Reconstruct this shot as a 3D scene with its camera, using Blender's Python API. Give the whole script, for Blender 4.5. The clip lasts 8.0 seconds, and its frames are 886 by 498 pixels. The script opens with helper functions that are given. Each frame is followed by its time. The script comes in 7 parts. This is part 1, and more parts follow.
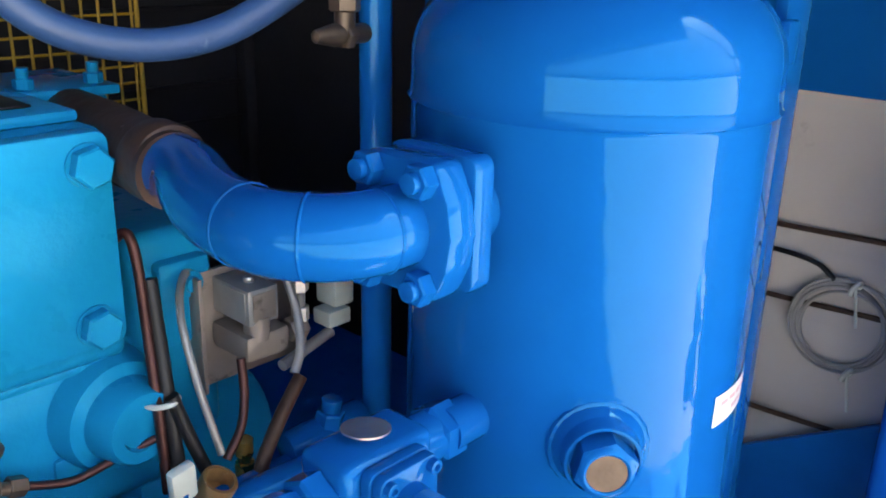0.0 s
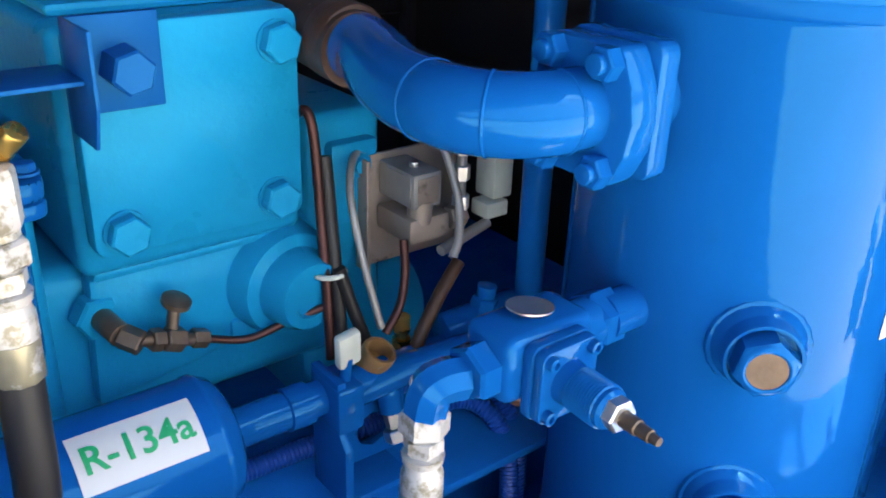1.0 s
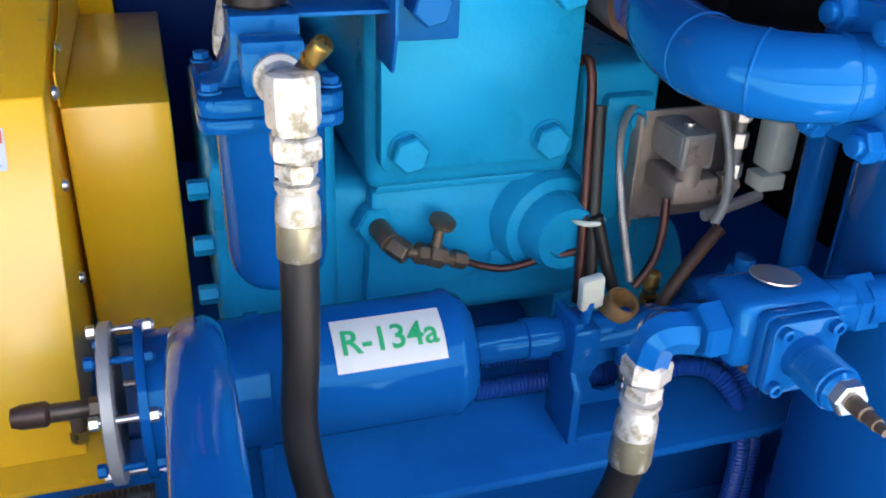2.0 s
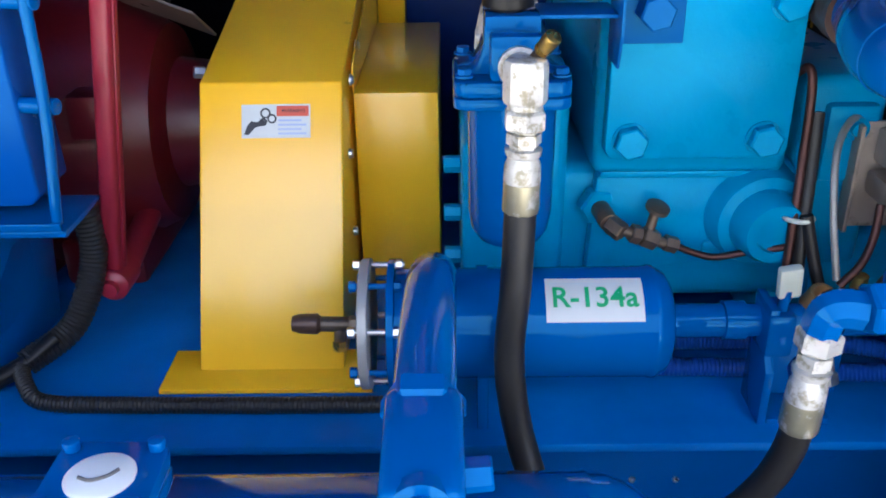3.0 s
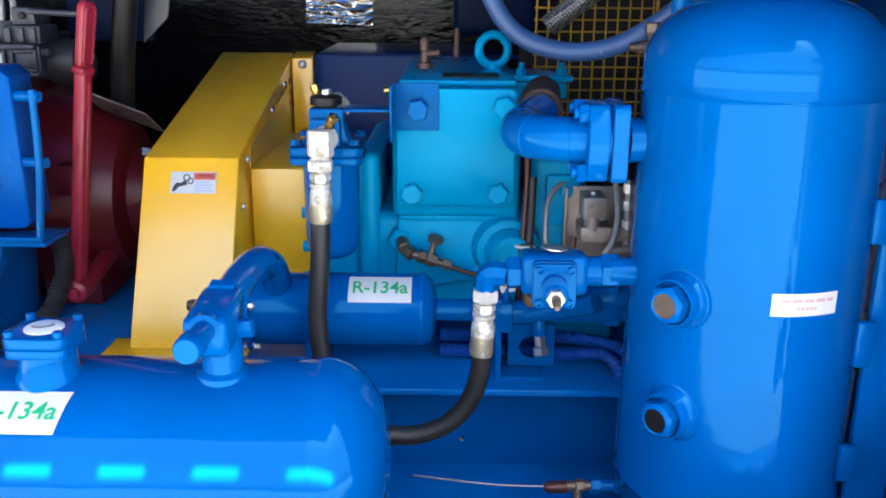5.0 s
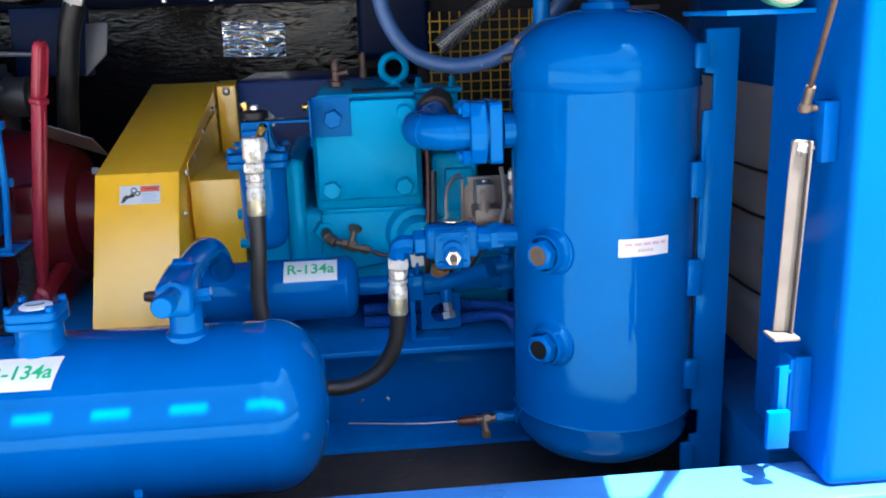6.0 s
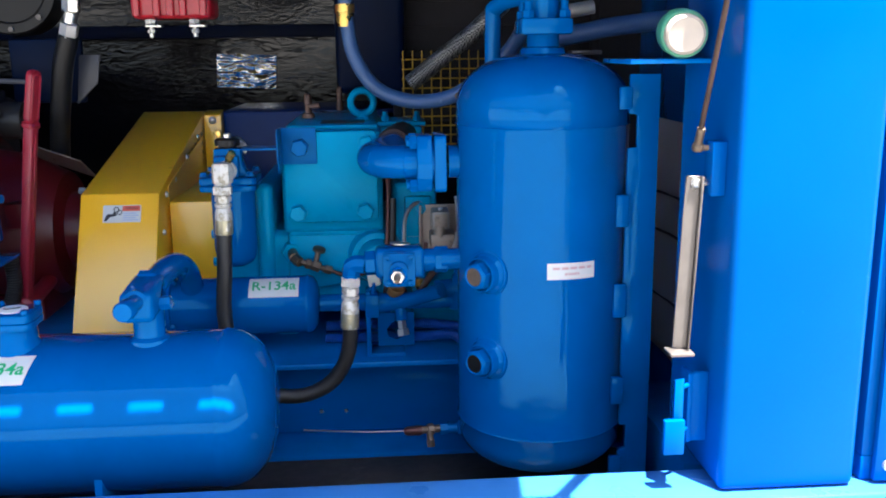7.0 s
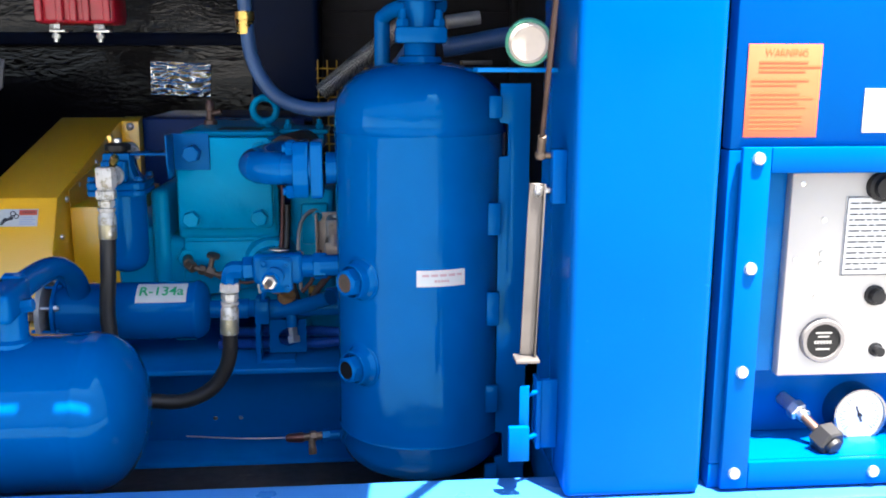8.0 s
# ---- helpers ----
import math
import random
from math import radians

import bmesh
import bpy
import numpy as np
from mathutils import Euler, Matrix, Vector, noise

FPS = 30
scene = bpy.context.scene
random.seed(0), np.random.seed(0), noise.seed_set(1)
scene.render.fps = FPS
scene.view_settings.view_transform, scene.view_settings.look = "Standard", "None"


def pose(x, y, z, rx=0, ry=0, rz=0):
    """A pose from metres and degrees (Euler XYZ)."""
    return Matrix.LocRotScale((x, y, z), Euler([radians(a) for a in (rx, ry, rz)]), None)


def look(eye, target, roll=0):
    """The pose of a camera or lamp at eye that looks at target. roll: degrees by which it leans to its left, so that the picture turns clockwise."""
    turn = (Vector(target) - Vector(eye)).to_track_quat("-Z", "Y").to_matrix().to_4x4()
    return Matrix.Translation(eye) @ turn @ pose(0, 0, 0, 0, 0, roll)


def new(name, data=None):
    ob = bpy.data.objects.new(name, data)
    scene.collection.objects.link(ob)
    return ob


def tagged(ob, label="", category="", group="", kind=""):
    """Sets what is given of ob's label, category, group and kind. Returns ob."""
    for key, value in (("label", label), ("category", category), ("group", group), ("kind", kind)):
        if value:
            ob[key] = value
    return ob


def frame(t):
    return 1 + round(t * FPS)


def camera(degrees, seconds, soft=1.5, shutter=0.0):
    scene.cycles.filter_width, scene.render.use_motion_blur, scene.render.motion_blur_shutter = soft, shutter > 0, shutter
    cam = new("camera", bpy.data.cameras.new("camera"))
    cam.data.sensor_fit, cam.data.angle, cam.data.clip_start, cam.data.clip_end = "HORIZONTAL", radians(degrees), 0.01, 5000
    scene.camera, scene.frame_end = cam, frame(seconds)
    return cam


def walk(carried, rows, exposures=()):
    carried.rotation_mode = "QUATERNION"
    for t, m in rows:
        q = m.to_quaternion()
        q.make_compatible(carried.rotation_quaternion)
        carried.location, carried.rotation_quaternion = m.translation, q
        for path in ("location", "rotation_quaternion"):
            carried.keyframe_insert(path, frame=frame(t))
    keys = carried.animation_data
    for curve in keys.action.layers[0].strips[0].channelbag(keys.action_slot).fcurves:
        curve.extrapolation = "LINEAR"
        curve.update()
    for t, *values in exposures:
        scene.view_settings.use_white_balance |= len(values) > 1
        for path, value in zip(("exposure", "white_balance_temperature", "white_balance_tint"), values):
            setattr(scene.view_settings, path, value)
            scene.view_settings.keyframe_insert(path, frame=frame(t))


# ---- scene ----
cam = camera(53.00, 8.0, soft=1.9)
PATH = [
    (0, (0.0652, -0.0007, 1.5983), (1.4561, 1.2718, 0.9303), 1.50),
    (0.5, (0.0551, 0.0008, 1.5850), (1.3494, 1.3239, 0.8274), 2.07),
    (1, (0.0235, 0.0031, 1.5759), (1.1600, 1.4160, 0.7320), 2.02),
    (1.5, (0.0028, 0.0027, 1.5724), (0.9020, 1.5387, 0.6601), 1.48),
    (2, (0.0296, -0.0507, 1.5713), (0.5905, 1.6288, 0.6415), 1.99),
    (2.2, (0.0521, -0.0902, 1.5703), (0.4525, 1.6354, 0.6418), 2.49),
    (3.3, (0.0432, -0.2998, 1.5861), (-0.0207, 1.5244, 0.7685), -1.76),
    (3.5, (0.0335, -0.3809, 1.5866), (-0.0390, 1.4714, 0.8356), -1.68),
    (4, (0.0398, -0.5297, 1.6117), (-0.0914, 1.3674, 0.9921), -1.00),
    (4.5, (0.1559, -0.6492, 1.6135), (-0.0114, 1.2594, 1.0397), -0.35),
    (5, (0.3218, -0.7727, 1.5990), (0.2991, 1.1440, 1.0281), 0.39),
    (5.2, (0.3590, -0.8117, 1.6011), (0.4275, 1.1079, 1.0441), 0.16),
    (6.3, (0.3209, -1.1526, 1.5873), (0.4801, 0.7813, 1.1030), -2.03),
    (6.5, (0.3430, -1.1765, 1.5954), (0.4961, 0.7626, 1.1301), -1.72),
    (7, (0.4305, -1.2232, 1.5997), (0.5689, 0.7239, 1.1639), -0.69),
    (7.5, (0.5585, -1.2090, 1.5888), (0.7020, 0.7436, 1.1805), 0.81),
    (8, (0.6359, -1.2463, 1.5879), (0.8046, 0.7047, 1.1816), 0.13),
]
EXPOSURES = [(0.0, 4.02, 6950, 10), (1.2, 4.02, 6950, 10), (2.2, 4.06, 6900, 10), (3.4, 3.72, 6100, 10), (5.2, 3.88, 6300, 10), (6.5, 3.28, 6150, 10), (8.0, 3.08, 6200, 10)]
walk(cam, [(t, look(eye, target, roll)) for t, eye, target, roll in PATH], EXPOSURES)

# ---- world, sun and exposure ----
world = bpy.data.worlds.new("sky")
scene.world = world
world.use_nodes = True
SUN_TO = Vector((0.155, -0.22, 1.0)).normalized()
sky = world.node_tree.nodes.new("ShaderNodeTexSky")
sky.sky_type = "NISHITA"
sky.sun_disc = False
sky.sun_elevation = math.asin(SUN_TO.z)
sky.sun_rotation = math.atan2(SUN_TO.x, SUN_TO.y)
sky.dust_density, sky.ozone_density = 5.0, 0.8
haze = world.node_tree.nodes.new("ShaderNodeHueSaturation")
haze.inputs["Saturation"].default_value = 0.9
world.node_tree.links.new(sky.outputs[0], haze.inputs["Color"])
world.node_tree.links.new(haze.outputs[0], world.node_tree.nodes["Background"].inputs[0])
world.node_tree.nodes["Background"].inputs[1].default_value = 0.07
sun_lamp = bpy.data.lights.new("sun", "SUN")
sun_lamp.energy, sun_lamp.angle, sun_lamp.color = 5.0, radians(0.5), (1.0, 0.95, 0.88)
sun = new("sun", sun_lamp)
sun.matrix_world = look(Vector((0, -2, 3)) + SUN_TO * 8, Vector((0, -2, 3)))


# ---- materials ----
def paint(name, color, rough=0.35, metal=0.0, vary=0.12, scale=9.0, bump=0.05, bscale=120.0, dirt=None, dirt_amt=0.0, dirt_scale=14.0, coat=0.0, coat_rough=0.08, spec=0.5, rvary=0.1):
    """A surface with colour, gloss and relief that vary at two scales, and worn or dirty spots."""
    m = bpy.data.materials.new(name)
    m.use_nodes = True
    nt = m.node_tree
    n, l = nt.nodes, nt.links
    b = n["Principled BSDF"]
    tc = n.new("ShaderNodeTexCoord")
    big = n.new("ShaderNodeTexNoise")
    big.inputs["Scale"].default_value, big.inputs["Detail"].default_value = scale, 5
    fine = n.new("ShaderNodeTexNoise")
    fine.inputs["Scale"].default_value, fine.inputs["Detail"].default_value = bscale, 3
    for t in (big, fine):
        l.new(tc.outputs["Object"], t.inputs["Vector"])
    ramp = n.new("ShaderNodeValToRGB")
    c = Vector(color)
    ramp.color_ramp.elements[0].position, ramp.color_ramp.elements[1].position = 0.3, 0.7
    ramp.color_ramp.elements[0].color = (*(c * (1 - vary)), 1)
    ramp.color_ramp.elements[1].color = (*[min(1, v * (1 + vary)) for v in c], 1)
    l.new(big.outputs["Fac"], ramp.inputs["Fac"])
    col = ramp.outputs["Color"]
    if dirt is not None:
        spots = n.new("ShaderNodeTexNoise")
        spots.inputs["Scale"].default_value, spots.inputs["Detail"].default_value = dirt_scale, 8
        spots.inputs["Roughness"].default_value = 0.65
        l.new(tc.outputs["Object"], spots.inputs["Vector"])
        edge = n.new("ShaderNodeValToRGB")
        edge.color_ramp.elements[0].position = 0.72 - 0.35 * dirt_amt
        edge.color_ramp.elements[1].position = 0.80 - 0.30 * dirt_amt
        l.new(spots.outputs["Fac"], edge.inputs["Fac"])
        mix = n.new("ShaderNodeMix")
        mix.data_type = "RGBA"
        l.new(edge.outputs["Color"], mix.inputs["Factor"])
        l.new(col, mix.inputs[6])
        mix.inputs[7].default_value = (*dirt, 1)
        col = mix.outputs[2]
    l.new(col, b.inputs["Base Color"])
    mr = n.new("ShaderNodeMapRange")
    mr.inputs["To Min"].default_value, mr.inputs["To Max"].default_value = max(0.03, rough - rvary), min(1, rough + rvary)
    l.new(fine.outputs["Fac"] if rough > 0.5 else big.outputs["Fac"], mr.inputs["Value"])
    l.new(mr.outputs[0], b.inputs["Roughness"])
    b.inputs["Metallic"].default_value = metal
    b.inputs["Specular IOR Level"].default_value = spec
    b.inputs["Coat Weight"].default_value = coat
    b.inputs["Coat Roughness"].default_value = coat_rough
    if bump > 0:
        bp = n.new("ShaderNodeBump")
        bp.inputs["Strength"].default_value, bp.inputs["Distance"].default_value = bump, 0.004
        l.new(fine.outputs["Fac"], bp.inputs["Height"])
        l.new(bp.outputs[0], b.inputs["Normal"])
    return m


BLUE = paint("blue_enamel", (0.001, 0.083, 0.305), 0.055, rvary=0.03, spec=0.30, vary=0.12, scale=6, bump=0.08, bscale=32, dirt=(0.002, 0.055, 0.25), dirt_amt=0.05)
BLUE_CAB = paint("blue_cabinet_paint", (0.001, 0.066, 0.285), 0.22, spec=0.14, vary=0.07, scale=4, bump=0.03, bscale=90, dirt=(0.05, 0.25, 0.65), dirt_amt=0.02, dirt_scale=30)
# Blue paled, red raised, paler spots: stands in for blown-out sun on the ledge.
SILL_BLUE = paint("glare_paled_blue_ledge_paint", (0.030, 0.145, 0.42), 0.30, spec=0.3, vary=0.10, scale=5, bump=0.04, bscale=70, dirt=(0.05, 0.18, 0.45), dirt_amt=0.2, dirt_scale=9)
BLUE_BOX = paint("violet_blue_paint", (0.002, 0.066, 0.315), 0.26, spec=0.25, vary=0.08, scale=6, bump=0.03, bscale=60)
NAVY = paint("navy_paint", (0.002, 0.022, 0.118), 0.32, spec=0.15, vary=0.15, scale=8, bump=0.05)
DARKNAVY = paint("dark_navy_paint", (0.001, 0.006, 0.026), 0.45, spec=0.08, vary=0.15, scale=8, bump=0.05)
BLUE_DECK = paint("blue_deck_paint", (0.002, 0.118, 0.405), 0.22, spec=0.35, vary=0.2, scale=7, bump=0.06, bscale=50, dirt=(0.008, 0.075, 0.275), dirt_amt=0.15, coat=0.1)
BLUE_BRACKET = paint("dark_blue_paint", (0.003, 0.085, 0.30), 0.35, spec=0.3, vary=0.12, scale=10, bump=0.05)
CYAN = paint("cyan_casting_paint", (0.001, 0.245, 0.46), 0.30, spec=0.35, vary=0.10, scale=9, bump=0.16, bscale=85, dirt=(0.001, 0.16, 0.34), dirt_amt=0.10)
YELLOW = paint("yellow_paint", (1.0, 0.52, 0.010), 0.34, vary=0.06, scale=5, bump=0.035, bscale=100, dirt=(0.45, 0.25, 0.02), dirt_amt=0.06, dirt_scale=18, coat=1.0, coat_rough=0.2)
MESHYELLOW = paint("dirty_yellow_wire", (0.42, 0.24, 0.015), 0.5, vary=0.2, scale=20)
REDLEVER = paint("lever_red_paint", (0.24, 0.011, 0.028), 0.4, vary=0.14, scale=14, bump=0.10, bscale=90, dirt=(0.2, 0.015, 0.03), dirt_amt=0.12)
RED = paint("red_paint", (0.105, 0.005, 0.010), 0.36, vary=0.16, scale=12, bump=0.10, bscale=90, dirt=(0.09, 0.010, 0.016), dirt_amt=0.18)
REDBRIGHT = paint("bright_red_paint", (0.36, 0.010, 0.025), 0.3, vary=0.1, scale=10)
ENGINE = paint("grey_engine_paint", (0.023, 0.026, 0.038), 0.42, vary=0.2, scale=12, bump=0.12, bscale=90, dirt=(0.06, 0.06, 0.07), dirt_amt=0.3)
ENGTRIM = paint("worn_grey_casting", (0.044, 0.047, 0.060), 0.45, vary=0.25, scale=16, bump=0.12, bscale=80, dirt=(0.06, 0.06, 0.06), dirt_amt=0.3)
ALU = paint("cast_aluminium", (0.28, 0.28, 0.29), 0.38, metal=0.85, vary=0.15, scale=20, bump=0.12)
RUBBER = paint("black_rubber", (0.014, 0.013, 0.013), 0.5, vary=0.2, scale=15, bump=0.06)
# Black with its colour lifted to stand in for veiling glare over the background.
VEILBLACK = paint("glare_lifted_black", (0.022, 0.020, 0.022), 0.7, spec=0.2, vary=0.25, scale=6, bump=0.08)
BLACK = paint("black_plastic", (0.008, 0.008, 0.009), 0.4, spec=0.25, vary=0.2, scale=15, bump=0.03)
LAGGING = paint("brown_black_lagging", (0.052, 0.028, 0.019), 0.5, spec=0.3, vary=0.5, scale=30, bump=0.3, bscale=60, dirt=(0.30, 0.27, 0.25), dirt_amt=0.06, dirt_scale=70)
CRIMP = paint("bare_crimped_steel", (0.34, 0.31, 0.21), 0.32, metal=0.6, vary=0.2, scale=30, bump=0.12, dirt=(0.68, 0.66, 0.60), dirt_amt=0.45, dirt_scale=55)
FITTING = paint("worn_white_painted_fitting", (0.54, 0.52, 0.48), 0.4, metal=0.25, vary=0.12, scale=40, bump=0.15, dirt=(0.27, 0.24, 0.17), dirt_amt=0.62, dirt_scale=70)
STEEL = paint("zinc_plated_steel", (0.62, 0.61, 0.58), 0.3, metal=0.9, vary=0.15, scale=30, bump=0.06, dirt=(0.38, 0.33, 0.22), dirt_amt=0.3, dirt_scale=60)
GALV = paint("galvanised_bar", (0.13, 0.115, 0.105), 0.4, metal=0.5, vary=0.15, scale=18, bump=0.06, dirt=(0.34, 0.23, 0.16), dirt_amt=0.15, dirt_scale=25)
WHITESTEEL = paint("dull_white_flange", (0.42, 0.405, 0.38), 0.45, metal=0.3, vary=0.12, scale=20)
BRASS = paint("brass", (0.72, 0.46, 0.12), 0.28, metal=0.95, vary=0.15, scale=40, bump=0.05)
OLDBRASS = paint("tarnished_brass", (0.125, 0.090, 0.064), 0.42, metal=0.55, vary=0.3, scale=50, bump=0.12, dirt=(0.12, 0.07, 0.04), dirt_amt=0.3, dirt_scale=80)
COPPER = paint("brown_copper_tube", (0.075, 0.030, 0.026), 0.4, metal=0.6, vary=0.25, scale=35, bump=0.06, dirt=(0.5, 0.45, 0.42), dirt_amt=0.05, dirt_scale=60)
OCHREBRASS = paint("dull_ochre_brass", (0.34, 0.19, 0.075), 0.45, metal=0.45, vary=0.2, scale=50, bump=0.10, dirt=(0.55, 0.45, 0.33), dirt_amt=0.25, dirt_scale=70)
BRONZE = paint("brown_bronze_fitting", (0.105, 0.058, 0.042), 0.45, metal=0.4, vary=0.25, scale=30, bump=0.1)
GREYTUBE = paint("grey_tube", (0.31, 0.30, 0.28), 0.4, metal=0.3, vary=0.15, scale=30)
PLATE = paint("dusty_steel_plate", (0.30, 0.245, 0.205), 0.5, metal=0.4, vary=0.2, scale=16, bump=0.05, dirt=(0.14, 0.11, 0.09), dirt_amt=0.35, dirt_scale=22)
NAMEPLATE = paint("brown_name_plate", (0.16, 0.125, 0.11), 0.42, metal=0.4, vary=0.2, scale=30, dirt=(0.6, 0.57, 0.55), dirt_amt=0.04, dirt_scale=90)
LABEL = paint("white_label", (0.56, 0.57, 0.56), 0.45, vary=0.03, scale=30, bump=0.01)
GREEN = paint("green_print", (0.006, 0.33, 0.12), 0.5, vary=0.1, scale=60, bump=0)
REDPRINT = paint("red_print", (0.60, 0.09, 0.05), 0.5, vary=0.05, bump=0)
BLUEPRINT = paint("pale_print", (0.35, 0.42, 0.60), 0.5, vary=0.05, bump=0)
INK = paint("black_print", (0.02, 0.02, 0.025), 0.5, vary=0.05, bump=0)
PINKPRINT = paint("faded_red_print", (0.48, 0.28, 0.29), 0.5, vary=0.1, bump=0)
ORANGE = paint("orange_label", (0.68, 0.098, 0.030), 0.45, vary=0.05, scale=20, bump=0.01)
DARKRED = paint("dark_red_print", (0.55, 0.085, 0.02), 0.5, vary=0.05, bump=0)
DIAL = paint("grey_dial", (0.14, 0.13, 0.125), 0.35, spec=0.2, vary=0.1, bump=0)
DIALBLACK = paint("black_dial", (0.012, 0.012, 0.012), 0.3, spec=0.15, vary=0.1, bump=0)
WHITEDIAL = paint("white_dial", (0.78, 0.78, 0.75), 0.4, vary=0.03, bump=0)
NEEDLE = paint("red_needle", (0.75, 0.06, 0.07), 0.5, vary=0.02, bump=0)
WHITEPAINT = paint("white_panel_paint", (0.42, 0.40, 0.37), 0.38, vary=0.05, scale=10, bump=0.02, dirt=(0.45, 0.44, 0.4), dirt_amt=0.05)
CHROME = paint("chrome_bezel", (0.26, 0.27, 0.29), 0.14, metal=1.0, vary=0.05, bump=0, rvary=0.05)
TEAL = paint("green_cap_paint", (0.05, 0.24, 0.15), 0.45, vary=0.2, scale=30)
CAPWHITE = paint("cream_cap", (0.42, 0.36, 0.30), 0.5, vary=0.12, scale=18, dirt=(0.45, 0.40, 0.33), dirt_amt=0.2)
GREYWRAP = paint("grey_cement_wrap", (0.45, 0.41, 0.37), 0.8, vary=0.12, scale=5, bump=0.12, bscale=40, dirt=(0.22, 0.21, 0.20), dirt_amt=0.2, dirt_scale=8)
PLASTICTIE = paint("pale_plastic", (0.55, 0.58, 0.50), 0.5, vary=0.1, scale=30)
BLUEHOSE = paint("faded_blue_hose", (0.034, 0.088, 0.22), 0.45, vary=0.15, scale=14, bump=0.06, dirt=(0.14, 0.22, 0.40), dirt_amt=0.2, dirt_scale=20)
CONDUIT_BLUE = paint("blue_painted_conduit", (0.003, 0.055, 0.29), 0.4, vary=0.15, scale=12)
CONCRETE = paint("yard_ground", (0.185, 0.178, 0.165), 0.85, vary=0.12, scale=0.8, bump=0.2, bscale=30)
GREASE = paint("oily_floor", (0.03, 0.026, 0.022), 0.55, vary=0.4, scale=12, bump=0.3, bscale=50, dirt=(0.10, 0.08, 0.06), dirt_amt=0.25)


def crinkled(name, color, rough, metal, strength=0.9, scale=9.0, spec=0.5):
    """Creased foil sheet: long sharp folds over slow waves drive the relief."""
    m = bpy.data.materials.new(name)
    m.use_nodes = True
    n, l = m.node_tree.nodes, m.node_tree.links
    b = n["Principled BSDF"]
    b.inputs["Base Color"].default_value = (*color, 1)
    b.inputs["Metallic"].default_value = metal
    b.inputs["Specular IOR Level"].default_value = spec
    tc = n.new("ShaderNodeTexCoord")
    heights = []
    for turn, stretch, sc, power, amount in ((58, 2.6, scale, 3.0, 1.0), (-38, 3.4, scale * 1.6, 5.0, 0.55), (8, 1.4, scale * 0.35, 1.0, 1.6)):
        mp = n.new("ShaderNodeMapping")
        mp.inputs["Rotation"].default_value = (0, radians(turn), 0)
        mp.inputs["Scale"].default_value = (1.0, 1.0, stretch)
        l.new(tc.outputs["Object"], mp.inputs["Vector"])
        a = n.new("ShaderNodeTexNoise")
        a.inputs["Scale"].default_value, a.inputs["Detail"].default_value, a.inputs["Distortion"].default_value = sc, 2.5, 0.8
        l.new(mp.outputs[0], a.inputs["Vector"])
        ops = (("MULTIPLY_ADD", (2.0, -1.0)), ("ABSOLUTE", ()), ("SUBTRACT", None), ("POWER", (power,)), ("MULTIPLY", (amount,)))
        out = a.outputs["Fac"]
        for op, vals in ops:
            q = n.new("ShaderNodeMath")
            q.operation = op
            if vals is None:
                q.inputs[0].default_value = 1.0
                l.new(out, q.inputs[1])
            else:
                l.new(out, q.inputs[0])
                for i, v in enumerate(vals):
                    q.inputs[i + 1].default_value = v
            out = q.outputs[0]
        heights.append(out)
    for turn, sc, amount in ((25, scale * 0.9, 0.55), (-15, scale * 2.3, 0.22)):
        mp = n.new("ShaderNodeMapping")
        mp.inputs["Rotation"].default_value = (0, radians(turn), 0)
        mp.inputs["Scale"].default_value = (1.0, 1.0, 1.7)
        l.new(tc.outputs["Object"], mp.inputs["Vector"])
        v = n.new("ShaderNodeTexVoronoi")
        v.inputs["Scale"].default_value = sc
        l.new(mp.outputs[0], v.inputs["Vector"])
        q = n.new("ShaderNodeMath")
        q.operation = "MULTIPLY"
        q.inputs[1].default_value = amount
        l.new(v.outputs["Distance"], q.inputs[0])
        heights.append(q.outputs[0])
    total = heights[0]
    for h in heights[1:]:
        q = n.new("ShaderNodeMath")
        l.new(total, q.inputs[0])
        l.new(h, q.inputs[1])
        total = q.outputs[0]
    bp = n.new("ShaderNodeBump")
    bp.inputs["Strength"].default_value, bp.inputs["Distance"].default_value = strength, 0.10
    l.new(total, bp.inputs["Height"])
    l.new(bp.outputs[0], b.inputs["Normal"])
    b.inputs["Roughness"].default_value = rough
    return m


def braid(name):
    m = bpy.data.materials.new(name)
    m.use_nodes = True
    n, l = m.node_tree.nodes, m.node_tree.links
    b = n["Principled BSDF"]
    tc, ck, no = n.new("ShaderNodeTexCoord"), n.new("ShaderNodeTexChecker"), n.new("ShaderNodeTexNoise")
    ck.inputs["Scale"].default_value = 230
    ck.inputs["Color1"].default_value, ck.inputs["Color2"].default_value = (0.30, 0.30, 0.29, 1), (0.015, 0.015, 0.017, 1)
    no.inputs["Scale"].default_value = 40
    l.new(tc.outputs["Object"], ck.inputs["Vector"])
    l.new(tc.outputs["Object"], no.inputs["Vector"])
    l.new(ck.outputs["Color"], b.inputs["Base Color"])
    l.new(no.outputs["Fac"], b.inputs["Roughness"])
    b.inputs["Metallic"].default_value = 0.5
    return m


BRAID = braid("woven_steel_braid")
BLACKFOIL = crinkled("black_crinkled_foil", (0.010, 0.009, 0.012), 0.12, 0.0, 0.06, 7, 0.3)
SILVERFOIL = crinkled("crinkled_silver_foil", (0.97, 0.97, 0.96), 0.20, 1.0, 0.24, 4.5)
for enamel in (BLUE, BLUE_CAB, BLUE_BOX, BLUE_DECK, BLUE_BRACKET, CYAN):
    enamel.node_tree.nodes["Principled BSDF"].inputs["Specular Tint"].default_value = (0.16, 0.72, 1.0, 1)

# ---- mesh helpers ----
BASE = {}


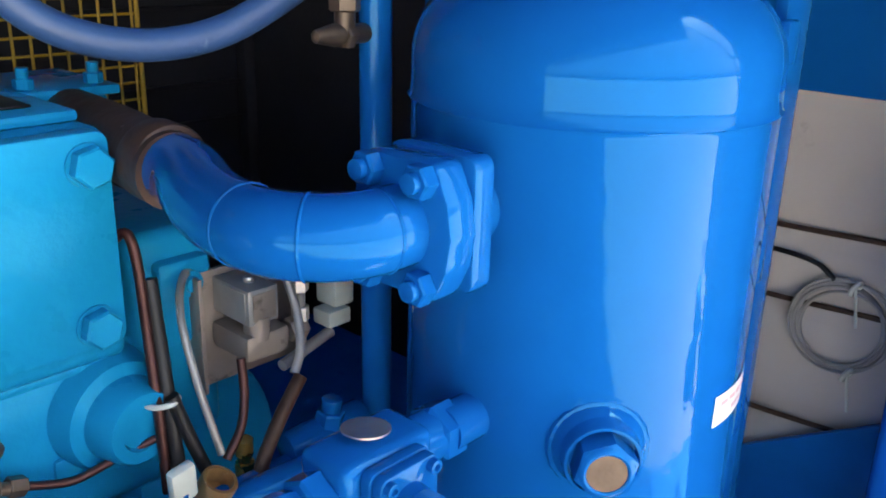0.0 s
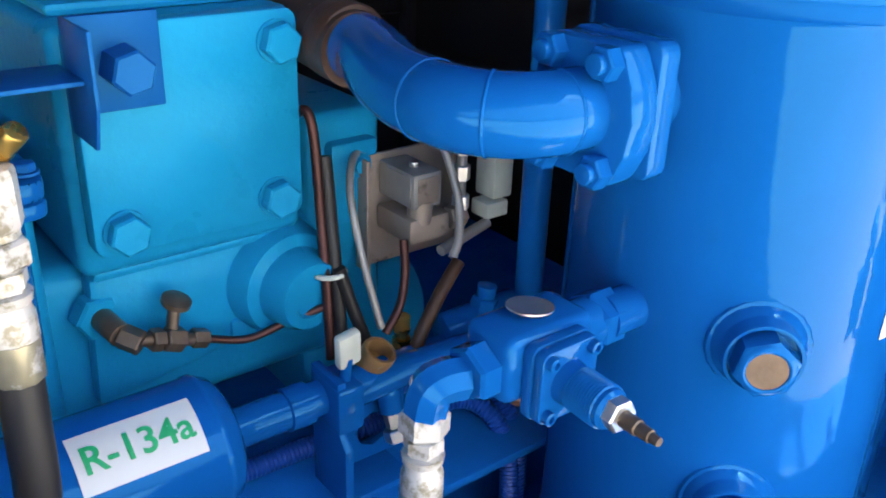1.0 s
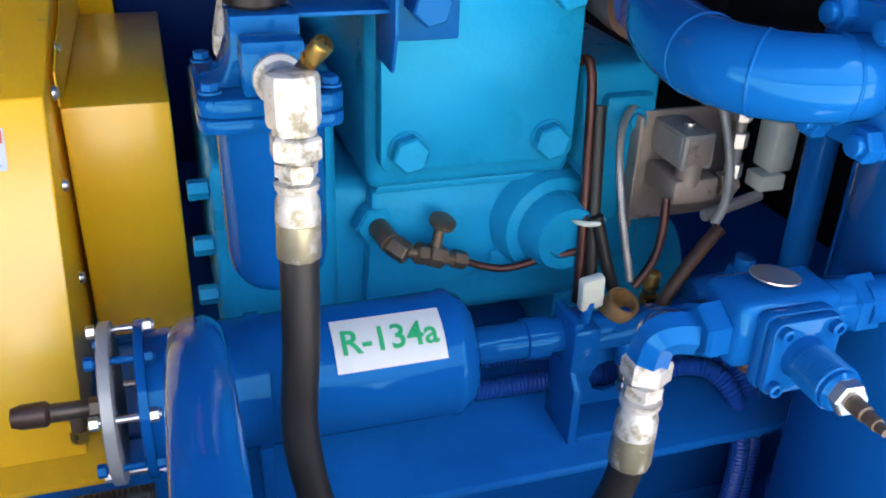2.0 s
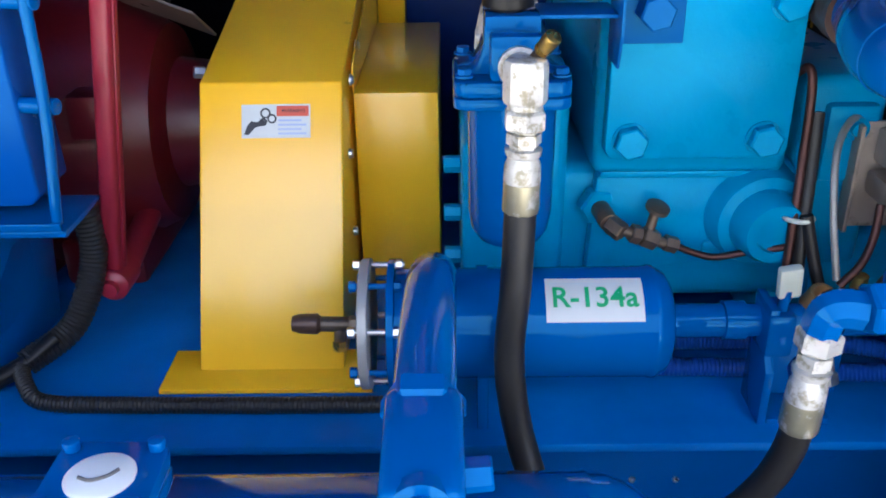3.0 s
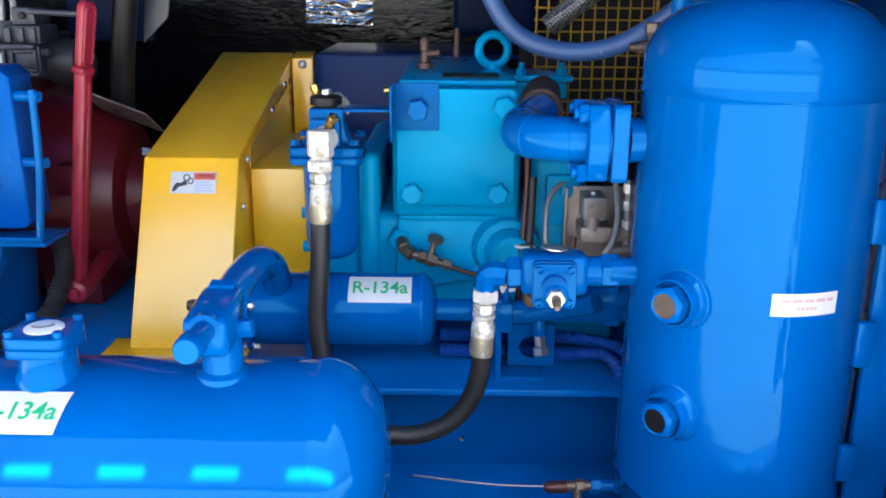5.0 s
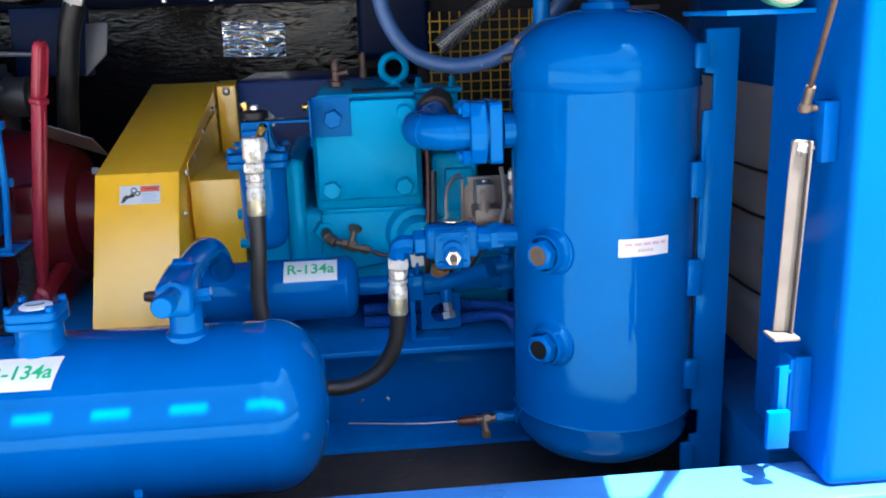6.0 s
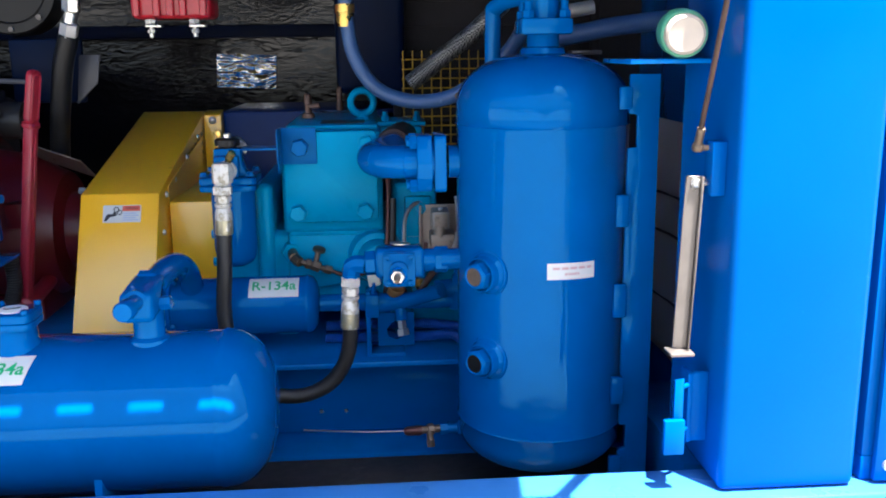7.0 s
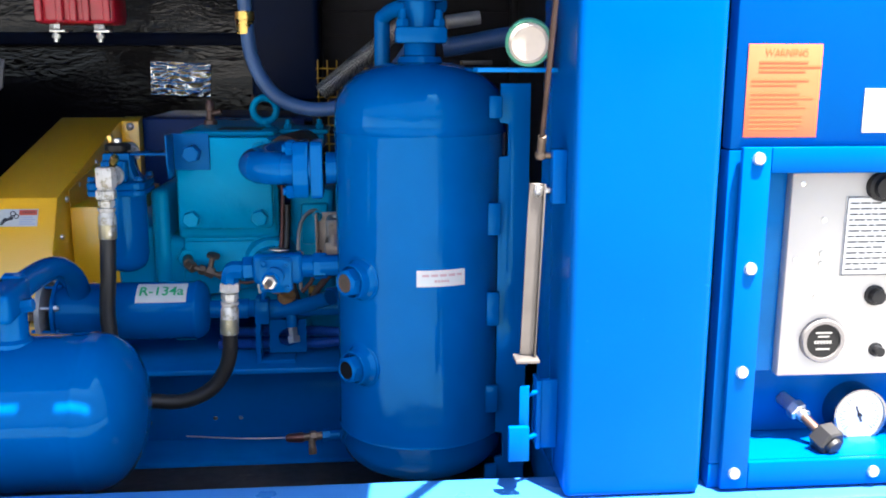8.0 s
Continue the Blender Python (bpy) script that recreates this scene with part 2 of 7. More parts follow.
def thing(name, base, label="", category="", group="", kind="", move=(0, 0, 0)):
    """An Empty at the base of a thing, to carry its parts; move sets the whole thing off from where it was drawn."""
    ob = new(name)
    ob.location = Vector(base) + Vector(move)
    ob.empty_display_size = 0.05
    BASE[ob] = Vector(base)
    return tagged(ob, label, category, group, kind)


def mesh_object(name, bm, mat, base, sharp=38, flat=False):
    me = bpy.data.meshes.new(name)
    bm.normal_update()
    bm.to_mesh(me)
    bm.free()
    me.transform(Matrix.Translation(-Vector(base)))
    if not flat:
        me.polygons.foreach_set("use_smooth", [True] * len(me.polygons))
        me.set_sharp_from_angle(angle=radians(sharp))
    me.materials.append(mat)
    return new(name, me)


def part(name, bm, mat, parent, label="", sharp=38):
    ob = mesh_object(name, bm, mat, BASE[parent], sharp)
    ob.parent = parent
    BASE[ob] = BASE[parent]
    return tagged(ob, label)


def solo(name, bm, mat, label="", category="", group="", kind="", sharp=38, move=(0, 0, 0)):
    """A thing, or a piece of the setting, that is one mesh."""
    lo = Vector([min(v.co[i] for v in bm.verts) for i in range(3)])
    hi = Vector([max(v.co[i] for v in bm.verts) for i in range(3)])
    base = Vector(((lo.x + hi.x) / 2, (lo.y + hi.y) / 2, lo.z))
    ob = mesh_object(name, bm, mat, base, sharp)
    ob.location = base + Vector(move)
    BASE[ob] = base
    return tagged(ob, label, category, group, kind)


def B():
    return bmesh.new()


def box(bm, lo, hi, bev=0.003, seg=2, m=None):
    """A box between two corners, with rounded edges."""
    lo, hi = Vector(lo), Vector(hi)
    r = bmesh.ops.create_cube(bm, size=1)
    vs = r["verts"]
    c, s = (lo + hi) / 2, hi - lo
    for v in vs:
        v.co = Vector((v.co.x * s.x, v.co.y * s.y, v.co.z * s.z)) + c
    if bev:
        es = list({e for v in vs for e in v.link_edges})
        g = bmesh.ops.bevel(bm, geom=es, offset=min(bev, min(s) * 0.45), segments=seg, affect="EDGES", profile=0.5)
        vs = list({v for f in g["faces"] for v in f.verts} | {v for v in vs if v.is_valid})
    if m is not None:
        bmesh.ops.transform(bm, matrix=m, verts=vs)
    return bm


def frame_of(d):
    d = Vector(d).normalized()
    a = Vector((0, 0, 1)) if abs(d.z) < 0.9 else Vector((1, 0, 0))
    u = d.cross(a).normalized()
    return d, u, d.cross(u)


def lathe(bm, p, d, prof, seg=32, turn=0.0):
    """A turned body: prof holds (distance along d, radius); closed at both ends."""
    p = Vector(p)
    d, u, w = frame_of(d)
    rings = []
    for h, r in prof:
        if r < 1e-6:
            rings.append([bm.verts.new(p + d * h)])
        else:
            rings.append([bm.verts.new(p + d * h + (u * math.cos(turn + 2 * math.pi * k / seg) + w * math.sin(turn + 2 * math.pi * k / seg)) * r) for k in range(seg)])
    for a, b in zip(rings, rings[1:]):
        for k in range(seg):
            j = (k + 1) % seg
            if len(a) == 1 and len(b) == 1:
                continue
            if len(a) == 1:
                bm.faces.new((a[0], b[j], b[k]))
            elif len(b) == 1:
                bm.faces.new((a[k], a[j], b[0]))
            else:
                bm.faces.new((a[k], a[j], b[j], b[k]))
    if len(rings[0]) > 1:
        bm.faces.new(rings[0][::-1])
    if len(rings[-1]) > 1:
        bm.faces.new(rings[-1])
    bmesh.ops.recalc_face_normals(bm, faces=bm.faces[:])
    return bm


def rod(bm, a, b, r, seg=20, bev=0.0, r2=None, turn=0.0):
    a, b = Vector(a), Vector(b)
    h = (b - a).length
    r2 = r if r2 is None else r2
    prof = [(0, r), (h, r2)] if not bev else [(0, r - bev), (bev * 0.3, r - bev * 0.3), (bev, r), (h - bev, r2), (h - bev * 0.3, r2 - bev * 0.3), (h, r2 - bev)]
    return lathe(bm, a, b - a, prof, seg, turn)


def hexa(bm, a, b, r, turn=0.0):
    """A six-sided nut or bolt head with chamfered ends."""
    a, b = Vector(a), Vector(b)
    h = (b - a).length
    c = min(r * 0.12, h * 0.25)
    return lathe(bm, a, b - a, [(0, r - c), (c, r), (h - c, r), (h, r - c)], 6, turn)


def spline(pts, n=8):
    """Points along a smooth line through pts."""
    P = [Vector(p) for p in pts]
    P = [P[0] * 2 - P[1]] + P + [P[-1] * 2 - P[-2]]
    out = []
    for i in range(1, len(P) - 2):
        for k in range(n):
            t = k / n
            a, b, c, d = P[i - 1], P[i], P[i + 1], P[i + 2]
            out.append(0.5 * (2 * b + (c - a) * t + (2 * a - 5 * b + 4 * c - d) * t * t + (3 * b - a - 3 * c + d) * t ** 3))
    out.append(P[-2])
    return out


def tube(bm, pts, r, seg=14, n=8, rib=0.0, pitch=0.006):
    """A round tube along a smooth line; with rib, a corrugated one."""
    line = spline(pts, n) if n else [Vector(p) for p in pts]
    if rib:
        dense, L = [line[0]], 0
        tot = sum((b - a).length for a, b in zip(line, line[1:]))
        steps = max(4, int(tot / (pitch / 2)))
        acc = [0]
        for a, b in zip(line, line[1:]):
            acc.append(acc[-1] + (b - a).length)
        dense = []
        for s in range(steps + 1):
            x = tot * s / steps
            i = max(0, min(len(acc) - 2, next((k for k in range(len(acc) - 1) if acc[k + 1] >= x - 1e-9), len(acc) - 2)))
            t = (x - acc[i]) / max(1e-9, acc[i + 1] - acc[i])
            dense.append(line[i].lerp(line[i + 1], min(1, max(0, t))))
        line = dense
    rings = []
    d0, u, w = frame_of(line[1] - line[0])
    for i, p in enumerate(line):
        d = (line[min(i + 1, len(line) - 1)] - line[max(i - 1, 0)]).normalized()
        u = (u - d * u.dot(d)).normalized()
        w = d.cross(u)
        rr = r + (rib if i % 2 else 0)
        rings.append([bm.verts.new(p + (u * math.cos(2 * math.pi * k / seg) + w * math.sin(2 * math.pi * k / seg)) * rr) for k in range(seg)])
    for a, b in zip(rings, rings[1:]):
        for k in range(seg):
            j = (k + 1) % seg
            bm.faces.new((a[k], a[j], b[j], b[k]))
    bm.faces.new(rings[0][::-1])
    bm.faces.new(rings[-1])
    bmesh.ops.recalc_face_normals(bm, faces=bm.faces[:])
    return bm


def prism(bm, pts, shift, bev=0.0):
    """A flat outline in space, given thickness by shift; bev rounds its edges."""
    shift = Vector(shift)
    a = [bm.verts.new(Vector(p)) for p in pts]
    b = [bm.verts.new(Vector(p) + shift) for p in pts]
    fs = [bm.faces.new(a[::-1]), bm.faces.new(b)]
    for i in range(len(a)):
        j = (i + 1) % len(a)
        fs.append(bm.faces.new((a[i], a[j], b[j], b[i])))
    bmesh.ops.recalc_face_normals(bm, faces=fs)
    if bev:
        es = list({e for f in fs for e in f.edges})
        bmesh.ops.bevel(bm, geom=es, offset=bev, segments=2, affect="EDGES", profile=0.5)
    return bm


def ring(bm, c, axis, R, r, seg=36, sub=12):
    d, u, w = frame_of(axis)
    c = Vector(c)
    rows = []
    for i in range(seg):
        a = 2 * math.pi * i / seg
        o = u * math.cos(a) + w * math.sin(a)
        rows.append([bm.verts.new(c + o * (R + r * math.cos(2 * math.pi * k / sub)) + d * r * math.sin(2 * math.pi * k / sub)) for k in range(sub)])
    for i in range(seg):
        for k in range(sub):
            bm.faces.new((rows[i][k], rows[(i + 1) % seg][k], rows[(i + 1) % seg][(k + 1) % sub], rows[i][(k + 1) % sub]))
    bmesh.ops.recalc_face_normals(bm, faces=bm.faces[:])
    return bm


def rounded_rect(w, h, r, n=4):
    """Outline of a rectangle w by h round the origin, with corners of radius r."""
    out = []
    for cx, cy, a0 in ((w / 2 - r, h / 2 - r, 0), (-w / 2 + r, h / 2 - r, 90), (-w / 2 + r, -h / 2 + r, 180), (w / 2 - r, -h / 2 + r, 270)):
        for k in range(n + 1):
            a = radians(a0 + 90 * k / n)
            out.append((cx + r * math.cos(a), cy + r * math.sin(a)))
    return out


def lettering(text, size):
    """The flat outline of a word in the built-in font, as a bmesh round its centre, cut fine enough to bend."""
    cu = bpy.data.curves.new("word", "FONT")
    cu.body, cu.size, cu.align_x, cu.align_y = text, size, "CENTER", "CENTER"
    cu.resolution_u = 3
    cu.offset = size * 0.018
    ob = new("word", cu)
    me = bpy.data.meshes.new_from_object(ob)
    bpy.data.objects.remove(ob)
    bm = B()
    bm.from_mesh(me)
    bpy.data.meshes.remove(me)
    bmesh.ops.triangulate(bm, faces=bm.faces[:])
    for _ in range(3):
        es = [e for e in bm.edges if e.calc_length() > size * 0.14]
        if not es:
            break
        bmesh.ops.subdivide_edges(bm, edges=es, cuts=1)
        bmesh.ops.triangulate(bm, faces=bm.faces[:])
    return bm


def placed(bm, m):
    bmesh.ops.transform(bm, matrix=m, verts=bm.verts[:])
    return bm


def wrap_x(bm, cx, cy, cz, r, ang, lift):
    """Lays a flat mesh (x along, y up) on a cylinder along x, its middle at the angle ang from -y towards +z."""
    for v in bm.verts:
        a = ang + v.co.y / r
        v.co = Vector((cx + v.co.x, cy - math.cos(a) * (r + lift), cz + math.sin(a) * (r + lift)))
    bmesh.ops.recalc_face_normals(bm, faces=bm.faces[:])
    return bm


def sheet(w, h, nx=8, ny=8, slant=0.0, t=0.0):
    """A thin sheet as a grid round the origin, to bend onto something."""
    bm = B()
    vs = [[bm.verts.new((w * (i / nx - 0.5) + slant * (j / ny - 0.5), h * (j / ny - 0.5), t)) for i in range(nx + 1)] for j in range(ny + 1)]
    for j in range(ny):
        for i in range(nx):
            bm.faces.new((vs[j][i], vs[j][i + 1], vs[j + 1][i + 1], vs[j + 1][i]))
    return bm


def facing(x, y, z, rz=0, rx=90):
    """A pose that stands a flat mesh (x right, y up) upright, facing -y."""
    return pose(x, y, z, rx, 0, rz)

# ---- setting ----
bm = B()
box(bm, (-400, -400, -0.2), (400, 400, 0.0), 0)
solo("ground", bm, CONCRETE, "grey yard ground under the machine", "ground", kind="structure")

bm = B()
box(bm, (-3.0, -0.03, 0.69), (2.4, 2.5, 0.733), 0)
solo("floor", bm, GREASE, "oily black floor inside the machine housing", "floor", kind="structure")
bm = B()
box(bm, (-3.0, 2.25, 0.5), (2.4, 2.52, 2.3), 0)
solo("wall_back", bm, BLACKFOIL, "back wall lined with crinkled black foil", "wall", kind="structure")
bm = B()
box(bm, (-3.06, -0.05, 0.4), (-3.0, 2.52, 2.3), 0)
solo("wall_left", bm, BLUE_CAB, "blue end wall of the housing", "wall", kind="structure")
bm = B()
box(bm, (2.4, -0.05, 0.4), (2.46, 2.52, 2.3), 0)
solo("wall_right", bm, BLUE_CAB, "blue end wall of the housing", "wall", kind="structure")
bm = B()
box(bm, (-3.06, -0.05, 2.3), (2.46, 2.52, 2.34), 0)
solo("ceiling", bm, BLUE_CAB, "blue sheet roof of the housing", "roof", kind="structure")
bm = B()
box(bm, (-3.06, -0.05, 2.12), (0.93, 0.0, 2.298), 0.004)
solo("lintel", bm, BLUE_CAB, "blue header above the open side", "lintel", kind="structure")

# the ledge that runs along the open side
bm = B()
box(bm, (-3.06, -0.064, 0.84), (2.46, 0.041, 0.950), 0.004, 3)
solo("sill", bm, SILL_BLUE, "blue steel ledge along the open side, half in the sun", "sill", kind="structure")
bm = B()
box(bm, (-3.06, -0.062, 0.30), (2.46, -0.04, 0.839), 0.004)
solo("side_skirt", bm, BLUE_CAB, "blue steel skirt below the ledge", "skirt", kind="structure")

# the raised side door that shades the open side, with a row of slots
door = thing("canopy_door", (-1.0, -0.05, 2.10), "blue steel side door raised like an awning", "door")
y0, y1, ys = -0.062, -1.02, -0.090
tilt = Matrix.Translation((0, y0, 2.10)) @ Matrix.Rotation(radians(-25), 4, "X") @ Matrix.Translation((0, -y0, -2.10))
bm = B()
box(bm, (-3.0, ys + 0.0055, 2.10), (0.827, y0, 2.107), 0.002)
part("inner_panel", placed(bm, tilt), BLUE_CAB, door)
bm = B()
box(bm, (-3.0, y1, 2.10), (0.827, ys - 0.0055, 2.107), 0.002)
part("outer_panel", placed(bm, tilt), BLUE_CAB, door)
bm = B()
box(bm, (-3.0, y0 + 0.0005, 2.098), (0.827, -0.0503, 2.140), 0.002)
part("hinge_strip", bm, BLUE_CAB, door)
edges = [0.827] + [0.350 - 0.1115 * k for k in range(11)] + [-3.0]
for k in range(len(edges) - 1):
    bm = B()
    hi = edges[k] - (0.055 if k else 0.0)
    box(bm, (edges[k + 1], ys - 0.0055, 2.101), (hi, ys + 0.0055, 2.106), 0.0)
    part("slot_bar", placed(bm, tilt), BLUE_CAB, door)

bm = B()
box(bm, (0.8275, -0.372, 2.102), (0.900, -0.332, 2.1065), 0.002)
part("strut_tab", placed(bm, tilt), BLUE_CAB, door)

# corner post and the panels next to it
bm = B()
box(bm, (0.922, -0.041, 0.951), (1.132, 0.20, 2.298), 0.012, 4)
solo("post", bm, BLUE_CAB, "broad blue sheet-steel post in full sun", "post", kind="structure")
bm = B()
box(bm, (1.150, -0.022, 0.951), (2.40, 0.010, 0.990), 0.002)
box(bm, (1.150, -0.022, 1.470), (2.40, 0.010, 2.298), 0.004)
box(bm, (1.150, -0.022, 0.9905), (1.198, 0.010, 1.4695), 0.002)
box(bm, (1.64, -0.022, 0.9905), (2.40, 0.010, 1.4695), 0.002)
solo("wall_panel", bm, BLUE_CAB, "blue door panel beside the post", "panel", kind="structure")
bm = B()
box(bm, (1.1325, 0.02, 0.951), (1.149, 0.16, 2.298), 0.0)
solo("jamb", bm, BLUE_DECK, "dark blue jamb behind the door gap", "jamb", kind="structure")

cf = thing("control_recess", (1.4, -0.03, 0.97), "blue bolted frame round a recessed control panel", "frame", move=(0, -0.004, 0.001))
for nm, lo, hi in (("side_bar", (1.164, -0.034, 0.955), (1.206, -0.0225, 1.474)), ("side_bar", (1.62, -0.034, 0.955), (1.68, -0.0225, 1.474)),
                   ("top_bar", (1.2065, -0.034, 1.437), (1.6195, -0.0225, 1.474)), ("bottom_bar", (1.2065, -0.034, 0.955), (1.6195, -0.0225, 0.997))):
    bm = B()
    box(bm, lo, hi, 0.002)
    part(nm, bm, BLUE_CAB, cf)
for nm, lo, hi in (("side_return", (1.200, -0.022, 0.985), (1.206, 0.094, 1.443)), ("side_return", (1.620, -0.022, 0.985), (1.626, 0.094, 1.443)),
                   ("top_return", (1.2065, -0.022, 1.437), (1.6195, 0.094, 1.443)), ("bottom_return", (1.2065, -0.022, 0.991), (1.6195, 0.094, 0.997)),
                   ("back_plate", (1.2065, 0.082, 0.9975), (1.6195, 0.094, 1.4365))):
    bm = B()
    box(bm, lo, hi, 0.001)
    part(nm, bm, BLUE_CAB, cf)
for x, z in ((1.187, 1.458), (1.186, 1.299), (1.185, 1.142), (1.184, 0.981), (1.405, 0.976)):
    bm = B()
    lathe(bm, (x, -0.034, z), (0, -1, 0), [(0, 0.0095), (0.002, 0.0095), (0.005, 0.0075), (0.0065, 0.0)], 18)
    part("bolt", bm, STEEL, cf, "dull white domed bolt head")

cp = thing("control_board", (1.4, 0.05, 1.11), "white control panel with gauges and knobs", "control panel", move=(-0.003, -0.018, 0.003))
bm = B()
box(bm, (1.272, 0.040, 1.110), (1.60, 0.060, 1.428), 0.002)
part("plate", bm, WHITEPAINT, cp)
bm = B()
box(bm, (1.24, 0.0605, 1.112), (1.6, 0.0815, 1.425), 0.002)
part("backing_box", bm, BLUE_DECK, cp)
for x, z in ((1.288, 1.412), (1.286, 1.296), (1.283, 1.124), (1.326, 1.357), (1.327, 1.305), (1.327, 1.288), (1.323, 1.236)):
    bm = B()
    lathe(bm, (x, 0.0398, z), (0, -1, 0), [(0, 0.0045), (0.0015, 0.0042), (0.0025, 0.0)], 12)
    part("screw", bm, STEEL, cp)
bm = B()
lathe(bm, (1.409, 0.0398, 1.407), (0, -1, 0), [(0, 0.022), (0.012, 0.022), (0.014, 0.017), (0.022, 0.016), (0.024, 0.0)], 28)
part("knob", bm, BLACK, cp, "black round knob")
for x, z, r in ((1.417, 1.238, 0.016), (1.428, 1.150, 0.011)):
    bm = B()
    lathe(bm, (x, 0.0398, z), (0, -1, 0), [(0, r), (0.004, r), (0.005, r * 0.75), (0.016, r * 0.7), (0.018, 0)], 24)
    part("knob", bm, BLACK, cp, "small black knob")
bm = B()
box(bm, (1.358, 0.0372, 1.270), (1.52, 0.0398, 1.392), 0.0006)
tp = part("instruction_plate", bm, LABEL, cp, "white instruction plate with rows of black print")
bm = B()
random.seed(5)
for i in range(13):
    z = 1.382 - 0.0085 * i
    w = random.uniform(0.10, 0.145) if i % 4 else 0.05
    x = 1.364
    while x < 1.364 + w:
        step = random.uniform(0.006, 0.018)
        box(bm, (x, 0.0366, z - 0.0011), (x + step, 0.0371, z + 0.0011), 0)
        x += step + 0.0025
part("print", bm, INK, tp)
for a, b in (((1.3585, 1.2705), (1.5195, 1.272)), ((1.3585, 1.390), (1.5195, 1.3915)), ((1.3585, 1.272), (1.360, 1.390))):
    bm = B()
    box(bm, (a[0], 0.0366, a[1]), (b[0], 0.0371, b[1]), 0)
    part("border_line", bm, INK, tp)
g = thing("hour_meter", (1.335, 0.04, 1.14), "round black meter in a grey bezel on the control panel", "gauge", move=(0, -0.018, 0))
bm = B()
lathe(bm, (1.335, 0.0398, 1.171), (0, -1, 0), [(0, 0.035), (0.008, 0.035), (0.010, 0.033), (0.010, 0.0275), (0.006, 0.027)], 40)
part("bezel", bm, DIAL, g, "grey metal bezel")
bm = B()
lathe(bm, (1.335, 0.0335, 1.171), (0, -1, 0), [(0, 0.0268), (0.0012, 0.0268)], 40)
part("dial", bm, DIALBLACK, g)
bm = B()
for z, w in ((1.184, 0.026), (1.178, 0.018), (1.158, 0.022)):
    box(bm, (1.335 - w / 2, 0.0316, z - 0.0013), (1.335 + w / 2, 0.0322, z + 0.0013), 0)
for k in range(6):
    box(bm, (1.321 + 0.0048 * k, 0.0316, 1.1665), (1.3243 + 0.0048 * k, 0.0322, 1.1715), 0)
part("print", bm, GREYTUBE, g, "small pale print")

pg = thing("pressure_gauge", (1.404, 0.05, 1.005), "round white pressure gauge below the control panel", "gauge", move=(0.021, 0, -0.018))
bm = B()
lathe(bm, (1.404, 0.0815, 1.052), (0, -1, 0), [(0, 0.046), (0.036, 0.046), (0.040, 0.0445), (0.040, 0.041), (0.036, 0.0405)], 44)
part("case", bm, CHROME, pg, "polished steel case")
bm = B()
lathe(bm, (1.404, 0.046, 1.052), (0, -1, 0), [(0, 0.0403), (0.001, 0.0403)], 44)
dial = part("dial", bm, WHITEDIAL, pg)
bm = B()
for k in range(28):
    a = radians(-45 + 270 * k / 27)
    c, s = -math.cos(a), math.sin(a)
    r0 = 0.029 if k % 3 else 0.025
    rod(bm, (1.404 + c * r0, 0.0446, 1.052 + s * r0), (1.404 + c * 0.034, 0.0446, 1.052 + s * 0.034), 0.0005, 4)
part("scale_marks", bm, INK, dial)
bm = B()
prism(bm, [(1.396, 0.0442, 1.066), (1.3985, 0.0442, 1.068), (1.4095, 0.0442, 1.041), (1.4060, 0.0442, 1.040)], (0, 0.0006, 0))
lathe(bm, (1.404, 0.0445, 1.052), (0, -1, 0), [(0, 0.004), (0.003, 0.003)], 12)
part("pointer", bm, INK, pg)
nv = thing("needle_valve", (1.33, 0.05, 1.0), "tarnished needle valve with a dark hex knob", "valve", move=(0.008, 0, 0))
bm = B()
rod(bm, (1.300, 0.081, 1.055), (1.318, 0.03, 1.040), 0.011, 16, 0.002)
hexa(bm, (1.306, 0.052, 1.050), (1.312, 0.038, 1.044), 0.016)
part("body", bm, STEEL, nv)
bm = B()
rod(bm, (1.314, 0.035, 1.042), (1.336, 0.005, 1.018), 0.0075, 14)
part("stem", bm, BRONZE, nv)
bm = B()
hexa(bm, (1.333, 0.010, 1.021), (1.342, -0.016, 1.011), 0.025)
lathe(bm, (1.342, -0.016, 1.011), (0.009, -0.026, -0.010), [(0, 0.014), (0.006, 0.012), (0.008, 0.0)], 20)
part("knob", bm, RUBBER, nv, "black hexagonal knob")

lb = thing("warning_label", (1.22, -0.024, 1.48), "orange warning label with rows of dark red print", "label", move=(0, -0.0005, 0.008))
bm = B()
box(bm, (1.167, -0.0245, 1.480), (1.274, -0.0225, 1.609), 0.0004)
part("sheet", bm, ORANGE, lb)
bm = placed(lettering("WARNING", 0.013), facing(1.222, -0.0252, 1.598))
part("heading", bm, DARKRED, lb)
bm = B()
random.seed(8)
for i in range(16):
    z = 1.585 - 0.0062 * i
    if i in (3, 6, 11):
        continue
    x0 = 1.173 + (0.010 if i < 3 else 0)
    box(bm, (x0, -0.0252, z - 0.0012), (x0 + random.uniform(0.065, 0.092), -0.0247, z + 0.0012), 0)
part("print", bm, DARKRED, lb)
bm = B()
box(bm, (1.342, -0.0245, 1.494), (1.44, -0.0225, 1.556), 0.0004)
solo("notice", bm, LABEL, "blank white notice stuck on the blue panel", "label")

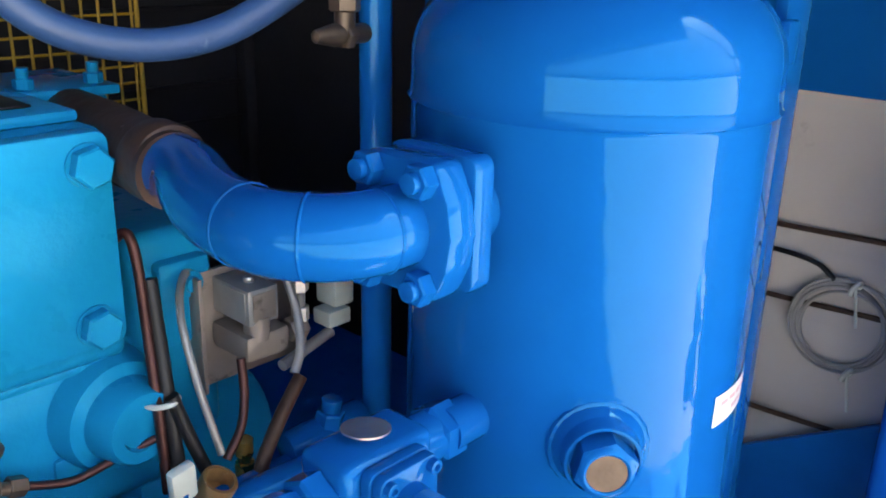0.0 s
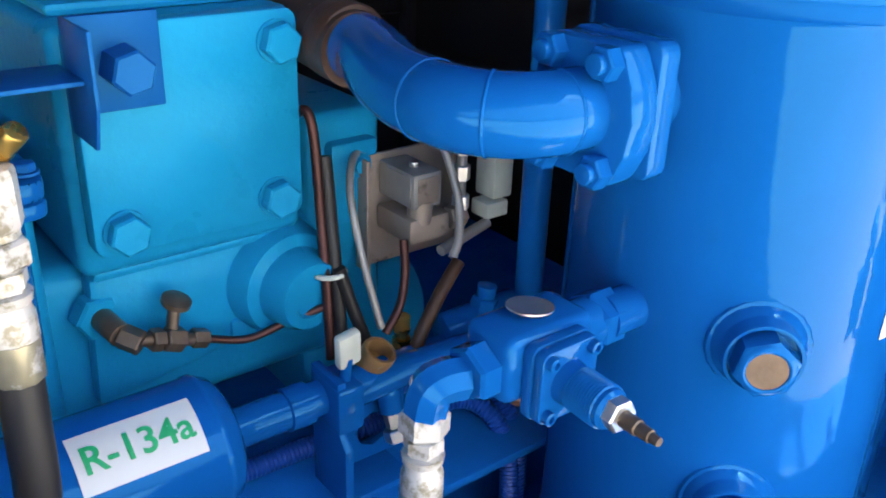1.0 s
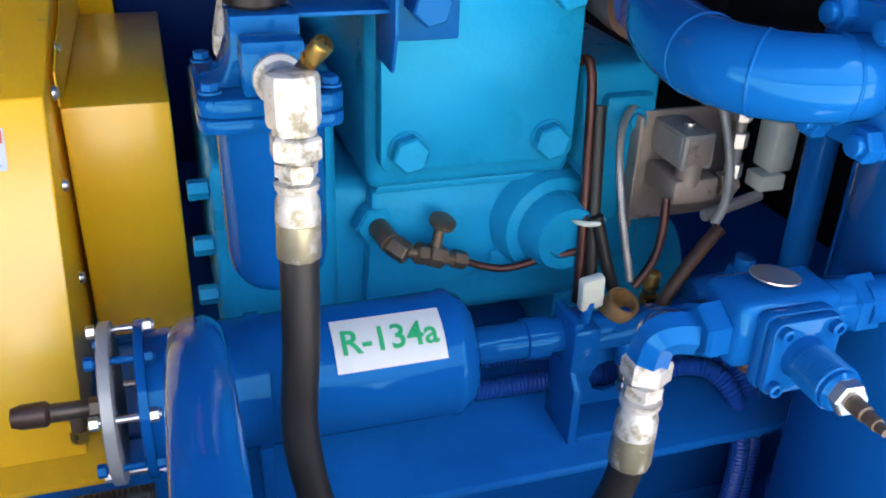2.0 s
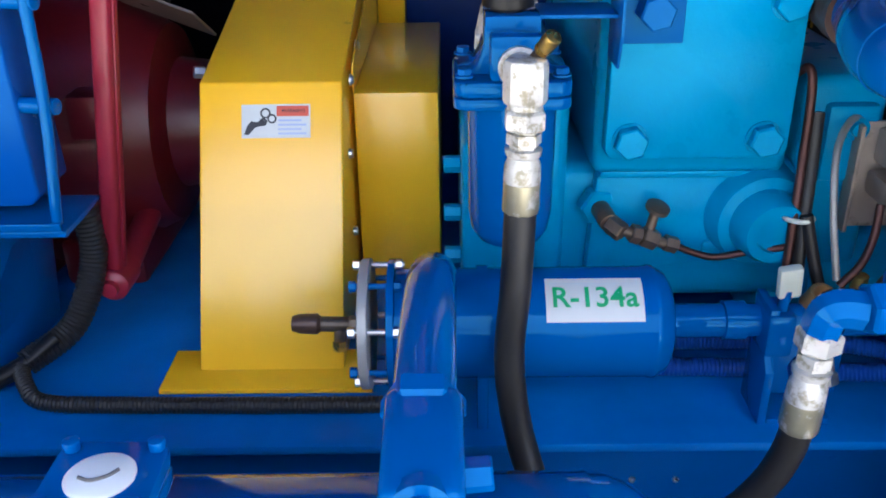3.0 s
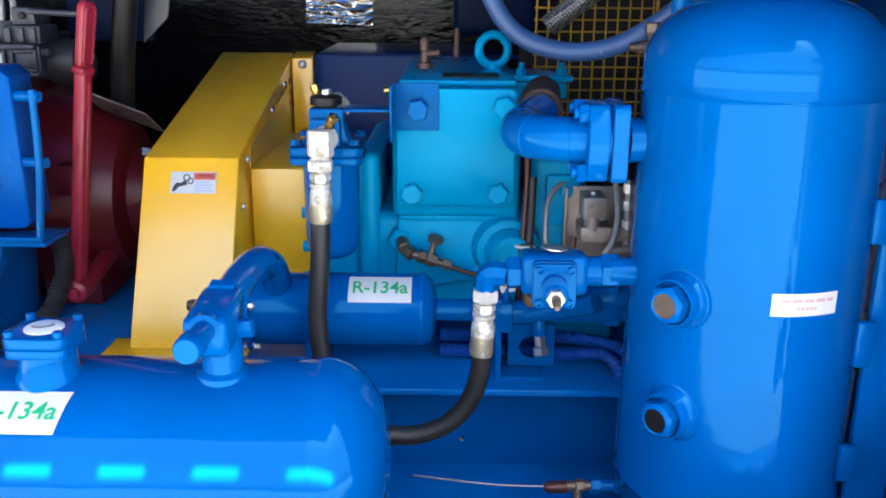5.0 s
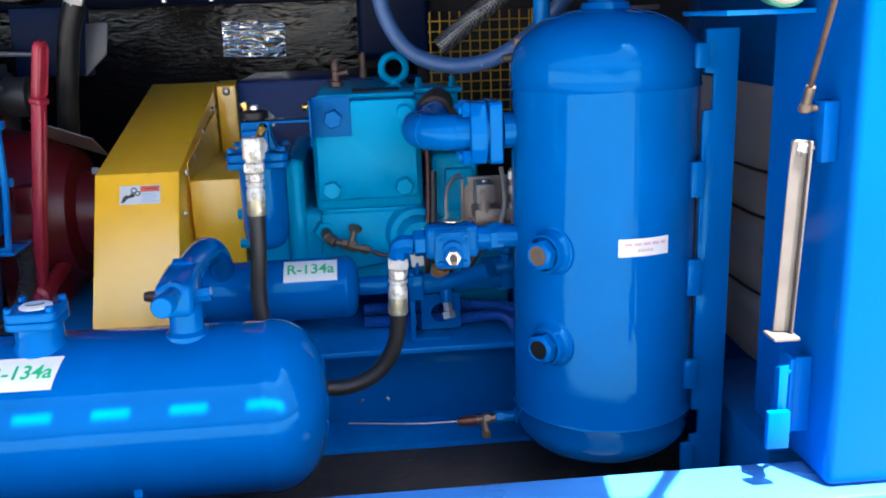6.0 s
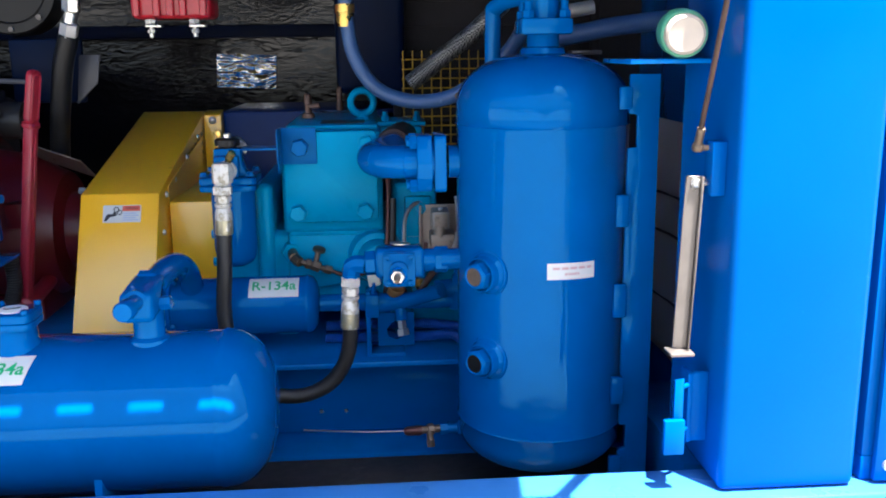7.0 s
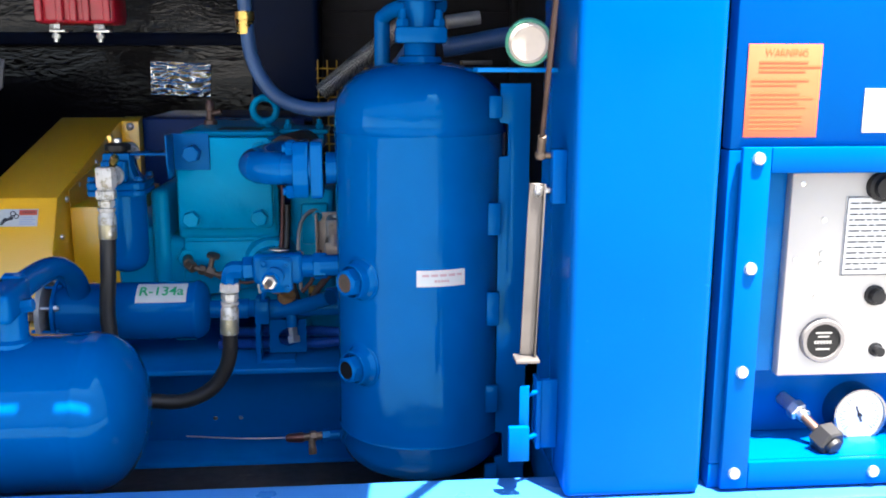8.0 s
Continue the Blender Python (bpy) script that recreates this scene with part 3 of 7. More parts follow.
# ---- skid ----
sk = thing("skid_beam", (-0.3, 0.6, 0.745), "blue steel H-beam of the skid with a flat deck", "beam")
bm = B()
box(bm, (-2.6, 0.572, 0.944), (0.98, 1.75, 0.956), 0.003)
part("top_flange", bm, BLUE_DECK, sk)
bm = B()
box(bm, (-2.6, 0.700, 0.7455), (0.98, 0.710, 0.9435), 0.001)
part("web", bm, BLUE, sk)
bm = B()
box(bm, (-2.6, 0.578, 0.7335), (0.98, 0.83, 0.745), 0.003)
part("bottom_flange", bm, BLUE_DECK, sk)
for x in (0.284, 0.341, -0.5, -0.9):
    bm = B()
    lathe(bm, (x, 0.6998, 0.796), (0, -1, 0), [(0, 0.0045), (0.003, 0.0035), (0.004, 0)], 12)
    part("rivet", bm, STEEL, sk)

# ---- upright oil separator ----
TX, TY, TR = 0.738, 0.441, 0.161
tk = thing("separator_vessel", (TX, TY, 0.76), "tall glossy blue steel pressure vessel with domed ends", "pressure vessel")
bm = B()
prof = [(0.0, 0.0)]
z_lo, z_hi, hd = 0.888, 1.470, 0.098
for k in range(1, 13):
    a = math.pi / 2 * k / 12
    prof.append((0.074 * (1 - math.cos(a)), TR * math.sin(a) ** 0.78))
base_z = z_lo - hd
prof += [(hd + 0.001, TR + 0.0005), (hd + 0.004, TR + 0.0026), (hd + 0.008, TR + 0.0003)]
H = z_hi - base_z
prof += [(H - 0.008, TR + 0.0003), (H - 0.004, TR + 0.0026), (H - 0.001, TR + 0.0005)]
prof += [(H + 0.012, TR), (H + 0.030, TR)]
for k in range(15, -1, -1):
    a = math.pi / 2 * k / 16
    prof.append((H + 0.030 + 0.094 * math.cos(a), TR * math.sin(a) ** 0.78 if k else 0.0))
lathe(bm, (TX, TY, base_z), (0, 0, 1), prof, 72)
part("shell", bm, BLUE, tk, sharp=50)
# top connection
bm = B()
rod(bm, (TX, TY, 1.580), (TX, TY, 1.630), 0.030, 28)
lathe(bm, (TX, TY, 1.592), (0, 0, 1), [(0, 0.043), (0.010, 0.040), (0.013, 0.031)], 28)
part("top_neck", bm, BLUE, tk)
bm = B()
box(bm, (TX - 0.047, TY - 0.047, 1.626), (TX + 0.047, TY + 0.047, 1.655), 0.005)
part("flange", bm, BLUE, tk)
for sx in (-1, 1):
    for sy in (-1, 1):
        bm = B()
        hexa(bm, (TX + sx * 0.033, TY + sy * 0.033, 1.655), (TX + sx * 0.033, TY + sy * 0.033, 1.669), 0.0115)
        rod(bm, (TX + sx * 0.033, TY + sy * 0.033, 1.669), (TX + sx * 0.033, TY + sy * 0.033, 1.685), 0.007, 12)
        part("bolt", bm, BLUE, tk)
bm = B()
tube(bm, [(TX, TY, 1.65), (TX, TY, 1.80), (TX, TY + 0.06, 1.92), (TX, TY + 0.4, 1.96)], 0.030, 22)
part("outlet_pipe", bm, BLUE, tk)
bm = B()
box(bm, (TX - 0.044, TY - 0.044, 1.700), (TX + 0.044, TY + 0.044, 1.728), 0.005)
part("flange", bm, BLUE, tk)


def weld(parent, c, axis, R, r):
    """A lumpy weld bead run round a joint."""
    d, u, w = frame_of(axis)
    bm = B()
    N, K = 60, 7
    rows = []
    for i in range(N):
        a = 2 * math.pi * i / N
        rr = r * (0.85 + 0.25 * abs(math.sin(i * 1.05)) + 0.12 * math.sin(i * 0.31))
        e = u * math.cos(a) + w * math.sin(a)
        rows.append([bm.verts.new(Vector(c) + e * (R + rr * math.cos(2 * math.pi * k / K)) + d * rr * math.sin(2 * math.pi * k / K)) for k in range(K)])
    for i in range(N):
        for k in range(K):
            bm.faces.new((rows[i][k], rows[(i + 1) % N][k], rows[(i + 1) % N][(k + 1) % K], rows[i][(k + 1) % K]))
    bmesh.ops.recalc_face_normals(bm, faces=bm.faces[:])
    part("weld_bead", bm, BLUE, parent)


def nozzle(z, bronze):
    d = Vector((-0.1485, -0.1415, 0)).normalized()
    c = Vector((TX, TY, z))
    n = part("nozzle", lathe(B(), c + d * (TR - 0.012), d, [(0, 0.041), (0.014, 0.0385), (0.019, 0.0335), (0.021, 0.0325), (0.034, 0.0325), (0.036, 0.0315), (0.036, 0.0290), (0.026, 0.0275), (0.026, 0.0)], 36), BLUE, tk)
    weld(n, c + d * (TR - 0.003), d, 0.039, 0.004)
    bm = B()
    lathe(bm, c + d * (TR + 0.0142), d, [(0, 0.0262), (0.022, 0.0262), (0.024, 0.0235), (0.024, 0.0)], 6, 0.3)
    lathe(bm, c + d * (TR + 0.0380), d, [(0, 0.0225), (0.002, 0.0205), (0.0026, 0.0185), (0.0018, 0.0168), (0.0004, 0.0164)], 32)
    part("hex_collar", bm, BLUE, n)
    bm = B()
    lathe(bm, c + d * (TR + 0.0384), d, [(0, 0.0163), (0.0006, 0.0163), (0.0006, 0.0)], 28)
    part("glass_plug", bm, OLDBRASS if bronze else BLACK, n, "dull brown sight plug" if bronze else "dark sight plug")


nozzle(1.205, True)
nozzle(1.042, False)
weld(tk, (0.592, 0.442, 1.396), (-1, 0, 0), 0.044, 0.0045)
# suction connection on the side
SZ, SY = 1.396, 0.442
bm = B()
lathe(bm, (0.606, SY, SZ), (-1, 0, 0), [(0, 0.047), (0.012, 0.045), (0.018, 0.038), (0.020, 0.031), (0.046, 0.031)], 32)
part("side_neck", bm, BLUE, tk)
# liquid connection
bm = B()
lathe(bm, (0.610, 0.432, 1.210), (-1, 0, 0), [(0, 0.032), (0.010, 0.030), (0.016, 0.026), (0.018, 0.0205), (0.066, 0.0205)], 28)
part("side_neck", bm, BLUE, tk)
bm = B()
lathe(bm, (0.61, 0.453, 0.853), (-1, 0, 0), [(0, 0.016), (0.034, 0.015), (0.036, 0.0105), (0.058, 0.0105)], 20)
part("drain_neck", bm, BLUE, tk)
# label, bent onto the shell
bm = sheet(0.089, 0.030, 12, 3)
for v in bm.verts:
    a = math.asin((0.7655 - TX) / TR) + v.co.x / TR
    v.co = Vector((TX + math.sin(a) * (TR + 0.0012), TY - math.cos(a) * (TR + 0.0012), 1.2165 + v.co.y))
lab = part("label", bm, LABEL, tk, "white label with faded red print")
bm = B()
for z, w, o in ((1.2220, 0.076, 0), (1.2115, 0.028, 0.0)):
    s = sheet(w, 0.0045, 24, 1)
    for k, f in enumerate(list(s.faces)):
        if (k * 7) % 5 == 0:
            s.faces.remove(f)
    for v in s.verts:
        a = math.asin((0.7655 + o - TX) / TR) + v.co.x / TR
        v.co = Vector((TX + math.sin(a) * (TR + 0.0017), TY - math.cos(a) * (TR + 0.0017), z + v.co.y))
    me = bpy.data.meshes.new("tmp")
    s.to_mesh(me)
    s.free()
    bm.from_mesh(me)
    bpy.data.meshes.remove(me)
part("print", bm, PINKPRINT, lab)

# stepped mounting plate behind the vessel
mp = thing("mounting_plate", (0.92, 0.42, 0.76), "dark blue notched mounting plate welded to the vessel", "bracket")
steps = [(0.874, 1.556), (0.873, 1.487), (0.889, 1.485), (0.889, 1.428), (0.873, 1.426), (0.873, 0.900), (0.887, 0.898), (0.887, 0.850), (0.873, 0.848), (0.873, 0.734)]
bm = B()
prism(bm, [(0.929, 0.330, 0.734), (0.928, 0.330, 1.556)] + [(x, 0.330, z) for x, z in steps], (0, 0.012, 0), 0.0015)
part("plate", bm, BLUE, mp)
for z0, z1 in ((1.535, 1.495), (1.345, 1.285), (1.180, 1.115), (1.000, 0.945), (0.84, 0.79)):
    bm = B()
    box(bm, (0.852, 0.316, z1), (0.876, 0.3295, z0), 0.004)
    part("weld_tab", bm, BLUE, mp)

bm = B()
box(bm, (1.090, 0.981, 0.734), (1.127, 2.245, 2.299), 0.0)
solo("wall_side_lining", bm, VEILBLACK, "black lining of the side wall behind the vessel", "wall", kind="structure")
# ---- partition with quilted grey insulation behind the vessel ----
gd = thing("insulation_pad", (1.10, 0.7, 0.87), "grey quilted insulation pad tied down with cables", "insulation")
bm = B()
ny, nz = 26, 44
ties = (1.275, 1.185, 1.03)
rows = []
for j in range(nz + 1):
    z = 0.88 + (1.442 - 0.88) * j / nz
    row = []
    for i in range(ny + 1):
        y = 0.205 + 0.77 * i / ny
        near = min(abs(z - t - 0.05 * (0.45 - y)) for t in ties)
        puff = 0.016 * min(1, near / 0.03) ** 0.6 + 0.006 * noise.noise(Vector((y * 7, z * 9, 0)))
        if j < 4:
            puff -= 0.018 * (1 - j / 4) ** 2
        row.append(bm.verts.new((1.100 - puff, y, z)))
    rows.append(row)
for j in range(nz):
    for i in range(ny):
        bm.faces.new((rows[j][i], rows[j][i + 1], rows[j + 1][i + 1], rows[j + 1][i]))
bmesh.ops.recalc_face_normals(bm, faces=bm.faces[:])
part("pad", bm, GREYWRAP, gd, sharp=70)
for t in ties:
    bm = B()
    tube(bm, [(1.088 + 0.003 * math.sin(k * 1.7), 0.205 + 0.0625 * k, t + 0.05 * (0.45 - 0.205 - 0.0355 * k)) for k in range(13)], 0.0034, 8, 3)
    part("cable", bm, LAGGING, gd, "thin dark brown cable")
coil = thing("cable_coil", (1.08, 0.27, 1.10), "hanging coil of thin grey cable with pale ties", "cable coil", move=(0.006, 0.026, 0.012))
random.seed(4)
for k in range(7):
    bm = B()
    o = Vector((random.uniform(-.008, .0), random.uniform(-.006, .006), random.uniform(-.006, .006)))
    ring(bm, Vector((1.074, 0.270, 1.166)) + o, Vector((-1, -0.1, 0.06 * random.uniform(-1, 1))), 0.053 + random.uniform(-.005, .005), 0.0018, 40, 6)
    part("loop", bm, GREYTUBE, coil)
for dy, zz in ((-0.010, 1.219), (-0.018, 1.114)):
    bm = B()
    ring(bm, (1.066, 0.270 + dy, zz), (0.2, 1, 0.4), 0.008, 0.003, 16, 6)
    rod(bm, (1.066, 0.270 + dy, zz), (1.064, 0.262 + dy, zz - 0.045), 0.0018, 6)
    part("tie", bm, PLASTICTIE, coil, "pale twisted tie")
bm = B()
tube(bm, [(1.078, 0.42, 1.232), (1.074, 0.36, 1.240), (1.072, 0.31, 1.236), (1.070, 0.285, 1.222)], 0.0032, 8)
part("lead", bm, BLACK, coil)
bm = B()
box(bm, (1.101, 0.2005, 0.734), (1.127, 0.980, 1.4415), 0.0)
solo("wall_partition", bm, BLUE_DECK, "blue partition wall behind the insulation", "wall", kind="structure")
bm = B()
box(bm, (1.080, 0.2005, 1.442), (1.127, 0.980, 2.299), 0.003)
solo("wall_upper_partition", bm, BLUE, "blue upper part of the partition wall", "wall", kind="structure")
bm = B()
prism(bm, [(1.062, 0.201, 0.8785), (1.062, 0.201, 1.100), (1.062, 0.400, 0.980), (1.062, 0.430, 0.8785)], (0.012, 0, 0), 0.002)
solo("gusset", bm, BLUE_DECK, "dark blue steel gusset in front of the insulation", "gusset", kind="structure")
bm = B()
box(bm, (0.957, 0.20, 0.734), (1.0995, 0.60, 0.878), 0.004)
solo("base_block", bm, BLUE_DECK, "dark blue base below the insulation", "base", kind="structure")

# ---- horizontal receiver ----
RY, RZ, RR = 0.2755, 0.989, 0.139
rc = thing("liquid_receiver", (-0.4, RY, 0.85), "long glossy blue horizontal steel receiver with domed ends", "pressure vessel")
bm = B()
prof = []
for k in range(0, 13):
    a = math.pi / 2 * k / 12
    prof.append((0.085 * (1 - math.cos(a)), RR * math.sin(a) ** 0.8 if k else 0.0))
L = 1.42
prof += [(0.088, RR + 0.0015), (0.094, RR), (L - 0.094, RR), (L - 0.088, RR + 0.0015)]
for k in range(12, -1, -1):
    a = math.pi / 2 * k / 12
    prof.append((L - 0.085 * (1 - math.cos(a)), RR * math.sin(a) ** 0.8 if k else 0.0))
lathe(bm, (0.242 - L, RY, RZ), (1, 0, 0), prof, 72)
part("shell", bm, BLUE, rc, sharp=50)
for x in (-0.95, -0.05):
    bm = B()
    prism(bm, [(x, RY - 0.12, 0.734), (x, RY + 0.12, 0.734), (x, RY + 0.12, 0.93), (x, RY + 0.06, 0.864), (x, RY, 0.849), (x, RY - 0.06, 0.864), (x, RY - 0.12, 0.93)], (0.012, 0, 0))
    part("saddle", bm, BLUE_DECK, rc)
ang = radians(53.5)
bm = wrap_x(sheet(0.105, 0.057, 8, 8, 0.011), -0.200, RY, RZ, RR, ang, 0.001)
lab = part("label", bm, LABEL, rc, "white refrigerant label with green print")
t = lettering("R-134a", 0.0325)
for v in t.verts:
    v.co.x = v.co.x * 1.0 + v.co.y * 0.15
part("lettering", wrap_x(t, -0.200, RY, RZ, RR, ang, 0.0018), GREEN, lab)
bm = wrap_x(sheet(0.15, 0.072, 4, 6, 0.03), -0.405, RY, RZ, RR, radians(76), 0.0015)
npl = part("name_plate", bm, NAMEPLATE, rc, "brown name plate with worn silver print")
bm = B()
random.seed(12)
for i in range(26):
    s = sheet(random.uniform(0.004, 0.014), 0.0022, 2, 1)
    ox, oy = random.uniform(-0.05, 0.05), random.choice((-0.024, -0.012, 0.0, 0.010, 0.020))
    for v in s.verts:
        v.co.x += ox + oy * 0.4
        v.co.y += oy
    wrap_x(s, -0.405, RY, RZ, RR, radians(76), 0.0022)
    me = bpy.data.meshes.new("tmp")
    s.to_mesh(me)
    s.free()
    bm.from_mesh(me)
    bpy.data.meshes.remove(me)
part("print", bm, LABEL, npl)

# sight glass on the receiver
sx, sy = -0.188, 0.256
sg = thing("sight_glass", (sx, sy, 1.11), "blue square-flanged sight glass with a white face", "sight glass")
SGZ = 0.029
bm = B()
lathe(bm, (sx, sy, 1.105), (0, 0, 1), [(0, 0.042), (0.022, 0.0405), (0.028, 0.036), (0.062, 0.035)], 36)
part("neck", bm, BLUE, sg)
for z0, z1 in ((1.128 + SGZ, 1.140 + SGZ), (1.1405 + SGZ, 1.155 + SGZ)):
    bm = B()
    prism(bm, [(sx + a, sy + b, z0) for a, b in rounded_rect(0.078, 0.078, 0.014)], (0, 0, z1 - z0), 0.002)
    part("flange", bm, BLUE, sg)
bm = B()
lathe(bm, (sx, sy, 1.1552 + SGZ), (0, 0, 1), [(0, 0.024), (0.0015, 0.024), (0.003, 0.0215), (0.003, 0.0)], 36)
part("glass_face", bm, WHITEDIAL, sg, "cloudy white glass face")
bm = B()
tube(bm, [(sx - 0.013, sy - 0.004, 1.1586 + SGZ), (sx - 0.004, sy - 0.007, 1.1586 + SGZ), (sx + 0.006, sy - 0.003, 1.1586 + SGZ), (sx + 0.012, sy + 0.004, 1.1586 + SGZ)], 0.0015, 6)
part("float", bm, DIAL, sg)
for a in (-1, 1):
    for b in (-1, 1):
        bm = B()
        rod(bm, (sx + a * 0.030, sy + b * 0.030, 1.155 + SGZ), (sx + a * 0.030, sy + b * 0.030, 1.163 + SGZ), 0.0062, 14, 0.001)
        part("bolt", bm, BLUE, sg)

# angle valve on the receiver and the bend up to the filter drier
av = thing("angle_valve", (0.05, RY, 1.11), "blue angle valve on the receiver with a capped stem", "valve", move=(-0.004, -0.014, 0.020))
bm = B()
lathe(bm, (0.036, 0.276, 1.085), (0, 0, 1), [(0, 0.037), (0.022, 0.034), (0.027, 0.026), (0.075, 0.026), (0.080, 0.022)], 32)
part("neck", bm, BLUE, av)
bm = B()
a, b = Vector((0.046, 0.205, 1.165)), Vector((0.046, 0.345, 1.205))
box(bm, (-0.027, -0.052, -0.026), (0.027, 0.052, 0.026), 0.010, 3, pose(0.034, 0.262, 1.180, 6, 0, 0))
part("body", bm, BLUE, av)
bm = B()
lathe(bm, (0.034, 0.222, 1.186), (0, -1, 0.06), [(0, 0.020), (0.012, 0.020), (0.014, 0.014), (0.050, 0.0135), (0.053, 0.0165), (0.080, 0.0165), (0.085, 0.014), (0.085, 0)], 16, 0.4)
part("stem_cap", bm, BLUE, av)
bm = B()
hexa(bm, (0.060, 0.262, 1.170), (0.080, 0.262, 1.172), 0.012)
part("side_plug", bm, BLUE, av)
bm = B()
hexa(bm, (0.033, 0.300, 1.187), (0.033, 0.322, 1.191), 0.030)
part("union_nut", bm, BLUE, av)
bm = B()
tube(bm, [(0.033, 0.31, 1.183), (0.034, 0.40, 1.188), (0.035, 0.485, 1.184), (0.036, 0.550, 1.166), (0.036, 0.610, 1.130), (0.036, 0.648, 1.075)], 0.0235, 22)
part("bend", bm, BLUE, av)

# ---- filter drier ----
DY, DZ, DR = 0.648, 1.068, 0.062
fd = thing("filter_drier", (0.12, DY, 0.956), "blue filter drier cylinder with a white label", "filter drier")
bm = B()
lathe(bm, (-0.02, DY, DZ), (1, 0, 0), [(0, DR - 0.004), (0.002, DR), (0.20, DR), (0.205, DR), (0.285, DR), (0.287, DR + 0.0015), (0.292, DR + 0.0015), (0.294, DR), (0.303, DR - 0.004), (0.310, DR - 0.014), (0.314, 0.030), (0.316, 0.0195)], 56)
part("shell", bm, BLUE, fd)
bm = B()
lathe(bm, (-0.050, DY, DZ), (1, 0, 0), [(0, 0.072), (0.001, 0.0735), (0.010, 0.0735), (0.011, 0.072)], 48)
part("end_flange", bm, WHITESTEEL, fd, "dull white steel end flange")
bm = B()
lathe(bm, (-0.020, DY, DZ), (1, 0, 0), [(0, 0.071), (0.001, 0.073), (0.008, 0.073), (0.009, 0.071)], 48)
part("ring_flange", bm, BLUE, fd)
for k in range(8):
    a = radians(22.5 + 45 * k)
    bm = B()
    p = Vector((-0.060, DY + 0.066 * math.cos(a), DZ + 0.066 * math.sin(a)))
    hexa(bm, p, p + Vector((0.008, 0, 0)), 0.0062)
    rod(bm, p, p + Vector((0.058, 0, 0)), 0.0035, 10)
    hexa(bm, p + Vector((0.048, 0, 0)), p + Vector((0.056, 0, 0)), 0.0062)
    part("bolt", bm, STEEL if k % 2 else BLUE, fd)
bm = B()
lathe(bm, (0.078, DY, DZ), (1, 0, 0), [(0, DR + 0.003), (0.012, DR + 0.003)], 48)
box(bm, (0.078, DY - 0.05, 0.956), (0.090, DY + 0.05, 1.03), 0.002)
part("support_band", bm, BLUE, fd)
ang = radians(54)
bm = wrap_x(sheet(0.104, 0.052, 8, 8, 0.0), 0.202, DY, DZ, DR, ang, 0.001)
lab = part("label", bm, LABEL, fd, "white refrigerant label with green print")
part("lettering", wrap_x(lettering("R-134a", 0.0325), 0.202, DY, DZ, DR, ang, 0.0018), GREEN, lab)
bm = B()
lathe(bm, (0.292, DY, DZ), (1, 0, 0), [(0, 0.019), (0.06, 0.019), (0.061, 0.022), (0.085, 0.022), (0.086, 0.0185), (0.36, 0.0185)], 24)
part("outlet_pipe", bm, BLUE, fd)
# service valve on the drier flange
sv = thing("service_valve", (-0.09, 0.60, 1.055), "small tarnished brass valve with a dark cap", "valve", move=(0.0, 0.020, 0.002))
bm = B()
hexa(bm, (-0.050, 0.618, 1.071), (-0.064, 0.618, 1.071), 0.010)
rod(bm, (-0.06, 0.618, 1.071), (-0.095, 0.618, 1.072), 0.0085, 16, 0.001)
rod(bm, (-0.075, 0.618, 1.071), (-0.075, 0.613, 1.051), 0.0065, 14, 0.001)
part("body", bm, OLDBRASS, sv)
bm = B()
lathe(bm, (-0.095, 0.618, 1.072), (-1, 0, 0.02), [(0, 0.008), (0.004, 0.0115), (0.024, 0.0110), (0.032, 0.0085), (0.034, 0.0)], 18)
part("cap", bm, BRONZE, sv, "dark brown ribbed cap")
bm = B()
lathe(bm, (-0.075, 0.613, 1.053), (0, -0.2, -1), [(0, 0.0085), (0.010, 0.0085), (0.012, 0.006)], 6)
part("plug", bm, BRASS, sv)

# support stand of the line, beside the drier
ls = thing("line_stand", (0.40, 0.62, 0.956), "blue folded steel stand under the refrigerant line", "bracket", move=(0.006, 0.012, 0))
bm = B()
pts = [(0.398, 0.592, 0.956), (0.398, 0.592, 1.025), (0.398, 0.604, 1.040), (0.398, 0.604, 1.098), (0.398, 0.655, 1.098), (0.398, 0.655, 0.956)]
prism(bm, pts, (-0.010, 0, 0), 0.0015)
part("upright", bm, BLUE, ls)
bm = B()
box(bm, (0.3985, 0.592, 0.9565), (0.470, 0.655, 0.964), 0.001)
part("foot", bm, BLUE, ls)
bm = B()
box(bm, (0.386, 0.600, 1.040), (0.417, 0.650, 1.092), 0.005)
rod(bm, (0.404, 0.618, 1.085), (0.406, 0.615, 1.118), 0.006, 12)
part("block", bm, BLUE, ls)
cx, cz, rr = 0.452, 1.000, 0.021
bm = B()
outer = [(0.412, 0.965), (0.452, 0.965), (0.492, 0.965), (0.492, 1.0), (0.492, 1.04), (0.452, 1.04), (0.412, 1.04), (0.412, 1.0)]
inner = [(cx + rr * math.cos(radians(225 + 45 * k)), cz + rr * math.sin(radians(225 + 45 * k))) for k in range(8)]
for k in range(8):
    j = (k + 1) % 8
    for y in (0.640, 0.646):
        bm.faces.new([bm.verts.new((q[0], y, q[1])) for q in (outer[k], outer[j], inner[j], inner[k])])
    bm.faces.new([bm.verts.new(v) for v in ((inner[k][0], 0.640, inner[k][1]), (inner[j][0], 0.640, inner[j][1]), (inner[j][0], 0.646, inner[j][1]), (inner[k][0], 0.646, inner[k][1]))])
    bm.faces.new([bm.verts.new(v) for v in ((outer[k][0], 0.640, outer[k][1]), (outer[j][0], 0.640, outer[j][1]), (outer[j][0], 0.646, outer[j][1]), (outer[k][0], 0.646, outer[k][1]))])
bmesh.ops.remove_doubles(bm, verts=bm.verts[:], dist=0.0001)
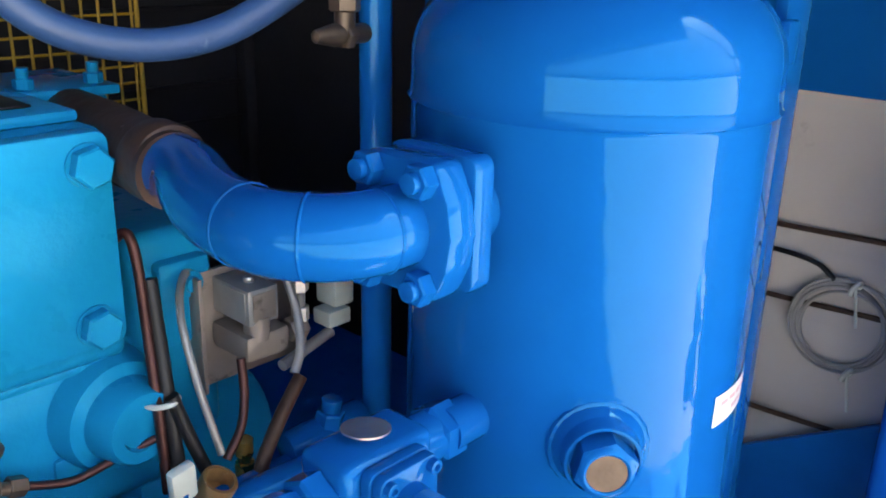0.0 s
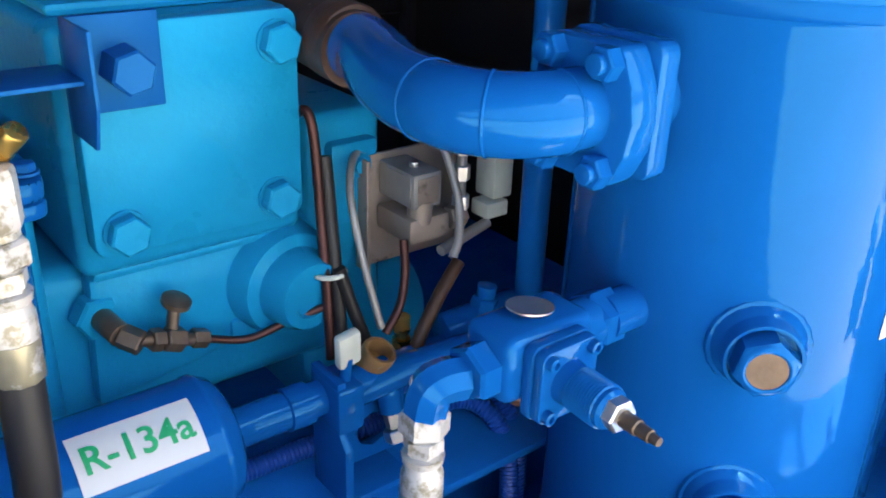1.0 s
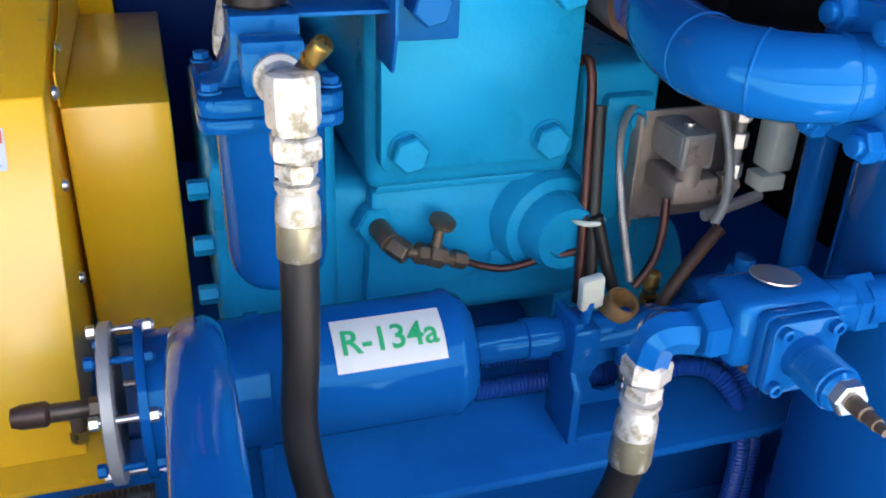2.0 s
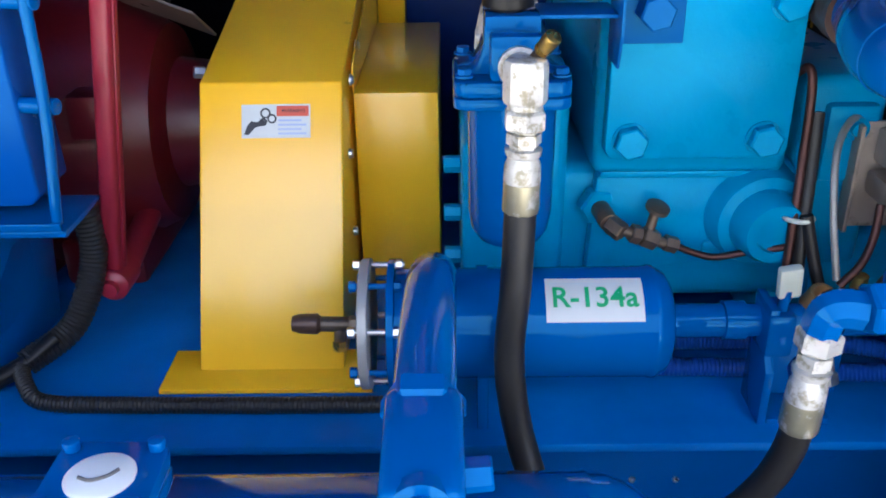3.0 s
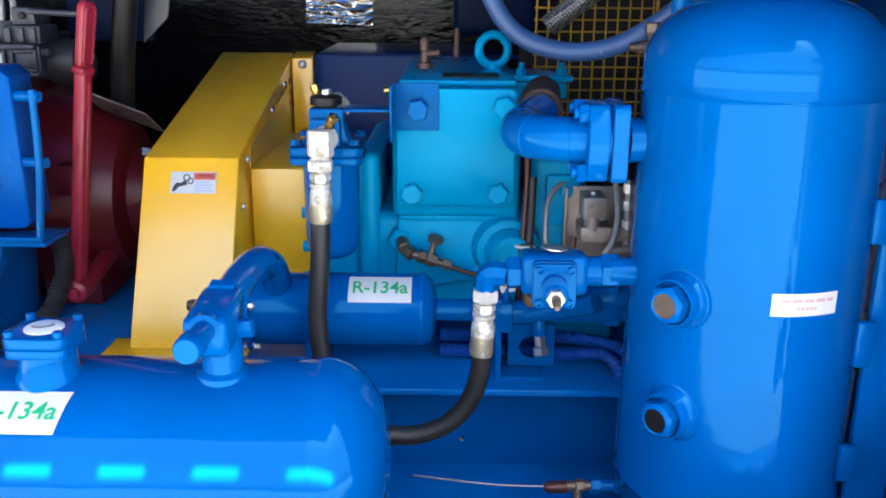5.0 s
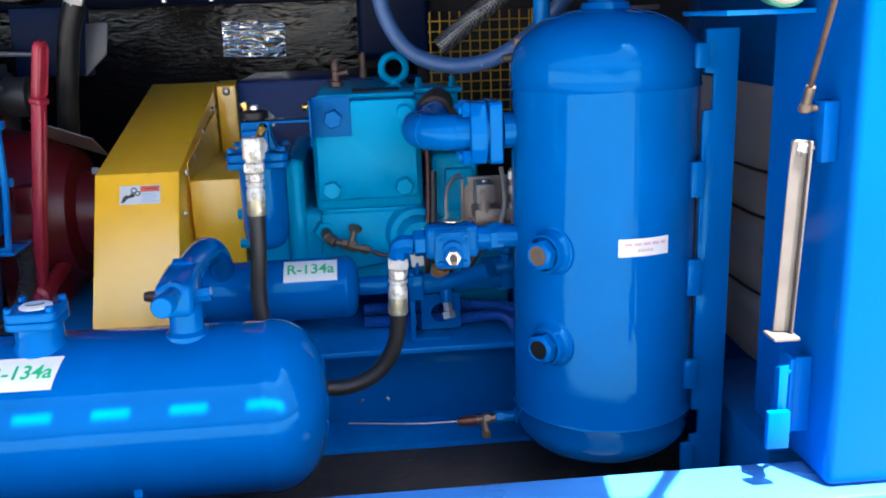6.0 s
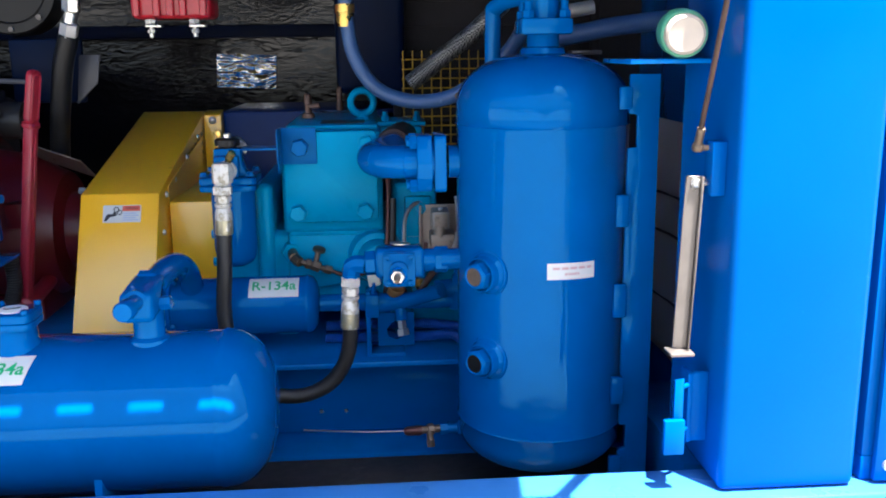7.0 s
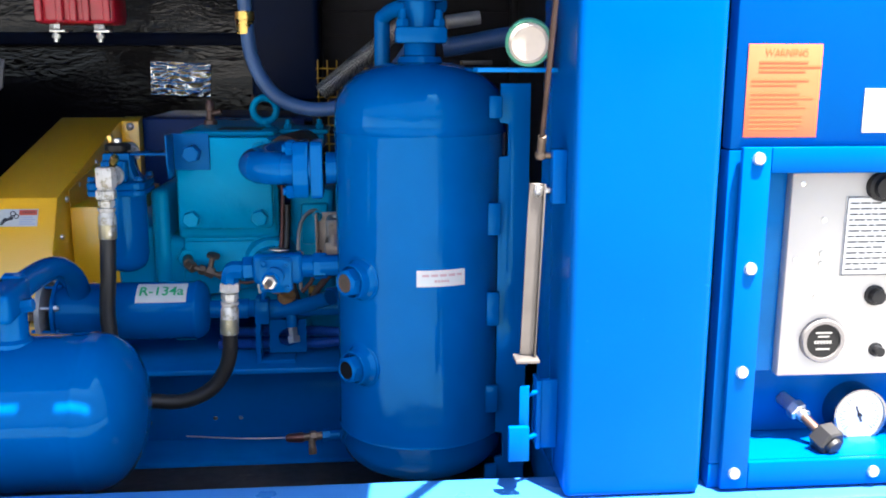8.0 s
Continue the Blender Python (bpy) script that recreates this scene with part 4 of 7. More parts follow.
bmesh.ops.recalc_face_normals(bm, faces=bm.faces[:])
part("holed_plate", bm, BLUE, ls)
df = thing("drain_fitting", (0.475, 0.615, 1.0), "pale plated drain fitting hanging below the line", "fitting", move=(0, 0.018, 0))
bm = B()
rod(bm, (0.468, 0.622, 1.058), (0.470, 0.618, 1.028), 0.013, 16, 0.001)
part("stub", bm, BLUE, df)
bm = B()
hexa(bm, (0.470, 0.618, 1.030), (0.472, 0.612, 1.010), 0.010)
hexa(bm, (0.472, 0.613, 1.009), (0.474, 0.608, 0.995), 0.014)
part("nut", bm, STEEL, df)
# two-cap test port on the stand
bm = B()
lathe(bm, (0.440, 0.622, 1.102), (0.22, -0.42, 0.88), [(-0.012, 0.013), (0, 0.0165), (0.003, 0.0185), (0.023, 0.0185), (0.026, 0.0175), (0.026, 0.0140), (0.008, 0.0135), (0.008, 0.0)], 28)
solo("open_fitting", bm, OCHREBRASS, "open round brass fitting on the refrigerant line", "fitting", move=(0.016, 0.032, -0.024))
bm = B()
box(bm, (-0.013, -0.006, -0.020), (0.013, 0.006, 0.020), 0.004, 2, pose(0.400, 0.602, 1.140, 10, -8, 2))
solo("plastic_cap", bm, PLASTICTIE, "pale grey-green plastic cap on the line", "cap", move=(0.012, 0.024, -0.012))
bm = B()
lathe(bm, (0.488, 0.628, 1.085), (0, 0, 1), [(0, 0.011), (0.030, 0.010), (0.031, 0.0075), (0.038, 0.0075), (0.039, 0.0095), (0.056, 0.0095), (0.058, 0.007)], 16)
solo("schrader_port", bm, BRASS, "small brass schrader port on the line", "valve", move=(0.025, 0.050, -0.034))
bm = B()
tube(bm, [(0.40, 0.628, 1.060), (0.44, 0.624, 1.062), (0.50, 0.608, 1.078), (0.555, 0.565, 1.106)], 0.0165, 16)
solo("branch_pipe", bm, BLUE, "blue branch pipe behind the valve", "pipe", move=(0, 0.020, 0))

tee = thing("pipe_tee", (0.59, 0.64, 1.06), "blue overpainted pipe tee behind the line valve", "fitting")
bm = B()
rod(bm, (0.545, 0.650, 1.090), (0.640, 0.640, 1.098), 0.021, 20, 0.002)
rod(bm, (0.592, 0.644, 1.050), (0.592, 0.644, 1.092), 0.018, 18)
part("body", bm, BLUE, tee)
bm = B()
hexa(bm, (0.594, 0.641, 1.104), (0.596, 0.638, 1.124), 0.0155)
rod(bm, (0.596, 0.638, 1.124), (0.597, 0.637, 1.138), 0.011, 16, 0.001)
part("plug", bm, BLUE, tee)
bm = B()
box(bm, (-0.019, -0.014, 0), (0.019, 0.014, 0.003), 0.0008, 1, pose(0.628, 0.672, 0.9565, 0, 0, -25))
solo("paper_tag", bm, LABEL, "small dirty white tag lying on the blue deck", "tag")

# ---- line valve between the vessel and the hose ----
lv = thing("line_valve", (0.46, 0.43, 1.15), "blue packed line valve with a bare brass stem", "valve")
VY, VZ = 0.437, 1.208
bm = B()
hexa(bm, (0.558, VY, VZ), (0.530, VY, VZ), 0.026, 0.5)
rod(bm, (0.545, VY, VZ), (0.505, VY, VZ), 0.022, 24)
part("union", bm, BLUE, lv)
bm = B()
box(bm, (0.418, VY - 0.026, VZ - 0.030), (0.512, VY + 0.028, VZ + 0.028), 0.009, 3)
part("body", bm, BLUE, lv)
bm = B()
hexa(bm, (0.420, VY, VZ - 0.003), (0.398, VY, VZ - 0.004), 0.024, 0.5)
part("union_nut", bm, BLUE, lv)
bm = B()
prism(bm, [(0.463 + a, VY - 0.027, VZ - 0.008 + b) for a, b in rounded_rect(0.062, 0.066, 0.008)], (0, -0.010, 0), 0.0015)
prism(bm, [(0.463 + a, VY - 0.0375, VZ - 0.008 + b) for a, b in rounded_rect(0.060, 0.064, 0.008)], (0, -0.010, 0), 0.0015)
part("bonnet_flange", bm, BLUE, lv)
for a in (-1, 1):
    for b in (-1, 1):
        bm = B()
        lathe(bm, (0.463 + a * 0.022, VY - 0.0475, VZ - 0.008 + b * 0.024), (0, -1, 0), [(0, 0.0058), (0.006, 0.0058), (0.0065, 0.0045), (0.0065, 0.003), (0.003, 0.0028)], 14)
        part("bolt", bm, BLUE, lv)
bm = B()
prof = [(0, 0.0185), (0.012, 0.0175)]
for k in range(11):
    prof += [(0.012 + 0.0028 * k, 0.0165), (0.0132 + 0.0028 * k, 0.0182), (0.0140 + 0.0028 * k, 0.0165)]
prof += [(0.046, 0.0165), (0.049, 0.014)]
lathe(bm, (0.462, VY - 0.0478, VZ - 0.008), (-0.06, -1, 0.02), prof, 28)
part("threaded_bonnet", bm, BLUE, lv)
bm = B()
hexa(bm, (0.459, VY - 0.094, VZ - 0.006), (0.458, VY - 0.107, VZ - 0.006), 0.0135)
part("packing_nut", bm, STEEL, lv, "bare steel packing nut")
bm = B()
lathe(bm, (0.458, VY - 0.105, VZ - 0.006), (-0.06, -1, 0.02), [(0, 0.0068), (0.016, 0.0065), (0.017, 0.0052), (0.028, 0.0052), (0.0285, 0.004), (0.036, 0.0035)], 14)
part("stem", bm, OLDBRASS, lv, "bare tarnished brass stem")
bm = B()
lathe(bm, (0.466, VY + 0.004, VZ + 0.0320), (0.08, 0.06, 1), [(0, 0.0), (0.0002, 0.0195), (0.0016, 0.0195), (0.0016, 0.0)], 28)
part("tag", bm, STEEL, lv, "loose round bright metal tag")
bm = B()
hexa(bm, (0.462, VY + 0.002, VZ - 0.030), (0.462, VY + 0.002, VZ - 0.044), 0.019)
rod(bm, (0.462, VY + 0.002, VZ - 0.043), (0.462, VY + 0.002, VZ - 0.052), 0.013, 18, 0.002)
part("bottom_plug", bm, BRONZE, lv, "rusty brown bottom plug")

# hose with its blue elbow, from the line valve to the receiver
def hose_end(par, pts, mats, seg=24):
    """A crimped hose end: elbow nut, hex nuts, collar and ribbed sleeve along a line."""
    a, b = Vector(pts[0]), Vector(pts[1])
    d = (b - a).normalized()
    L = (b - a).length
    bm = B()
    hexa(bm, a, a + d * L * 0.19, 0.0203)
    part("hex_nut", bm, mats, par)
    bm = B()
    lathe(bm, a + d * L * 0.18, d, [(0, 0.0135), (L * 0.03, 0.0135), (L * 0.04, 0.0166), (L * 0.14, 0.0166), (L * 0.15, 0.0135), (L * 0.21, 0.0135)], 6, 0.4)
    part("swivel_nut", bm, mats, par)
    bm = B()
    lathe(bm, a + d * L * 0.36, d, [(0, 0.0135), (L * 0.01, 0.0175), (L * 0.07, 0.0166), (L * 0.09, 0.0144), (L * 0.11, 0.0149), (L * 0.17, 0.0171), (L * 0.33, 0.0176), (L * 0.34, 0.0166)], 18, 0.2)
    part("sleeve_top", bm, mats, par)
    bm = B()
    lathe(bm, a + d * L * 0.69, d, [(0, 0.0166), (L * 0.01, 0.0176), (L * 0.27, 0.0180), (L * 0.30, 0.0173), (L * 0.31, 0.016)], 10, 0.2)
    part("crimp_sleeve", bm, CRIMP, par, "bare crimped sleeve with white paint flecks")


h2 = thing("liquid_hose", (0.36, 0.46, 0.90), "black rubber hose with a blue elbow and worn silver end", "hose", move=(-0.003, 0.004, -0.004))
bm = B()
tube(bm, [(0.402, VY, VZ - 0.004), (0.386, VY + 0.003, VZ - 0.003), (0.376, VY + 0.006, VZ - 0.009), (0.373, VY + 0.008, VZ - 0.028)], 0.0180, 8, 4)
part("elbow", bm, BLUE, h2, "blue painted elbow")
hose_end(h2, ((0.373, 0.445, 1.180), (0.368, 0.441, 1.077)), FITTING)
bm = B()
tube(bm, [(0.3685, 0.4415, 1.085), (0.366, 0.450, 1.04), (0.352, 0.457, 0.995), (0.320, 0.458, 0.956), (0.270, 0.456, 0.936), (0.215, 0.450, 0.940), (0.15, 0.43, 0.955)], 0.0148, 20, 10)
part("hose", bm, RUBBER, h2)

# ---- oil filter with its hose ----
OX, OY = 0.116, 0.695
of = thing("oil_filter", (OX, OY, 1.14), "blue oil filter bowl hanging from a bolted head", "filter")
bm = B()
lathe(bm, (OX, OY, 1.338), (0, 0, -1), [(0, 0.047), (0.15, 0.046), (0.17, 0.043), (0.182, 0.036), (0.190, 0.022), (0.193, 0.0)], 40)
part("bowl", bm, BLUE, of)
bm = B()
prism(bm, [(OX - 0.003 + a, OY + b, 1.3165) for a, b in rounded_rect(0.119, 0.118, 0.016)], (0, 0, 0.0125), 0.003)
prism(bm, [(OX - 0.003 + a, OY + b, 1.3293) for a, b in rounded_rect(0.119, 0.118, 0.016)], (0, 0, 0.0167), 0.004)
part("flange", bm, BLUE, of)
bm = B()
fillet = [(0.056, 1.3462), (0.045, 1.3480), (0.037, 1.3540), (0.032, 1.3640), (0.0285, 1.3760), (0.0275, 1.404)]
prism(bm, [(OX - 0.003 - a, OY - 0.030, z) for a, z in fillet] + [(OX - 0.003 + a, OY - 0.030, z) for a, z in reversed(fillet)], (0, 0.062, 0), 0.002)
part("head", bm, BLUE, of)
bm = B()
box(bm, (OX - 0.027, 0.632, 1.3465), (OX + 0.024, OY - 0.0305, 1.392), 0.005)
rod(bm, (OX + 0.001, 0.640, 1.363), (OX + 0.001, 0.6315, 1.363), 0.0225, 28, 0.002)
part("outlet_boss", bm, BLUE, of)
for a in (-1, 1):
    for b in (-1, 1):
        bm = B()
        lathe(bm, (OX - 0.003 + a * 0.048, OY + b * 0.046, 1.3490), (0, 0, 1), [(0, 0.0095), (0.002, 0.0095)], 18)
        hexa(bm, (OX - 0.003 + a * 0.048, OY + b * 0.046, 1.3510), (OX - 0.003 + a * 0.048, OY + b * 0.046, 1.3575), 0.0075)
        part("bolt", bm, BLUE_BRACKET, of, "dark blue painted bolt")
bm = B()
lathe(bm, (OX - 0.006, OY + 0.004, 1.404), (0, 0, 1), [(0, 0.019), (0.004, 0.0195), (0.0045, 0.0265), (0.016, 0.0265), (0.019, 0.022), (0.021, 0.012)], 28)
part("collar", bm, BLACK, of, "black ring collar")
bm = B()
lathe(bm, (OX - 0.006, OY + 0.004, 1.424), (0, 0, 1), [(0, 0.0085), (0.008, 0.0085), (0.010, 0.0065), (0.010, 0)], 16)
part("top_stud", bm, STEEL, of)
bm = B()
rod(bm, (OX - 0.016, OY + 0.026, 1.398), (OX - 0.024, OY + 0.026, 1.424), 0.0048, 12)
rod(bm, (OX - 0.023, OY + 0.026, 1.421), (OX - 0.029, OY + 0.026, 1.438), 0.0075, 12, 0.001)
part("test_port", bm, BRASS, of, "small brass test port")
h1 = thing("oil_hose", (OX, 0.61, 0.95), "black rubber hose with a worn white elbow and crimped end", "hose")
bm = B()
rod(bm, (0.117, 0.628, 1.363), (0.118, 0.580, 1.366), 0.0165, 20)
rod(bm, (0.118, 0.566, 1.345), (0.118, 0.568, 1.387), 0.0205, 8, 0.005)
rod(bm, (0.118, 0.564, 1.336), (0.118, 0.565, 1.346), 0.0165, 20)
part("elbow", bm, FITTING, h1, "worn white painted elbow")
bm = B()
lathe(bm, (0.117, 0.6305, 1.363), (0, -1, 0.02), [(0, 0.0205), (0.007, 0.0205), (0.009, 0.018), (0.010, 0.017)], 28)
part("port_ring", bm, FITTING, h1)
hose_end(h1, ((0.118, 0.562, 1.342), (0.116, 0.558, 1.243)), FITTING)
bm = B()
rod(bm, (0.124, 0.585, 1.378), (0.134, 0.570, 1.395), 0.0060, 12)
part("port_stem", bm, OLDBRASS, h1)
bm = B()
rod(bm, (0.132, 0.573, 1.392), (0.141, 0.559, 1.408), 0.0080, 14, 0.0015)
part("port_cap", bm, BRASS, h1, "brass port cap")
bm = B()
tube(bm, [(0.116, 0.558, 1.25), (0.113, 0.551, 1.17), (0.108, 0.545, 1.08), (0.122, 0.530, 0.99), (0.155, 0.485, 0.91), (0.19, 0.46, 0.88)], 0.0155, 20, 10)
part("hose", bm, RUBBER, h1)
ef = thing("elbow_fitting", (0.075, 0.76, 1.33), "worn pale elbow fitting behind the oil filter", "fitting")
bm = B()
tube(bm, [(0.128, 0.74, 1.396), (0.118, 0.765, 1.402), (0.106, 0.785, 1.394), (0.098, 0.79, 1.360)], 0.0185, 10, 4)
part("elbow", bm, FITTING, ef)
bm = B()
hexa(bm, (0.098, 0.79, 1.362), (0.097, 0.79, 1.340), 0.021)
part("nut", bm, FITTING, ef)
bm = B()
tube(bm, [(0.097, 0.79, 1.342), (0.096, 0.80, 1.28), (0.10, 0.83, 1.20), (0.11, 0.87, 1.12)], 0.0145, 14)
part("hose", bm, RUBBER, ef)
bk = thing("filter_bracket", (0.23, 0.74, 1.36), "violet-blue steel angle bracket bolted to the compressor", "bracket")
bm = B()
box(bm, (0.2205, 0.722, 1.362), (0.296, 0.730, 1.441), 0.0015)
part("face", bm, BLUE_BRACKET, bk)
bm = B()
prism(bm, [(0.2175, 0.7215, 1.350), (0.2175, 0.7215, 1.442), (0.2175, 0.655, 1.442), (0.2175, 0.655, 1.385), (0.2175, 0.668, 1.350)], (0.003, 0, 0), 0.0006)
part("side", bm, BLUE_BRACKET, bk)
bm = B()
box(bm, (0.1395, 0.672, 1.3992), (0.217, 0.735, 1.4032), 0.001)
part("arm", bm, BLUE_BRACKET, bk)

# ---- compressor ----
cm = thing("compressor", (0.32, 0.95, 0.956), "cyan painted cast reciprocating compressor", "compressor", move=(0.0, -0.015, -0.002))
bm = B()
prism(bm, [(0.325 + a, 0.7655, 1.333 + b) for a, b in rounded_rect(0.204, 0.201, 0.012)], (0, -0.022, 0), 0.003)
part("head_cover", bm, CYAN, cm)
bm = B()
box(bm, (0.214, 0.766, 1.205), (0.438, 1.33, 1.431), 0.012, 3)
part("cylinder_block", bm, CYAN, cm)
bm = B()
box(bm, (0.225, 0.80, 1.431), (0.43, 1.32, 1.443), 0.006)
part("top_cover", bm, CYAN, cm)
bm = B()
box(bm, (0.165, 0.800, 1.02), (0.500, 1.20, 1.2045), 0.022, 4)
part("crankcase", bm, CYAN, cm)
bm = B()
prism(bm, [(0.222, 0.780, 1.204), (0.420, 0.780, 1.204), (0.440, 0.780, 1.165), (0.365, 0.780, 1.085), (0.215, 0.780, 1.060)], (0, 0.024, 0), 0.008)
part("side_cover", bm, CYAN, cm)
bm = B()
prism(bm, [(0.228, 0.772, 1.212), (0.432, 0.772, 1.212), (0.438, 0.772, 1.197), (0.222, 0.772, 1.197)], (0, 0.030, 0), 0.005)
part("rib", bm, CYAN, cm)
bm = B()
box(bm, (0.150, 0.79, 0.985), (0.19, 1.20, 1.315), 0.016, 3)
box(bm, (0.064, 0.815, 0.985), (0.152, 1.20, 1.228), 0.012, 3)
part("front_plate", bm, CYAN, cm)
for k, z in enumerate((1.01, 1.07, 1.13, 1.195)):
    bm = B()
    hexa(bm, (0.0635, 0.835, z), (0.042, 0.835, z), 0.011)
    part("bolt", bm, CYAN, cm)
bm = B()
box(bm, (0.185, 0.80, 0.956), (0.235, 1.18, 1.03), 0.008)
part("foot", bm, CYAN, cm)
bm = B()
box(bm, (0.45, 0.80, 0.956), (0.50, 1.18, 1.03), 0.008)
part("foot", bm, CYAN, cm)
bm = B()
lathe(bm, (0.414, 0.81, 1.148), (0.12, -1, -0.03), [(0, 0.066), (0.040, 0.060), (0.050, 0.056), (0.054, 0.044), (0.078, 0.040), (0.086, 0.036), (0.086, 0.024), (0.080, 0.022)], 40)
box(bm, (0.355, 0.775, 1.088), (0.470, 0.80, 1.115), 0.006)
part("bearing_boss", bm, CYAN, cm)
bm = B()
box(bm, (0.46, 0.80, 1.06), (0.56, 1.15, 1.31), 0.014, 3)
part("rear_housing", bm, CYAN, cm)
bm = B()
lathe(bm, (0.50, 0.86, 1.035), (1, 0, 0), [(0, 0.070), (0.10, 0.070), (0.125, 0.060), (0.135, 0.030)], 28)
box(bm, (0.50, 0.80, 0.957), (0.62, 0.93, 1.03), 0.010, 3)
part("lower_casting", bm, CYAN, cm)
bm = B()
box(bm, (0.486, 0.786, 1.185), (0.546, 0.82, 1.279), 0.006)
part("lug", bm, CYAN, cm)
bm = B()
lathe(bm, (0.520, 0.786, 1.252), (0, -1, 0), [(0, 0.014), (0.004, 0.014), (0.004, 0.009), (0.009, 0.008)], 18)
part("plug", bm, CYAN, cm)
for x, z in ((0.261, 1.401), (0.405, 1.405), (0.250, 1.255), (0.398, 1.256)):
    bm = B()
    lathe(bm, (x, 0.7435, z), (0, -1, 0), [(0, 0.020), (0.002, 0.0198)], 24)
    hexa(bm, (x, 0.7418, z), (x, 0.704 if x < 0.3 and z > 1.3 else 0.726, z), 0.0190, 0.25)
    part("cover_bolt", bm, BLUE_BRACKET if (x < 0.3 and z > 1.3) else CYAN, cm)
bm = B()
ring(bm, (0.394, 0.959, 1.483), (0.2, -1, 0), 0.028, 0.0085, 40, 14)
lathe(bm, (0.394, 0.959, 1.425), (0, 0, 1), [(0, 0.022), (0.018, 0.021), (0.024, 0.012), (0.032, 0.010)], 24)
part("eyebolt", bm, CYAN, cm, "cyan lifting eye")
bm = B()
box(bm, (0.432, 0.95, 1.392), (0.535, 1.08, 1.4255), 0.005)
box(bm, (0.400, 0.94, 1.426), (0.545, 1.09, 1.437), 0.003)
part("discharge_flange", bm, CYAN, cm)
for x in (0.448, 0.524):
    bm = B()
    hexa(bm, (x, 0.960, 1.437), (x, 0.960, 1.449), 0.0105)
    rod(bm, (x, 0.960, 1.449), (x, 0.960, 1.460), 0.0065, 12)
    part("bolt", bm, CYAN, cm)
bm = B()
box(bm, (0.30, 0.83, 1.4435), (0.40, 0.91, 1.446), 0.001)
part("data_plate", bm, BLACK, cm, "dark data plate")
bm = B()
lathe(bm, (0.262, 0.93, 1.452), (0, 0, 1), [(0, 0.016), (0.010, 0.015), (0.012, 0.009), (0.032, 0.008), (0.034, 0.0105), (0.052, 0.0095), (0.058, 0.006)], 14)
rod(bm, (0.262, 0.93, 1.478), (0.290, 0.925, 1.482), 0.007, 12)
solo("gauge_port", bm, BRONZE, "tarnished brass gauge port on the compressor", "valve", move=(0.003, 0.012, -0.006))
bm = B()
lathe(bm, (0.335, 1.12, 1.452), (0, 0, 1), [(-0.03, 0.012), (0.02, 0.010), (0.026, 0.0075), (0.045, 0.008), (0.060, 0.006), (0.064, 0.004)], 14)
solo("gauge_port", bm, BRONZE, "tarnished brass gauge port on the compressor", "valve", move=(-0.009, 0.165, -0.010))

bp = thing("brass_port", (0.206, 0.985, 1.28), "small brass port on the far side of the compressor", "valve")
bm = B()
tube(bm, [(0.216, 0.99, 1.395), (0.200, 0.975, 1.398), (0.192, 0.968, 1.401)], 0.0052, 12)
part("stem", bm, OLDBRASS, bp)
bm = B()
rod(bm, (0.211, 0.966, 1.401), (0.184, 0.962, 1.402), 0.0082, 14, 0.0015)
part("cap", bm, BRASS, bp)

# small shut-off cock and its tube on the crankcase
ck = thing("oil_cock", (0.25, 0.74, 1.13), "tarnished brass cock with a thin copper tube", "valve", move=(0.004, 0.0, -0.003))
bm = B()
hexa(bm, (0.222, 0.785, 1.160), (0.225, 0.764, 1.158), 0.024)
part("hex_boss", bm, CYAN, ck, "cyan hex boss")
bm = B()
rod(bm, (0.225, 0.766, 1.158), (0.232, 0.735, 1.152), 0.0115, 16, 0.001)
hexa(bm, (0.232, 0.737, 1.152), (0.246, 0.722, 1.145), 0.012)
rod(bm, (0.243, 0.728, 1.147), (0.310, 0.735, 1.122), 0.0065, 14)
hexa(bm, (0.256, 0.729, 1.142), (0.268, 0.731, 1.138), 0.0115)
hexa(bm, (0.270, 0.731, 1.138), (0.288, 0.733, 1.130), 0.0125)
hexa(bm, (0.298, 0.735, 1.127), (0.314, 0.737, 1.121), 0.010)
rod(bm, (0.277, 0.732, 1.135), (0.286, 0.738, 1.170), 0.0060, 12)
part("body", bm, OLDBRASS, ck)
bm = B()
lathe(bm, (0.286, 0.738, 1.166), (0.25, -0.25, 0.9), [(0, 0.006), (0.002, 0.0145), (0.007, 0.0145), (0.009, 0.008)], 20)
part("handwheel", bm, OLDBRASS, ck)
bm = B()
tube(bm, [(0.310, 0.737, 1.122), (0.335, 0.736, 1.112), (0.360, 0.732, 1.108), (0.395, 0.724, 1.118), (0.436, 0.712, 1.130)], 0.0042, 10)
part("tube", bm, COPPER, ck)

